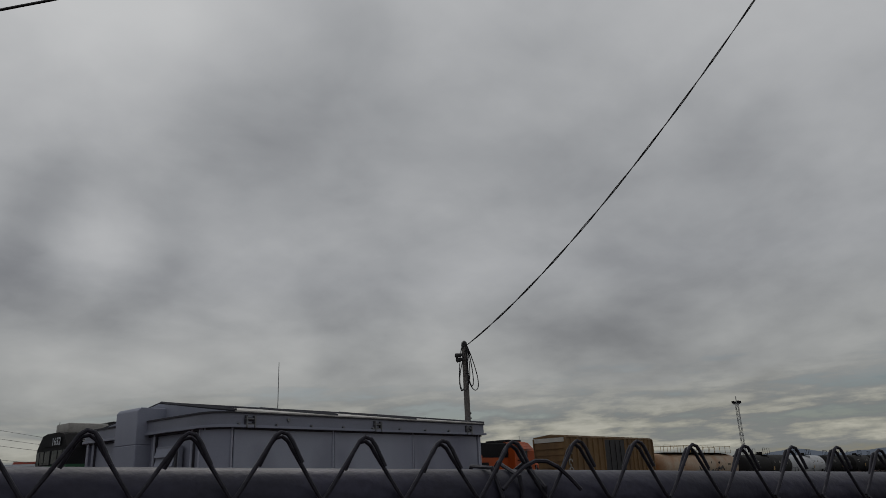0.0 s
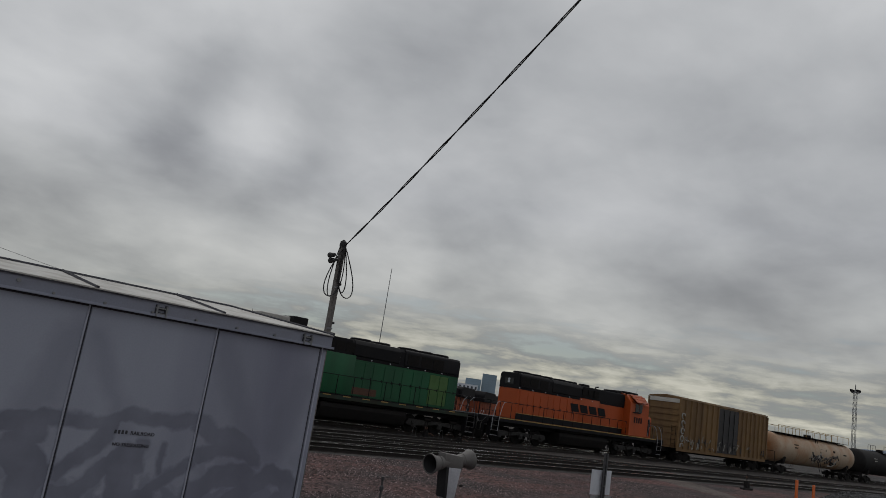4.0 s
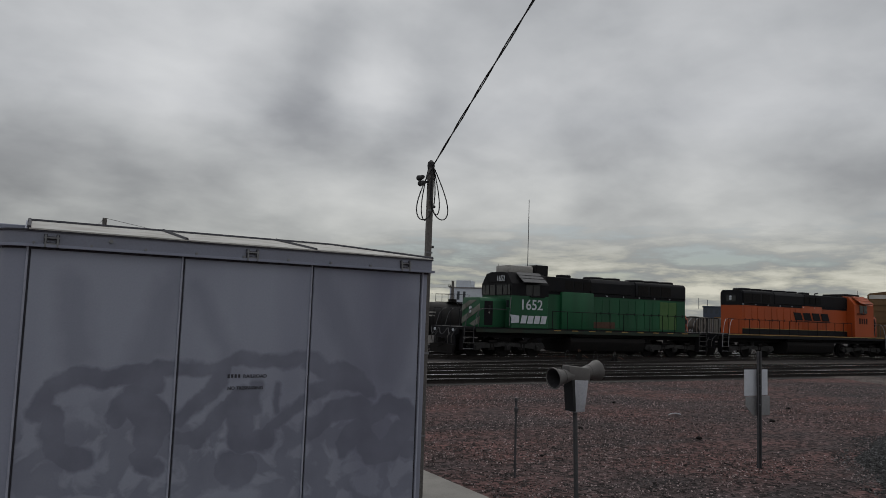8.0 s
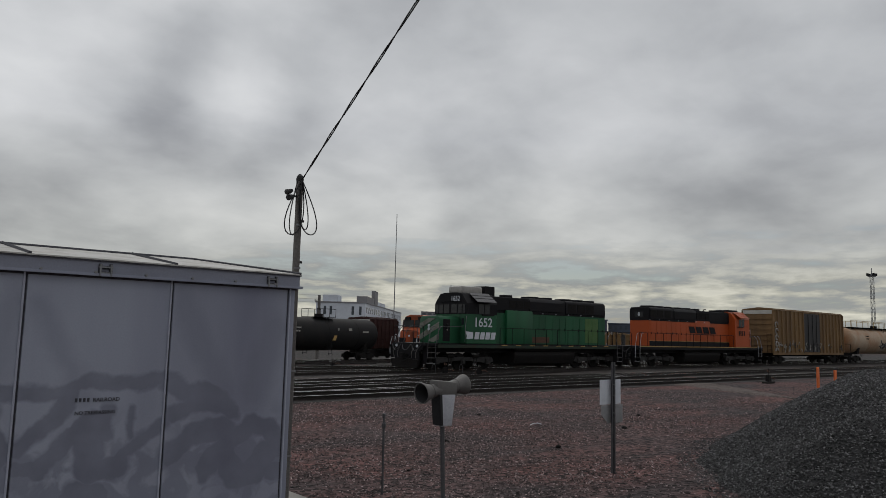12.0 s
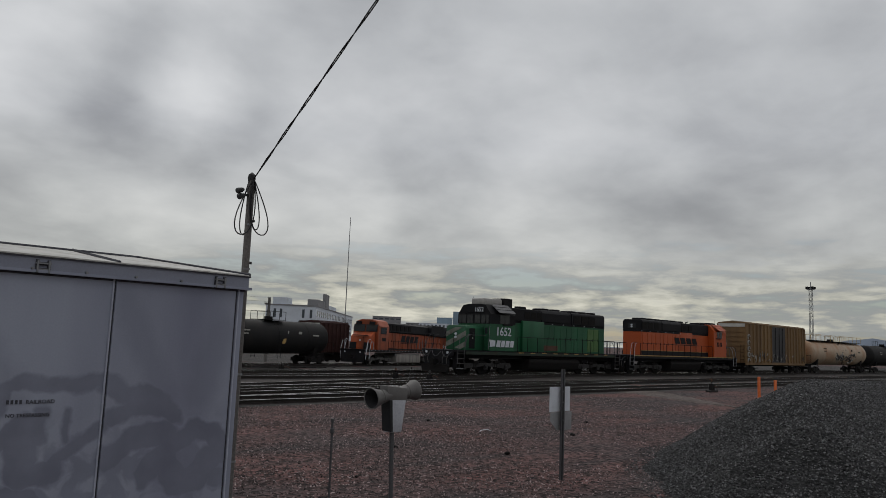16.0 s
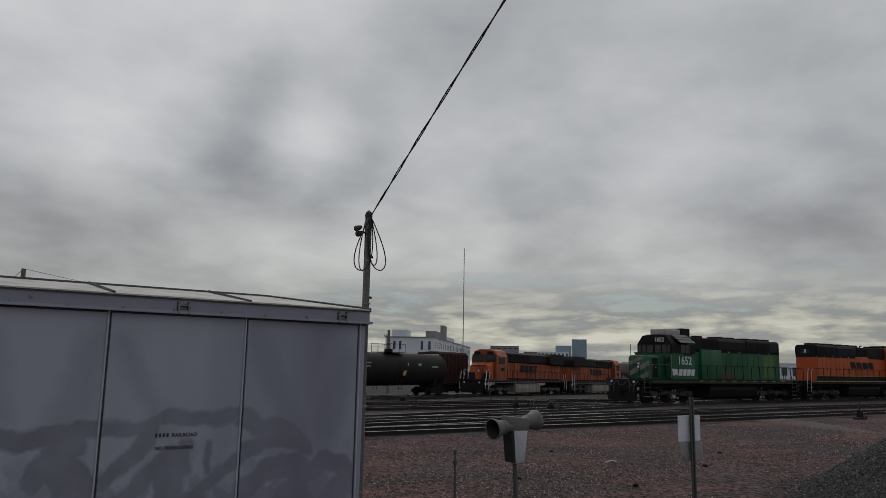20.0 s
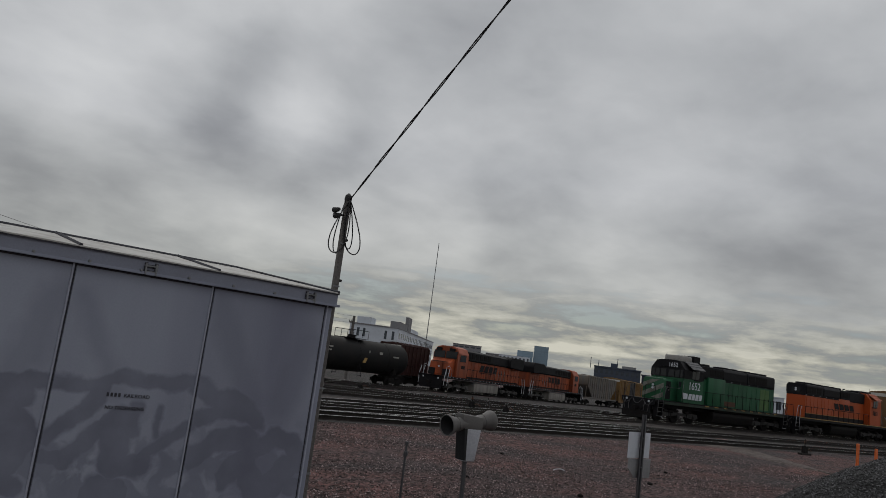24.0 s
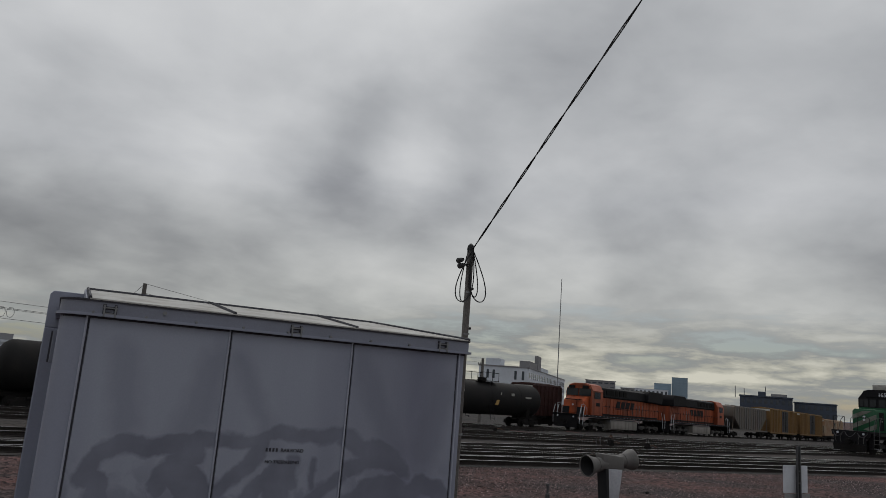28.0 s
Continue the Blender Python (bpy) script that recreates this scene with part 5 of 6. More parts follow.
    for s in (-1, 1):
        for a, b in ((-4.84, -4.4), (-4.34, -3.88)):
            bm = B()
            box(bm, a, b, s * 1.545 - 0.012, s * 1.545 + 0.006, 3.44, 4.06)
            bevel(bm, 0.006, 1)
            part("cab_window", bm, M_GLASS, cab)
        bm = B()
        prism(bm, [(1.06 * s, 4.73), (1.86 * s, 4.16), (1.88 * s, 4.19), (1.08 * s, 4.765)], "x", -5.25, -3.6)
        part("sunshade", bm, M_VISOR if green else M_ORANGE_D, cab, "grey metal sun shade over the cab windows")
        for k in (0.3, 0.62):
            bm = B()
            y, z = 1.07 + 0.8 * k, 4.765 - 0.575 * k
            box(bm, -5.26, -3.59, min(s * y, s * (y + 0.03)), max(s * y, s * (y + 0.03)), z - 0.02, z + 0.012)
            part("shade_slat", bm, M_BLACK if green else M_ORANGE, cab)
        bm = B()
        box(bm, -4.55, -3.55, min(s * 1.54, s * 1.62), max(s * 1.54, s * 1.62), 3.36, 3.43)
        part("arm_rest", bm, M_BLACK, cab)
        bm = B()
        for a, b in ((0.1, 0.62), (0.72, 1.1), (1.17, 1.4)):
            bm = B()
            box(bm, -5.845, -5.81, min(s * a, s * b), max(s * a, s * b), 3.46, 4.02)
            part("windscreen", bm, M_GLASS, cab)
    for s in (-1, 1):
        bm = B()
        box(bm, -5.85, -5.78, min(s * 1.02, s * 1.42), max(s * 1.02, s * 1.42), 1.66, 3.3)
        bevel(bm, 0.01, 1)
        part("cab_door", bm, lower, cab)
        bm = B()
        box(bm, -5.86, -5.84, min(s * 1.1, s * 1.34), max(s * 1.1, s * 1.34), 2.75, 3.15)
        part("door_window", bm, M_GLASS, cab)
        bm = B()
        tube(bm, [(-5.9, s * 1.5, 1.7), (-5.93, s * 1.56, 2.4), (-5.88, s * 1.56, 3.3)], 0.018, 5)
        part("cab_grab", bm, M_GALV, cab)
    bm = B()
    box(bm, -5.87, -5.81, -0.9, 0.9, 4.2, 4.56)
    part("number_board", bm, M_BLACK, cab)
    if green:
        lettering("road_number", number, 0.44, cab, pose(-5.875, -0.5, 4.24, 90, 0, -90), M_WHITE, label="white road number")
    for s in (-1, 1):
        if not green:
            for i in range(4):
                bm = B()
                x = -4.9 + i * 0.3
                box(bm, x, x + 0.17, s * 1.54 - 0.006, s * 1.54 + 0.004, 2.62, 3.05)
                part("number_bar", bm, M_BLACK, cab, "dark painted number bar")
            continue
        lettering("road_number", number, 0.80, cab, upright(-4.44, s * 1.545, 2.66, s > 0), M_WHITE if green else M_BLACK, label="painted road number")
    # cab roof gear
    bm = B()
    box(bm, -5.5, -3.75, -0.7, 0.6, 4.74, 5.18 if green else 4.95)
    bevel(bm, 0.07, 2)
    part("air_conditioner", bm, M_AC if green else M_BLACK, cab, "pale roof air conditioner")
    bm = B()
    box(bm, -3.6, -2.7, -0.75, 0.5, 4.6, 5.28 if green else 4.88)
    bevel(bm, 0.03, 1)
    part("radio_box", bm, M_BLACK, cab)
    bm = B()
    cyl(bm, (-5.4, 0.5, 4.7), (-5.4, 0.5, 5.3), 0.012, 5)
    part("antenna", bm, M_BLACK, cab)
    # equipment blower housing and long hood
    bm = B()
    hw = 1.1 if green else 0.915
    box(bm, -1.9, 0.55, -hw, hw, 1.6, 3.8)
    bevel(bm, 0.05, 2)
    part("blower_housing", bm, lower, t)
    prof_lo = [(-0.9, 1.6), (0.9, 1.6), (0.9, 3.62), (-0.9, 3.62)]
    prof_hi = [(-0.9, 3.62), (0.9, 3.62), (0.9, 4.5), (0.78, 4.66), (-0.78, 4.66), (-0.9, 4.5)]
    bm = B()
    prism(bm, prof_lo, "x", -3.26 + dx, HE)
    bevel(bm, 0.03, 1)
    hood = part("hood", bm, lower, t)
    bm = B()
    prism(bm, prof_hi, "x", -3.26 + dx, HE)
    part("hood_top", bm, M_BLACK, t)
    bm = B()
    box(bm, -3.3 + dx, 0.2, -0.98 if green else -0.93, 0.98 if green else 0.93, 3.79, 4.6)
    part("housing_top", bm, M_BLACK, t)
    bm = B()
    prism(bm, [(-0.96, 3.8), (0.96, 3.8), (0.97, 4.45), (0.8, 4.7), (-0.8, 4.7), (-0.97, 4.45)], "x", 0.4, 3.75)
    bevel(bm, 0.04, 1)
    part("dynamic_brake_blister", bm, M_BLACK, t)
    bm = B()
    prism(bm, [(-0.97, 3.75), (0.97, 3.75), (0.96, 4.56), (0.82, 4.69), (-0.82, 4.69), (-0.96, 4.56)], "x", 4.1, HE - 0.1)
    bevel(bm, 0.03, 1)
    part("radiator", bm, M_BLACK, t)
    for x in (1.4, 2.8, 4.9, 6.2, 7.5) if green else (0.9, 2.2, 3.7, 4.9, 6.1):
        f = B()
        lathe(f, [(4.68, 0.62), (4.82, 0.62), (4.85, 0.55), (4.83, 0.2), (4.84, 0.02)], "z", 18, (x, 0, 0))
        part("fan", f, M_BLACK, t)
    bm = B()
    box(bm, -1.35, -0.55, -0.25, 0.25, 4.64, 4.86)
    bevel(bm, 0.04, 1)
    part("exhaust", bm, M_BLACK, t)
    bm = B()
    tube(bm, [(-2.7, -0.2, 4.64), (-2.7, -0.2, 4.84), (-3.05, -0.2, 4.88)], 0.05, 6)
    part("air_horn", bm, M_BLACK, t)
    for s in (-1, 1):
        x = 0.62
        k = 3
        while x < HE - 0.4:
            w = (0.72, 0.62, 0.8)[k % 3]
            bm = B()
            box(bm, x + 0.02, x + w - 0.02, s * 0.915 - 0.014, s * 0.915 + 0.014, 1.75, 3.5)
            bevel(bm, 0.006, 1)
            d = part("engine_door", bm, M_GREEN2 if green and k in (11, 12) else lower, hood)
            bm = B()
            box(bm, x + w - 0.12, x + w - 0.07, s * 0.93 - 0.02, s * 0.93 + 0.02, 2.55, 2.72)
            part("latch", bm, M_BLACK, d)
            x += w
            k += 1
        for a in (-1.6, -0.9, -0.2):
            bm = B()
            box(bm, a, a + 0.6, s * 0.985 - 0.012, s * 0.985 + 0.012, 3.95, 4.45)
            part("filter_grille", bm, M_GRIME, t)
        for a in (4.3, 5.35, 6.3):
            bm = B()
            box(bm, a, a + 0.85, s * 0.97 - 0.02, s * 0.97 + 0.012, 3.86, 4.46)
            part("radiator_grille", bm, M_GRIME, t)
        for i in range(7):
            bm = B()
            box(bm, -1.0 + i * 1.35, -0.92 + i * 1.35, s * 0.915 - 0.012, s * 0.915 + 0.012, 3.66, 3.72)
            part("step_light", bm, M_WHITE, t)
        railing(t, -2.9 + dx, c0 + hl - 0.95, s * 1.5, 1.6, 12 if green else 14, 1.02, M_BLACK)
        if green:
            bm = B()
            box(bm, 0.7, 2.4, s * 0.932 - 0.004, s * 0.932 + 0.004, 1.72, 2.1)
            part("rust_panel", bm, M_RUST, t, "rust-brown primer patch")
            for i in range(9):
                bm = B()
                box(bm, -2.8 + i * 1.3, -2.3 + i * 1.3, s * 1.552 - 0.004, s * 1.552 + 0.004, 1.5, 1.56)
                part("sill_dash", bm, M_YELLOW, t, "worn yellow reflective dash")
    bm = B()
    box(bm, HE, HE + 0.03, -0.4, 0.4, 3.9, 4.3)
    part("rear_number_board", bm, M_GLASS, t)
    bm = B()
    for z in (4.05, 4.2):
        cyl(bm, (HE, 0.0, z), (HE + 0.08, 0.0, z), 0.09, 10)
    part("rear_headlight", bm, M_WHITE, t)
    # tanks and trucks
    bm = B()
    prism(bm, [(-1.35, 1.12), (1.35, 1.12), (1.45, 0.9), (1.3, 0.35), (0.9, 0.24), (-0.9, 0.24), (-1.3, 0.35), (-1.45, 0.9)], "x", -1.45 if green else -2.6, 4.5 if green else 3.0)
    bevel(bm, 0.04, 1)
    part("fuel_tank", bm, M_GRIME, t)
    for s in (-1, 1):
        bm = B()
        cyl(bm, (-1.3, s * 1.25, 1.28), (2.9, s * 1.25, 1.28), 0.13, 10)
        part("air_reservoir", bm, M_GRIME, t)
    for c in (-5.75, 7.35) if green else (-6.55, 6.75):
        bogie(t, c, [-2.07, 0.0, 2.07], WHEEL, 0.508, 0.62, gear=M_TRUCK)
    for s in (-1, 1):
        if green:
            bm = brand_bars(t, -5.2, s * 1.556, 1.88, 1.85, 0.44, M_WHITE, "white railway mark block")
            bm.free()
            bm = B()
            prism(bm, [(-5.82, 1.88), (-5.28, 1.92), (-5.28, 2.3), (-5.92, 2.36), (-5.8, 2.12)], "y", s * 1.55 - 0.006, s * 1.55 + 0.006)
            part("logo_block", bm, M_WHITE, t, "white railway mark block")
        else:
            bm = brand_bars(t, -2.75, s * 0.95, 2.72, 4.35, 0.56, M_BLACK, "black railway mark block")
            part("logo_underline", bm, M_BLACK, t)
            bm = B()
            box(bm, -5.0, HE, s * 0.945 - 0.006, s * 0.93 + 0.006, 1.62, 2.0)
            part("black_band", bm, M_BLACK, t)
            bm = B()
            box(bm, -5.0, HE, s * 0.949 - 0.006, s * 0.934 + 0.006, 2.0, 2.035)
            part("yellow_line", bm, M_YELLOW, t)
    return t


def ge_loco(m):
    """A parked six-axle locomotive with a wide cab, front towards -x."""
    t = thing("diesel_locomotive", "dirty orange and black wide-cab diesel locomotive, parked", "locomotive", m, "parked train")
    bm = B()
    box(bm, -10.4, 10.4, -1.5, 1.5, 1.35, 1.58)
    part("frame", bm, M_BLACK, t)
    for s in (-1, 1):
        bm = B()
        box(bm, -9.6, 9.6, s * 1.512 - 0.008, s * 1.512 + 0.008, 1.36, 1.46)
        part("sill_stripe", bm, M_GRIME, t)
    bm = B()
    prism(bm, [(-9.0, 1.58), (-8.85, 2.95), (-8.2, 3.35), (-7.6, 3.42), (-7.6, 1.58)], "y", -1.2, 1.2)
    bevel(bm, 0.06, 2)
    gn = part("nose", bm, M_ORANGE_D, t)
    bm = B()
    box(bm, -9.02, -8.86, -0.35, 0.35, 1.7, 2.9)
    bevel(bm, 0.03, 1)
    part("nose_door", bm, M_ORANGE_D, gn)
    for q in (-1, 1):
        bm = B()
        tube(bm, [(-9.7, q * 1.35, 1.55), (-9.75, q * 1.38, 2.5), (-9.3, q * 1.4, 2.62), (-8.7, q * 1.42, 2.3), (-8.6, q * 1.42, 1.58)], 0.03, 6)
        part("nose_handrail", bm, M_PALE, gn)
    bm = B()
    prism(bm, [(-0.62, 4.715), (0.62, 4.715), (1.16, 4.562), (1.5, 4.0), (1.53, 4.02), (1.18, 4.6), (0.64, 4.755), (-0.64, 4.755), (-1.18, 4.6), (-1.53, 4.02), (-1.5, 4.0), (-1.16, 4.562)], "x", -7.7, -5.5)
    part("cab_roof", bm, M_ROOFRED, t, "faded pinkish-red cab roof")
    for y0, y1 in ((-1.2, -0.45), (0.45, 1.2)):
        bm = B()
        prism(bm, [(-9.06, 1.6), (-8.98, 2.3), (-8.92, 2.3), (-9.0, 1.6)], "y", y0, y1)
        part("nose_mark", bm, M_BLACK, gn)
    bm = B()
    box(bm, -9.04, -8.9, -0.9, 0.9, 2.98, 3.06)
    part("nose_stripe", bm, M_BLACK, gn)
    bm = B()
    prism(bm, [(-1.52, 1.58), (1.52, 1.58), (1.52, 3.9), (1.15, 4.55), (0.6, 4.7), (-0.6, 4.7), (-1.15, 4.55), (-1.52, 3.9)], "x", -7.9, -5.5)
    bevel(bm, 0.03, 1)
    cab = part("cab", bm, M_ORANGE_D, t)
    for s in (-1, 1):
        bm = B()
        box(bm, -7.96, -7.88, min(s * 0.07, s * 1.4), max(s * 0.07, s * 1.4), 3.46, 4.2)
        part("windscreen", bm, M_GLASS, cab)
        bm = B()
        box(bm, -7.4, -6.1, s * 1.535 - 0.012, s * 1.535 + 0.008, 3.25, 3.92)
        part("cab_window", bm, M_GLASS, cab)
        bm = B()
        box(bm, -7.0, -6.2, s * 1.535 - 0.01, s * 1.535 + 0.006, 2.5, 2.85)
        part("number_bar", bm, M_BLACK, cab, "dark painted number bar")
        bm = B()
        box(bm, -8.1, -7.9, min(s * 0.5, s * 1.1), max(s * 0.5, s * 1.1), 4.2, 4.5)
        part("number_board", bm, M_BLACK, cab)
    bm = B()
    prism(bm, [(-0.95, 1.58), (0.95, 1.58), (0.95, 3.6), (-0.95, 3.6)], "x", -5.5, 9.3)
    hood = part("hood", bm, M_ORANGE_D, t)
    bm = B()
    prism(bm, [(-1.1, 3.6), (1.1, 3.6), (1.05, 4.45), (0.7, 4.62), (-0.7, 4.62), (-1.05, 4.45)], "x", -5.5, 5.6)
    part("hood_top", bm, M_BLACK, t)
    bm = B()
    prism(bm, [(5.5, 3.55), (9.4, 3.4), (9.6, 4.2), (9.2, 4.75), (5.9, 4.75), (5.5, 4.4)], "y", -1.5, 1.5)
    bevel(bm, 0.05, 1)
    part("radiator_wing", bm, M_BLACK, t)
    for s in (-1, 1):
        x = -5.3
        while x < 9.0:
            bm = B()
            box(bm, x + 0.02, x + 0.78, s * 0.97 - 0.014, s * 0.97 + 0.014, 1.7, 3.45)
            dr = part("engine_door", bm, M_ORANGE_D, hood)
            bm = B()
            box(bm, x + 0.62, x + 0.68, s * 0.99 - 0.012, s * 0.99 + 0.012, 2.5, 2.7)
            part("latch", bm, M_GRIME, dr)
            x += 0.82
        for i in range(4):
            bm = B()
            box(bm, 2.6 + i * 0.8, 2.66 + i * 0.8, s * 1.0 - 0.02, s * 1.0 + 0.02, 1.9, 3.0)
            part("pipe_rack", bm, M_GALV, t)
        bm = B()
        box(bm, -5.4, 9.2, s * 0.985 - 0.012, s * 0.985 + 0.012, 1.62, 1.8)
        part("black_band", bm, M_BLACK, t)
        bm = B()
        box(bm, -5.4, 9.2, s * 0.992 - 0.012, s * 0.992 + 0.012, 3.46, 3.62)
        part("grille_band", bm, M_GRIME, t, "dark grille band under the hood top")
        for i in range(24):
            bm = B()
            box(bm, -9.2 + i * 0.78, -9.0 + i * 0.78, s * 1.523 - 0.006, s * 1.523 + 0.006, 1.47, 1.53)
            part("sill_dash", bm, M_PALE, t)
        bm = brand_bars(t, -1.6, s * 1.0, 2.5, 4.6, 0.74, M_BLACK, "black railway mark block")
        part("logo_underline", bm, M_BLACK, t)
        for i in range(6):
            bm = B()
            box(bm, -5.0 + i * 1.0, -4.3 + i * 1.0, s * 1.09 - 0.03, s * 1.09 + 0.02, 3.75, 4.3)
            part("grille", bm, M_GRIME, t)
        railing(t, -5.4, 9.6, s * 1.47, 1.58, 14, 1.0, M_BLACK)
        for e in (-1, 1):
            for dx in (-0.35, 0.35):
                bm = B()
                tube(bm, [(e * 9.9 + dx, s * 1.5, 0.6), (e * 9.9 + dx, s * 1.53, 1.5), (e * 9.9 + dx - e * 0.3, s * 1.5, 2.4)], 0.03, 6)
                part("grab_iron", bm, M_WHITE, t)
            bm = B()
            for k in range(4):
                box(bm, e * 9.9 - 0.32, e * 9.9 + 0.32, min(s * 1.15, s * 1.5), max(s * 1.15, s * 1.5), 0.4 + k * 0.3, 0.44 + k * 0.3)
            part("steps", bm, M_BLACK, t)
        bm = B()
        cyl(bm, (-3.4, s * 1.15, 1.12), (2.6, s * 1.15, 1.12), 0.16, 10)
        part("air_reservoir", bm, M_GALV, t)
    for e in (-1, 1):
        bm = B()
        prism(bm, [(-1.4, 1.58), (1.4, 1.58), (1.3, 0.25), (-1.3, 0.25)], "x", e * 10.35 - 0.05, e * 10.35 + 0.05)
        part("pilot", bm, M_BLACK, t)
        coupler(t, e * 11.1, e)
    bm = B()
    box(bm, -3.2, 3.0, -1.4, 1.4, 0.25, 1.2)
    bevel(bm, 0.1, 2)
    part("fuel_tank", bm, M_DUSTY, t, "dusty pale grey fuel tank")
    for c in (-6.6, 6.6):
        bogie(t, c, [-2.0, 0.0, 2.0], WHEEL, 0.508, 0.62, gear=M_GEAR)
    bm = B()
    for s in (-0.45, 0.45):
        cyl(bm, (-10.42, s * 2, 1.3), (-10.36, s * 2, 1.3), 0.09, 10)
    part("ditch_light", bm, M_WHITE, t)
    bm = B()
    cyl(bm, (-9.05, 0, 2.5), (-8.95, 0, 2.5), 0.1, 10)
    part("headlight", bm, M_WHITE, t)
    return t


def tank_car(label, material, length=17.2, rad=1.42, group="moving train", m=None, walkway=False):
    t = thing("tank_car", label, "tank wagon", m, group)
    h = length / 2 - 1.0
    zc = 0.98 + rad
    bm = B()
    prof = [(-h, 0.02), (-h + 0.06, rad * 0.55), (-h + 0.25, rad * 0.84), (-h + 0.5, rad * 0.97), (-h + 0.7, rad)]
    lathe(bm, prof + [(-a, r) for a, r in prof[::-1]], "x", 32, (0, 0, zc))
    tank = part("barrel", bm, material, t)
    for x in (-h * 0.55, 0.0, h * 0.55):
        bm = B()
        lathe(bm, [(x - 0.05, rad), (x - 0.04, rad + 0.012), (x + 0.04, rad + 0.012), (x + 0.05, rad)], "x", 32, (0, 0, zc))
        part("weld_band", bm, material, tank)
    for a, b in ((-length / 2 + 0.35, -h + 2.6), (h - 2.6, length / 2 - 0.35)):
        bm = B()
        box(bm, a, b, -0.35, 0.35, 0.75, 1.05)
        part("stub_sill", bm, M_GRIME, t)
    for s in (-1, 1):
        bm = B()
        prism(bm, [(-1.15, 0.95), (1.15, 0.95), (1.3, 1.7), (0.9, 1.3), (-0.9, 1.3), (-1.3, 1.7)], "x", s * (h - 2.1) - 0.25, s * (h - 2.1) + 0.25)
        part("saddle", bm, M_GRIME, t)
    bm = B()
    cyl(bm, (0, 0, zc + rad - 0.1), (0, 0, zc + rad + 0.35), 0.38, 14)
    part("manway", bm, M_GRIME, t)
    bm = B()
    L2 = h * 0.9 if walkway else 1.3
    box(bm, -L2, L2, -0.95, 0.95, zc + rad + 0.03, zc + rad + 0.07)
    plat = part("platform", bm, M_GRIME, t)
    n = 12 if walkway else 4
    for s in (-1, 1):
        for i in range(n):
            x = -L2 + 2 * L2 * i / (n - 1)
            bm = B()
            cyl(bm, (x, s * 0.93, zc + rad + 0.05), (x, s * 0.93, zc + rad + 0.8), 0.025, 5)
            part("stanchion", bm, M_YELLOW if walkway else M_BLACK, plat)
        bm = B()
        tube(bm, [(-L2, s * 0.93, zc + rad + 0.8), (L2, s * 0.93, zc + rad + 0.8)], 0.025, 5)
        part("handrail", bm, M_YELLOW if walkway else M_BLACK, plat)
        bm = B()
        for dx in (-0.25, 0.25):
            cyl(bm, (dx, s * (rad + 0.08), 0.6), (dx, s * 0.95, zc + rad + 0.05), 0.025, 5)
        for k in range(8):
            z = 0.75 + k * 0.32
            yy = s * (rad + 0.08)
            tube(bm, [(-0.25, yy, z), (0.25, yy, z)], 0.018, 5)
        part("ladder", bm, M_BLACK, t)
        for x, w, hh in ((-h * 0.62, 1.0, 0.16), (-h * 0.62, 0.8, 0.12), (h * 0.35, 0.45, 0.38), (h * 0.62, 0.9, 0.14), (h * 0.15, 0.12, 0.4)):
            bm = B()
            z = zc + 0.2 + (0.25 if hh == 0.16 else 0)
            box(bm, x, x + w, s * math.sqrt(max(rad * rad - (z + hh / 2 - zc) ** 2, 0.1)) * 0.995 - 0.014, s * math.sqrt(max(rad * rad - (z + hh / 2 - zc) ** 2, 0.1)) * 0.995 + 0.014, z, z + hh)
            part("marking_bar", bm, M_SCRAWL if material is not M_TANK_BEIGE else M_GRIME, t, "small painted marking bar")
        bm = B()
        prism(bm, [(h * 0.05, zc - 0.55), (h * 0.05 + 0.4, zc - 0.55), (h * 0.05 + 0.6, zc - 0.05), (h * 0.05 + 0.2, zc - 0.05)], "y", s * (rad - 0.03) - 0.02, s * (rad - 0.03) + 0.04)
        part("reflector", bm, M_YELLOW, t)
        if walkway:
            rg = random.Random(12)
            for i in range(26):
                x0, lift = rg.uniform(-h * 0.25, h * 0.42), rg.uniform(-0.62, -0.12)
                pts = []
                for k in range(5):
                    a = math.asin(max(-0.95, min(0.95, lift + rg.uniform(-0.22, 0.22))))
                    pts.append((x0 + k * 0.28 + rg.uniform(-0.2, 0.2), s * (rad + 0.004) * math.cos(a), zc + (rad + 0.004) * math.sin(a)))
                bm = B()
                tube(bm, pts, rg.uniform(0.04, 0.1), 4)
                part("graffiti_stroke", bm, rg.choice([M_BOXDOOR, M_GEAR, M_SCRAWL]), tank, "sprayed dark scrawl")
    for e in (-1, 1):
        bm = B()
        box(bm, e * (length / 2 - 0.5) - 0.06, e * (length / 2 - 0.5) + 0.06, -1.45, 1.45, 0.95, 1.1)
        for y in (-1.4, 1.4):
            cyl(bm, (e * (length / 2 - 0.5), y, 1.0), (e * (length / 2 - 0.5), y, 2.1), 0.025, 5)
        tube(bm, [(e * (length / 2 - 0.5), -1.4, 2.1), (e * (length / 2 - 0.5), 1.4, 2.1)], 0.025, 5)
        part("end_platform", bm, M_GRIME, t)
        bogie(t, e * (length / 2 - 2.7), [-0.88, 0.88], WHEEL_S, 0.42, 0.5)
        coupler(t, e * (length / 2), e)
    return t


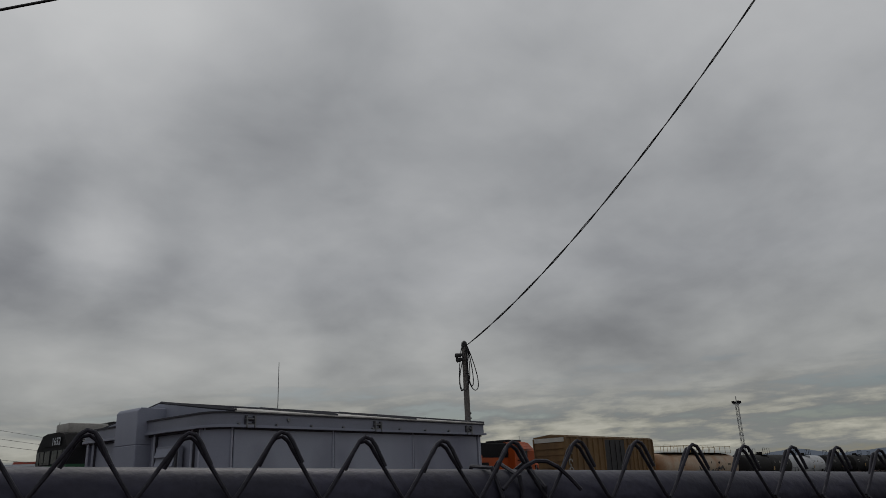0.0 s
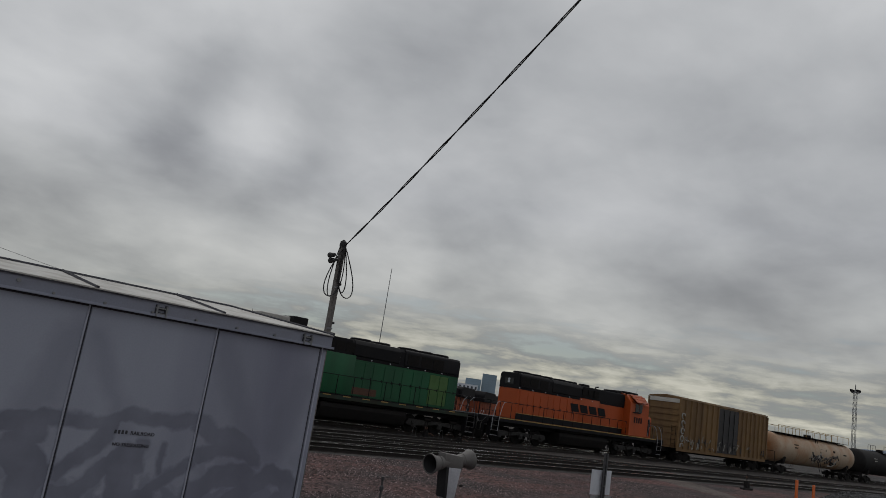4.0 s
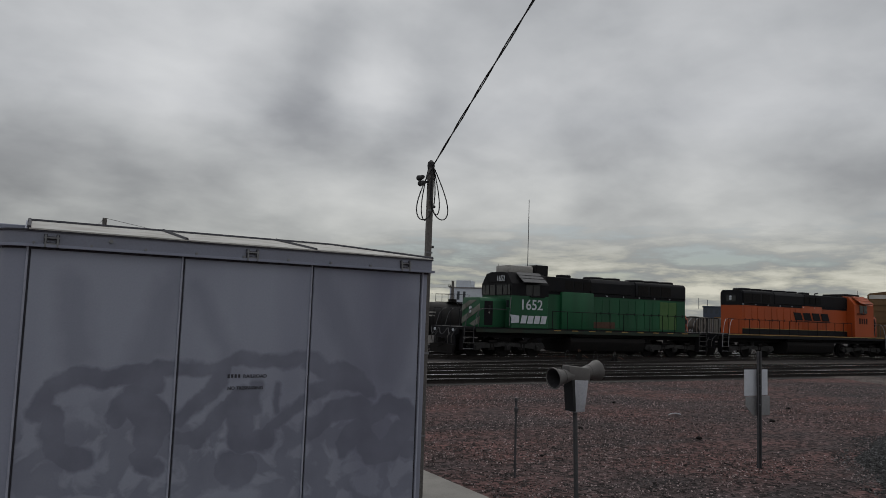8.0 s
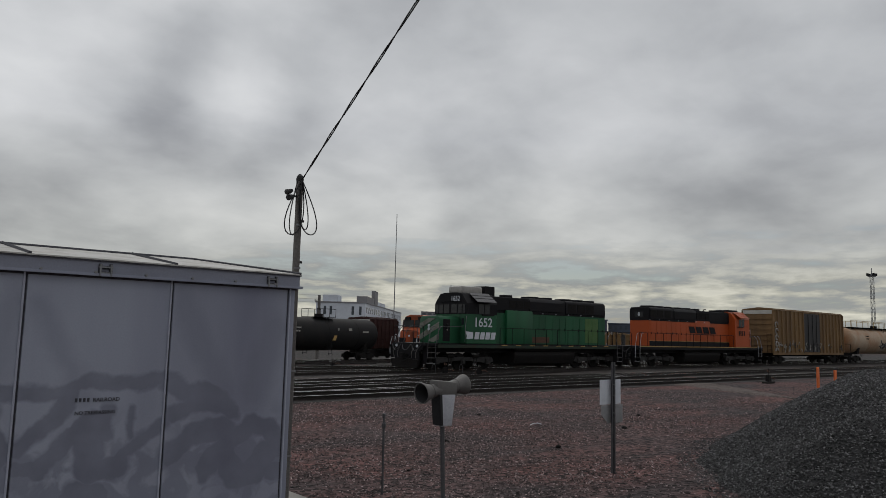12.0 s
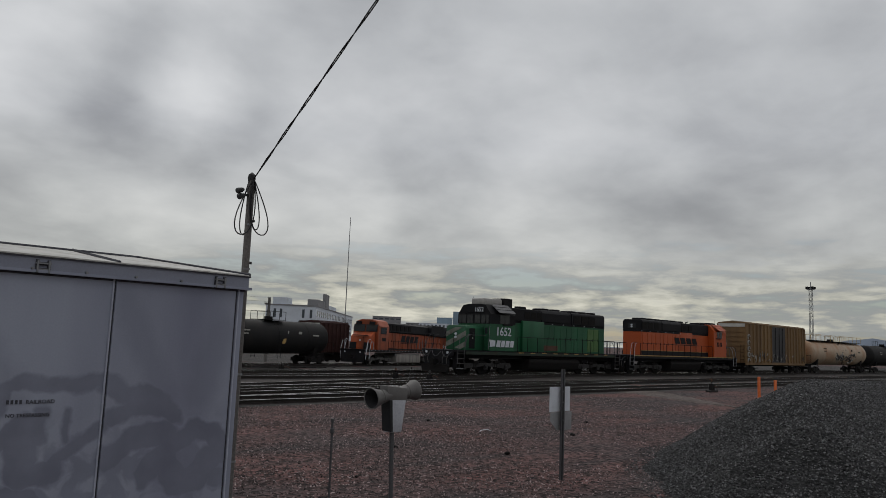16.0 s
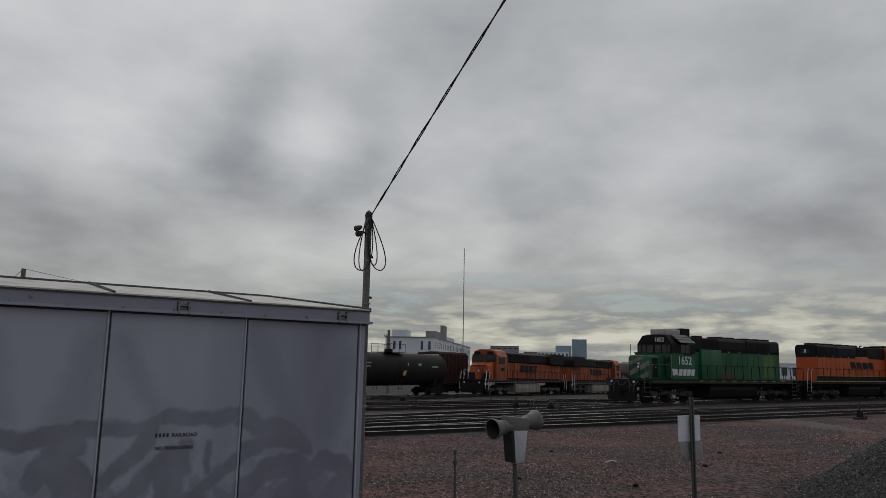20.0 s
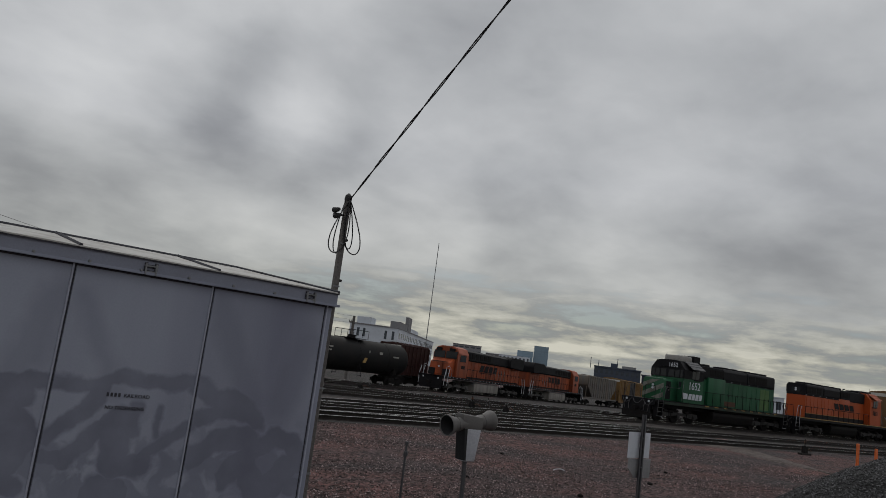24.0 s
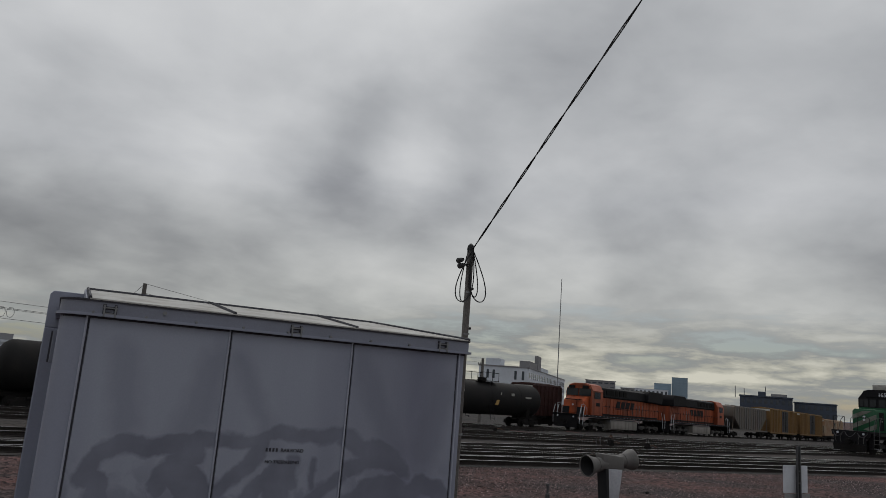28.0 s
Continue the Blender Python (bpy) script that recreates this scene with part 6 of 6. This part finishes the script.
def box_car(label, material, length=17.6, height=5.2, group="moving train", m=None, dark_door=True, marks=True):
    t = thing("boxcar", label, "boxcar", m, group)
    h = length / 2 - 0.95
    top = height - 0.25
    bm = B()
    box(bm, -h, h, -1.48, 1.48, 1.1, top)
    body = part("body", bm, material, t)
    bm = B()
    prism(bm, [(-1.55, top), (1.55, top), (1.5, top + 0.1), (0, height), (-1.5, top + 0.1)], "x", -h - 0.04, h + 0.04)
    part("roof", bm, material, t)
    for i in range(13):
        x = -h + 0.4 + i * (2 * h - 0.8) / 12
        bm = B()
        prism(bm, [(-1.52, top + 0.1), (0, height + 0.01), (1.52, top + 0.1), (1.52, top + 0.14), (0, height + 0.05), (-1.52, top + 0.14)], "x", x - 0.05, x + 0.05)
        part("roof_rib", bm, material, t)
    for s in (-1, 1):
        for a, b in (((-h, -1.6), (2.2, h)) if length > 8 else ((-h, h),)):
            n = 7
            for i in range(n + 1):
                x = a + (b - a) * i / n
                bm = B()
                prism(bm, [(x - 0.1, s * 1.48), (x - 0.06, s * 1.6), (x + 0.06, s * 1.6), (x + 0.1, s * 1.48)], "z", 1.15, top - 0.02)
                part("side_post", bm, material, body)
            for z in (2.4, 3.7):
                bm = B()
                box(bm, a, b, s * 1.495 - 0.02, s * 1.495 + 0.02, z, z + 0.09)
                part("side_band", bm, material, body)
        if length <= 8:
            continue
        bm = B()
        box(bm, -1.6, 2.2, min(s * 1.48, s * 1.56), max(s * 1.48, s * 1.56), 1.2, top - 0.12)
        d = part("sliding_door", bm, M_BOXDOOR if dark_door else material, t, "dark plug door" if dark_door else "")
        for k in range(4):
            bm = B()
            box(bm, -1.55, 2.15, min(s * 1.56, s * 1.6), max(s * 1.56, s * 1.6), 1.7 + k * 0.8, 1.78 + k * 0.8)
            part("door_rib", bm, M_BOXDOOR if dark_door else material, d)
        for x in (-0.7, 0.3, 1.2):
            bm = B()
            cyl(bm, (x, s * 1.63, 1.25), (x, s * 1.63, top - 0.2), 0.03, 6)
            part("lock_bar", bm, M_GRIME, d)
        bm = B()
        box(bm, -h, h, min(s * 1.42, s * 1.52), max(s * 1.42, s * 1.52), 0.92, 1.15)
        part("side_sill", bm, material if dark_door else M_GRIME, t)
        if marks:
            rg = random.Random(7)
            for i in range(5):
                bm = B()
                z = 1.35 + i * 0.62
                tube(bm, [(-h + 0.5 + 0.24 * math.cos(a / 2), s * 1.61, z + 0.24 * math.sin(a / 2)) for a in range(8 + (i * 5) % 6)], 0.055, 4)
                part("graffiti_stroke", bm, M_SCRAWL, body, "white sprayed scrawl")
            for i in range(46):
                x = rg.uniform(-h + 1.2, h - 0.4)
                bm = B()
                z = rg.uniform(1.3, 1.9)
                tube(bm, [(x + rg.uniform(-0.3, 0.3), s * (1.57 if abs(x - 0.3) > 2.0 else 1.61), z + rg.uniform(-0.2, 0.5)) for _ in range(4)], 0.03, 4)
                part("graffiti_stroke", bm, rg.choice([M_SCRAWL, M_BOXDOOR, M_SCRAWL, M_HOPPER, M_BOXDOOR]), body, "sprayed scrawl")
    for e in (-1, 1):
        for k in range(7):
            bm = B()
            z = 1.3 + k * 0.5
            prism(bm, [(-1.4, z), (1.4, z), (1.4, z + 0.14), (-1.4, z + 0.14)], "x", min(e * h, e * (h + 0.07)), max(e * h, e * (h + 0.07)))
            part("end_rib", bm, material, body)
        bm = B()
        box(bm, min(e * (h - 0.1), e * (h + 0.05)), max(e * (h - 0.1), e * (h + 0.05)), -1.44, 1.44, top - 0.36, top - 0.02)
        part("end_panel", bm, M_BOXROOF, t, "bare silver top panel of the end")
        bm = B()
        for y in (-1.35, -0.95):
            cyl(bm, (e * (h + 0.13), y, 1.0), (e * (h + 0.13), y, 3.0), 0.02, 5)
        for k in range(6):
            tube(bm, [(e * (h + 0.13), -1.35, 1.1 + k * 0.35), (e * (h + 0.13), -0.95, 1.1 + k * 0.35)], 0.016, 5)
        part("end_ladder", bm, M_GRIME, t)
        bm = B()
        box(bm, min(e * h, e * (length / 2 - 0.4)), max(e * h, e * (length / 2 - 0.4)), -0.4, 0.4, 0.75, 1.05)
        part("draft_sill", bm, M_GRIME, t)
        if length > 8:
            bogie(t, e * (h - 1.75), [-0.88, 0.88], WHEEL_S, 0.42, 0.5)
        coupler(t, e * (length / 2), e)
    if length <= 8:
        bogie(t, 0, [-h + 0.7, h - 0.7], WHEEL_S, 0.42, 0.5)
    bm = B()
    box(bm, -h, h, -0.4, 0.4, 0.75, 1.1)
    part("center_sill", bm, M_GRIME, t)
    return t


def hopper_car(label, material, m, length=15.5, top=4.35):
    t = thing("hopper_car", label, "hopper wagon", m, "parked train")
    h = length / 2 - 0.9
    bm = B()
    prism(bm, [(-h, 3.0), (-h, top), (-h + 0.3, top + 0.15), (h - 0.3, top + 0.15), (h, top), (h, 3.0), (h - 2.6, 1.25), (0.5, 1.1), (0, 1.5), (-0.5, 1.1), (-h + 2.6, 1.25)], "y", -1.5, 1.5)
    bevel(bm, 0.05, 1)
    body = part("body", bm, material, t)
    for s in (-1, 1):
        for i in range(15):
            x = -h + 0.1 + i * (2 * h - 0.2) / 14
            bm = B()
            low = 1.25 if abs(x) < h - 2.6 else 1.25 + (abs(x) - h + 2.6) * 0.67
            box(bm, x - 0.05, x + 0.05, min(s * 1.5, s * 1.58), max(s * 1.5, s * 1.58), low, top + 0.05)
            part("side_rib", bm, material, body)
        bm = B()
        box(bm, -h - 0.7, h + 0.7, min(s * 1.4, s * 1.52), max(s * 1.4, s * 1.52), 1.0, 1.25)
        part("side_sill", bm, material, t)
        bm = B()
        for e in (-1, 1):
            cyl(bm, (e * (h + 0.6), s * 1.45, 1.0), (e * (h + 0.1), s * 1.45, top - 0.05), 0.04, 6)
        part("corner_brace", bm, material, t)
    bm = B()
    box(bm, -h * 0.8, h * 0.8, -0.35, 0.35, top + 0.15, top + 0.27)
    part("roof_hatch", bm, M_HOPPER, t)
    for e in (-1, 1):
        bogie(t, e * (h - 1.1), [-0.88, 0.88], WHEEL_S, 0.42, 0.5)
        coupler(t, e * (length / 2), e)
    return t


# the moving train: lead unit's middle is the origin of the offsets
TRAIN = []
lead = emd_loco("diesel_locomotive", "weathered green and black diesel locomotive with white nose stripes", M_GREEN, "1652", True)
TRAIN.append((lead, 0.0, 0))
second = emd_loco("diesel_locomotive", "orange and black diesel locomotive with yellow sill stripe", M_ORANGE, "1601", False)
TRAIN.append((second, 21.45, 180))
TRAIN.append((box_car("tan ribbed boxcar with dark plug door and sprayed scrawl", M_BOXCAR, 17.9, 5.45), 41.65, 0))
TRAIN.append((tank_car("long rust-stained beige tank car with full-length walkway rails", M_TANK_BEIGE, 22.6, 1.5, walkway=True), 62.7, 0))
TRAIN.append((tank_car("black tank car with a small top platform", M_TANK, 20.6, 1.45), 85.0, 0))
TRAIN.append((tank_car("pale grey tank car with a black end", M_TANK_GREY, 17.0, 1.4), 104.2, 0))
for i in range(3):
    TRAIN.append((tank_car("black tank car with a small top platform", M_TANK, 16.0), 121.2 + i * 16.4, 0))

# parked train on the storage track: distance along it from the front of the first locomotive


def stored(d, turn=0):
    """A place on the storage track, d metres along it."""
    a = radians(YARD)
    return pose(LINE[0] + d * math.cos(a), LINE[1] + d * math.sin(a), top_of_rail(LINE[1]) - d * math.sin(radians(0.77)), 0, 0.77 if not turn else -0.77, YARD + turn)


def on_tank_track(d, side=0.0, drop=0.0):
    a = radians(TANKS)
    return pose(TANK_LINE[0] + d * math.cos(a) - side * math.sin(a), TANK_LINE[1] + d * math.sin(a) + side * math.cos(a), top_of_rail(53.0) - drop, 0, 0, TANKS)


ge_loco(stored(11.15))
ge_loco(stored(33.45, 180))
hopper_car("grey ribbed hopper car streaked with rust, parked", M_HOPPER, stored(53.1), 16.6)
box_car("yellow-tan ribbed boxcar, parked in the yard", M_BOXYELLOW, 17.2, 5.0, "parked train", stored(70.4), True, False)
box_car("yellow-tan ribbed boxcar, parked in the yard", M_BOXYELLOW, 17.2, 5.0, "parked train", stored(88.0), True, False)
box_car("pale weathered boxcar, parked in the yard", M_TANK_BEIGE, 17.2, 4.4, "parked train", stored(105.4), False, False)
box_car("oxide-brown ribbed wagon, parked behind the tank cars", M_BROWN, 7.0, 4.5, "parked train", on_tank_track(4.1, 4.6, 0.1), False, False)
for d, size in ((-10.3, 17.4), (-25.5, 13.6), (-41.75, 18.9), (-59.4, 17.6), (-77.4, 17.2)):
    tank_car("black tank car with pale markings, parked", M_TANK, size, 1.5 if d > -20 else 1.44, "parked train", on_tank_track(d))
for d in (0.0, -15.6, 15.6):
    hopper_car("dark grey ribbed hopper car behind the tank cars", M_BROWN_GREY, pose(-6.1 + d * 0.9505, 62.9 + d * 0.3107, gz(62.9) + 0.2, 0, 0, TANKS), 15.0, 3.65)

# ================= buildings, masts and distance =================
EYE0 = Vector((-1.22, -6.8, 2.29))


def bearing(az, dist):
    return (EYE0.x + dist * math.cos(radians(az)), EYE0.y + dist * math.sin(radians(az)))


def height_at(el, dist):
    return EYE0.z + dist * math.tan(radians(el))


def building(name, label, category, az0, az1, el, dist, depth, material, rows, cols, winmat=None, roofs=(), yaw=None, win=(0.5, 0.55)):
    """A block whose front spans the bearings az0 (left) to az1, seen from the yard, with rows of windows."""
    p, q = Vector((*bearing(az0, dist), 0)), Vector((*bearing(az1, dist), 0))
    d = (q - p).normalized()
    w = (q - p).length
    top = height_at(el, dist)
    base = -0.8
    t = thing(name, label, category, Matrix(((d.x, -d.y, 0, p.x), (d.y, d.x, 0, p.y), (0, 0, 1, base), (0, 0, 0, 1))))
    H = top - base
    bm = B()
    box(bm, 0, w, 0, depth, 0, H)
    part("wall", bm, material, t)
    bm = B()
    box(bm, -0.3, w + 0.3, -0.3, depth + 0.3, H, H + 0.5)
    part("roof", bm, material, t)
    floor_h = H / max(rows, 1)
    wm = B()
    ww, wh = w / max(cols, 1) * win[0], floor_h * win[1]
    box(wm, -ww / 2, ww / 2, -0.06, 0.06, -wh / 2, wh / 2)
    me = mesh_of("window", wm, winmat or M_WINDOW)
    for r in range(rows):
        for c in range(cols):
            share("window", me, t, pose(w * (c + 0.5) / cols, 0, floor_h * (r + 0.5)))
    for a, b, h, mt in roofs:
        bm = B()
        box(bm, w * a, w * b, depth * 0.15, depth * 0.8, H + 0.4, H + h)
        part("roof_block", bm, mt, t)
    return t




def corner_block():
    """The pale office block: a short end towards the yard and a long flank running away from it."""
    x, y = bearing(55.95, 330)
    a = radians(47.6)
    t = thing("office_block", "long pale panelled office block with dark slot windows", "building", Matrix(((math.sin(a), math.cos(a), 0, x), (-math.cos(a), math.sin(a), 0, y), (0, 0, 1, -0.8), (0, 0, 0, 1))))
    H, w, d = 15.6, 22.3, 165.0
    bm = B()
    box(bm, -w, 0, 0, d, 0, H)
    part("wall", bm, M_BLD_WHITE, t)
    bm = B()
    box(bm, -w - 0.3, 0.3, -0.3, d + 0.3, H, H + 0.5)
    part("parapet", bm, M_BLD_TAN, t)
    for x0, x1, y0, y1, h, mt in ((-19.8, -13.0, 2, 12, 3.2, M_BLD_WHITE), (-5.0, 3.0 - 3.2, 6, 30, 3.0, M_BLD_TAN), (-1.8, -0.2, 32, 44, 7.0, M_BLD_TAN), (-9, -2, 60, 90, 2.6, M_BLD_WHITE)):
        bm = B()
        box(bm, x0, x1, y0, y1, H + 0.4, H + h + 0.4)
        part("roof_block", bm, mt, t)
    bm = B()
    box(bm, -0.55, 0.55, -0.06, 0.06, -1.9, 1.9)
    slot = mesh_of("window", bm, M_WINDOW)
    for x, z in ((-18.2, 12.2), (-15.5, 12.2), (-18.2, 6.4), (-15.5, 6.4), (-5.6, 12.2), (-5.6, 6.4), (-9.8, 6.4), (-2.2, 12.2), (-2.2, 6.4)):
        share("window", slot, t, pose(x, 0, z))
    bm = B()
    box(bm, -0.06, 0.06, -1.5, 1.5, -1.3, 1.3)
    side = mesh_of("window", bm, M_WINDOW)
    for i in range(24):
        for z in (4.4, 8.6, 12.6):
            share("window", side, t, pose(0, 5 + i * 6.7, z))


corner_block()
building("office_tower", "low grey office tower in the distance", "building", 51.6, 49.4, 1.62, 700, 30, M_BLD_TAN, 6, 5, win=(0.7, 0.3))
building("office_tower", "small grey office tower in the distance", "building", 49.0, 48.0, 1.2, 720, 20, M_BLD_TAN, 4, 3)
building("glass_tower", "pale blue glass tower, far off", "building", 45.35, 44.25, 2.22, 1500, 40, M_BLD_GLASS, 12, 4, M_BLD_GLASS, win=(0.8, 0.5))
building("glass_tower", "lower blue-grey glass tower, far off", "building", 46.6, 45.4, 1.72, 1480, 40, M_BLD_GLASS, 8, 3, M_BLD_GLASS, win=(0.8, 0.5))
building("office_tower", "wide low grey block, far off", "building", 48.0, 45.6, 1.25, 1450, 60, M_BLD_WHITE, 3, 8)
building("apartment_block", "navy flat-roofed block with rooftop masts", "building", 40.7, 37.3, 1.25, 320, 24, M_BLD_DARK, 3, 9, roofs=((0.35, 0.5, 2.2, M_BLD_DARK), (0.6, 0.9, 1.6, M_BLD_TAN)), win=(0.55, 0.5))
building("apartment_block", "lower navy flat-roofed block", "building", 37.2, 34.6, 1.0, 330, 24, M_BLD_DARK, 3, 7, win=(0.55, 0.5))
building("warehouse", "pale low hall with dark windows behind the wagons", "building", 94.7, 92.3, 0.98, 190, 20, M_BLD_WHITE, 2, 7, roofs=((0.3, 0.75, 2.0, M_BLD_TAN),), win=(0.6, 0.4))
building("warehouse", "pale low warehouse behind the yard", "building", 31.5, 27.5, 0.62, 420, 30, M_BLD_WHITE, 1, 6)
building("warehouse", "low grey warehouse behind the yard", "building", 26.0, 14.0, 0.35, 600, 40, M_BLD_TAN, 1, 12)
building("apartment_block", "navy panelled block with large windows", "building", 77.8, 73.1, 1.95, 210, 20, M_BLD_DARK, 2, 8, M_BLD_GLASS, roofs=((0.4, 0.7, 1.0, M_BLD_TAN),), win=(0.74, 0.62))
building("apartment_block", "white block with red-brown upper corner", "building", 73.05, 69.6, 2.05, 212, 20, M_BLD_WHITE, 3, 3, roofs=((0.55, 1.0, 1.2, M_BLD_BRICK),), win=(0.4, 0.45))
for az, el, h in ((40.2, 1.3, 4.0), (39.6, 1.3, 3.2), (38.2, 1.3, 4.4)):
    x, y = bearing(az, 322)
    bm = B()
    cyl(bm, (x, y + 6, height_at(1.25, 320) - 0.6), (x, y + 6, height_at(1.25, 320) + h), 0.14, 6)
    tagged(new("roof_mast", mesh_of("roof_mast", bm, M_BLD_DARK)), "thin dark mast on a flat roof", "mast", "roof masts")


def radio_mast():
    x, y = bearing(53.72, 300)
    t = thing("radio_mast", "very thin tall radio mast", "mast", pose(x, y, -0.8))
    h = height_at(9.2, 300) + 0.8
    bm = B()
    cyl(bm, (0, 0, 0), (0, 0, h), 0.22, 6, 0.14)
    part("mast", bm, M_GALV, t)


radio_mast()


def light_tower():
    x, y = bearing(19.5, 240)
    t = thing("floodlight_tower", "steel lattice floodlight tower in the yard", "light tower", pose(x, y, -0.5))
    h = height_at(4.5, 240) + 0.5
    for sx in (-0.45, 0.45):
        for sy in (-0.45, 0.45):
            bm = B()
            cyl(bm, (sx, sy, 0), (sx * 0.8, sy * 0.8, h), 0.06, 6)
            part("leg", bm, M_GALV, t)
    n = 14
    for i in range(n):
        z0, z1 = h * i / n, h * (i + 1) / n
        bm = B()
        for sx, sy, ex, ey in ((-0.45, -0.45, 0.45, -0.45), (0.45, -0.45, 0.45, 0.45), (0.45, 0.45, -0.45, 0.45), (-0.45, 0.45, -0.45, -0.45)):
            cyl(bm, (sx, sy, z0), (ex, ey, z1), 0.03, 5)
            cyl(bm, (sx, sy, z1), (ex, ey, z1), 0.025, 5)
        part("brace", bm, M_GALV, t)
    bm = B()
    box(bm, -0.85, 0.85, -0.85, 0.85, h, h + 0.25)
    part("platform", bm, M_GALV, t)
    for a, b in ((-0.8, -0.8), (0.8, -0.8), (0.8, 0.8), (-0.8, 0.8)):
        bm = B()
        box(bm, a - 0.28, a + 0.28, b - 0.28, b + 0.28, h + 0.25, h + 0.95)
        part("floodlight", bm, M_BLACK, t)
    bm = B()
    cyl(bm, (0, 0, h), (0, 0, h + 2.4), 0.12, 6)
    part("spire", bm, M_GALV, t)


light_tower()


def line_pole(az, dist, el, r=0.14, label="dark wooden line pole with a crossarm"):
    x, y = bearing(az, dist)
    t = thing("line_pole", label, "utility pole", pose(x, y, gz(y) - 0.1), "line poles")
    h = height_at(el, dist) - gz(y)
    bm = B()
    cyl(bm, (0, 0, 0), (0, 0, h), r * 1.2, 10, r)
    part("pole", bm, M_WOOD, t)
    bm = B()
    box(bm, -0.75, 0.1, -0.06, 0.06, h - 0.95, h - 0.85)
    part("crossarm", bm, M_WOOD, t)
    bm = B()
    for dx in (-0.7, -0.4):
        cyl(bm, (dx, 0, h - 0.85), (dx, 0, h - 0.62), 0.06, 8)
    part("insulator", bm, M_GALV, t)
    return Vector((x, y, h - 0.1 + gz(y)))


pa = line_pole(85.4, 46, 6.15, 0.12)
pb = line_pole(59.5, 110, 2.75, 0.2)
line_pole(86.0, 62, 4.9, 0.13)
line_pole(112.0, 60, 5.6, 0.13)


def span(p, q, sag, r, label):
    bm = B()
    tube(bm, [p.lerp(q, i / 24) + Vector((0, 0, -4 * sag * (i / 24) * (1 - i / 24))) for i in range(25)], r, 5)
    tagged(new("overhead_wire", mesh_of("overhead_wire", bm, M_CABLE)), label, "wire", "overhead wires")


span(pa, Vector((*bearing(90.4, 46), pa.z - 4.8)), 0.02, 0.012, "thin stay wire from a line pole")
for dz in (0.0, -0.55, -1.0, -1.9):
    span(pa + Vector((0, 0, dz)), pb + Vector((0, 0, dz)), 0.8, 0.012, "thin slack overhead wire between line poles")
for dz in (-0.55, -0.98, -1.06, -1.72):
    span(Vector((*bearing(112, 60), 7.4 + dz)), Vector((*bearing(86, 62), 6.6 + dz)), 0.2, 0.014, "thin overhead wire across the yard")
bm = B()
c = Vector((*bearing(93.75, 60), 5.42))
for k in (-0.28, 0.28):
    tube(bm, [c + Vector((k + 0.24 * math.cos(u / 3), 0, 0.36 * math.sin(u / 3))) for u in range(20)], 0.014, 5)
tagged(new("cable_coil", mesh_of("cable_coil", bm, M_CABLE)), "two coils of spare cable hanging on the wire", "cable")
build_second_wire()
post = thing("line_pole", "short dark wooden pole carrying a single wire", "utility pole", pose(-8.66, 2.96, 0), "line poles")
bm = B()
cyl(bm, (0, 0, -0.3), (0, 0, 3.32), 0.11, 10, 0.09)
part("pole", bm, M_WOOD, post)
bm = B()
cyl(bm, (0, 0, 3.2), (0, -0.02, 3.36), 0.05, 8)
part("insulator", bm, M_GALV, post)


def mountains():
    bm = B()
    prev = None
    for i in range(121):
        az = -30 + i * 0.75
        x, y = 4000 * math.cos(radians(az)), 4000 * math.sin(radians(az))
        e = 0.0
        if az < 27:
            f = min(1, (27 - az) / 8)
            e = f * (1.0 + 0.55 * noise.noise(Vector((az * 0.22, 0, 0))) + 0.25 * noise.noise(Vector((az * 0.8, 3, 0))))
        z = 4000 * math.tan(radians(max(e, 0.02)))
        row = [bm.verts.new((x, y, -2)), bm.verts.new((x * 1.03, y * 1.03, z)), bm.verts.new((x * 1.1, y * 1.1, -2))]
        if prev:
            for k in range(2):
                bm.faces.new((prev[k], prev[k + 1], row[k + 1], row[k]))
        prev = row
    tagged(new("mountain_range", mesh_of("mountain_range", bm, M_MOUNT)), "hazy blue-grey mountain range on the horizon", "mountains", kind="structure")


mountains()

# ================= movement =================
TRAIN_X = [(0.0, 14.4), (1.0, 16.3), (2.5, 18.9), (4.5, 22.0), (6.0, 24.8), (8.0, 28.1), (10.0, 31.4), (12.0, 34.65), (14.5, 38.6), (17.0, 42.8), (20.0, 47.3), (22.5, 51.3), (25.0, 55.4), (28.0, 60.2)]


def motions():
    for ob, off, turn in TRAIN:
        walk(ob, [(t, pose(x + off, 28.12, RT, 0, 0, turn)) for t, x in TRAIN_X])


motions()
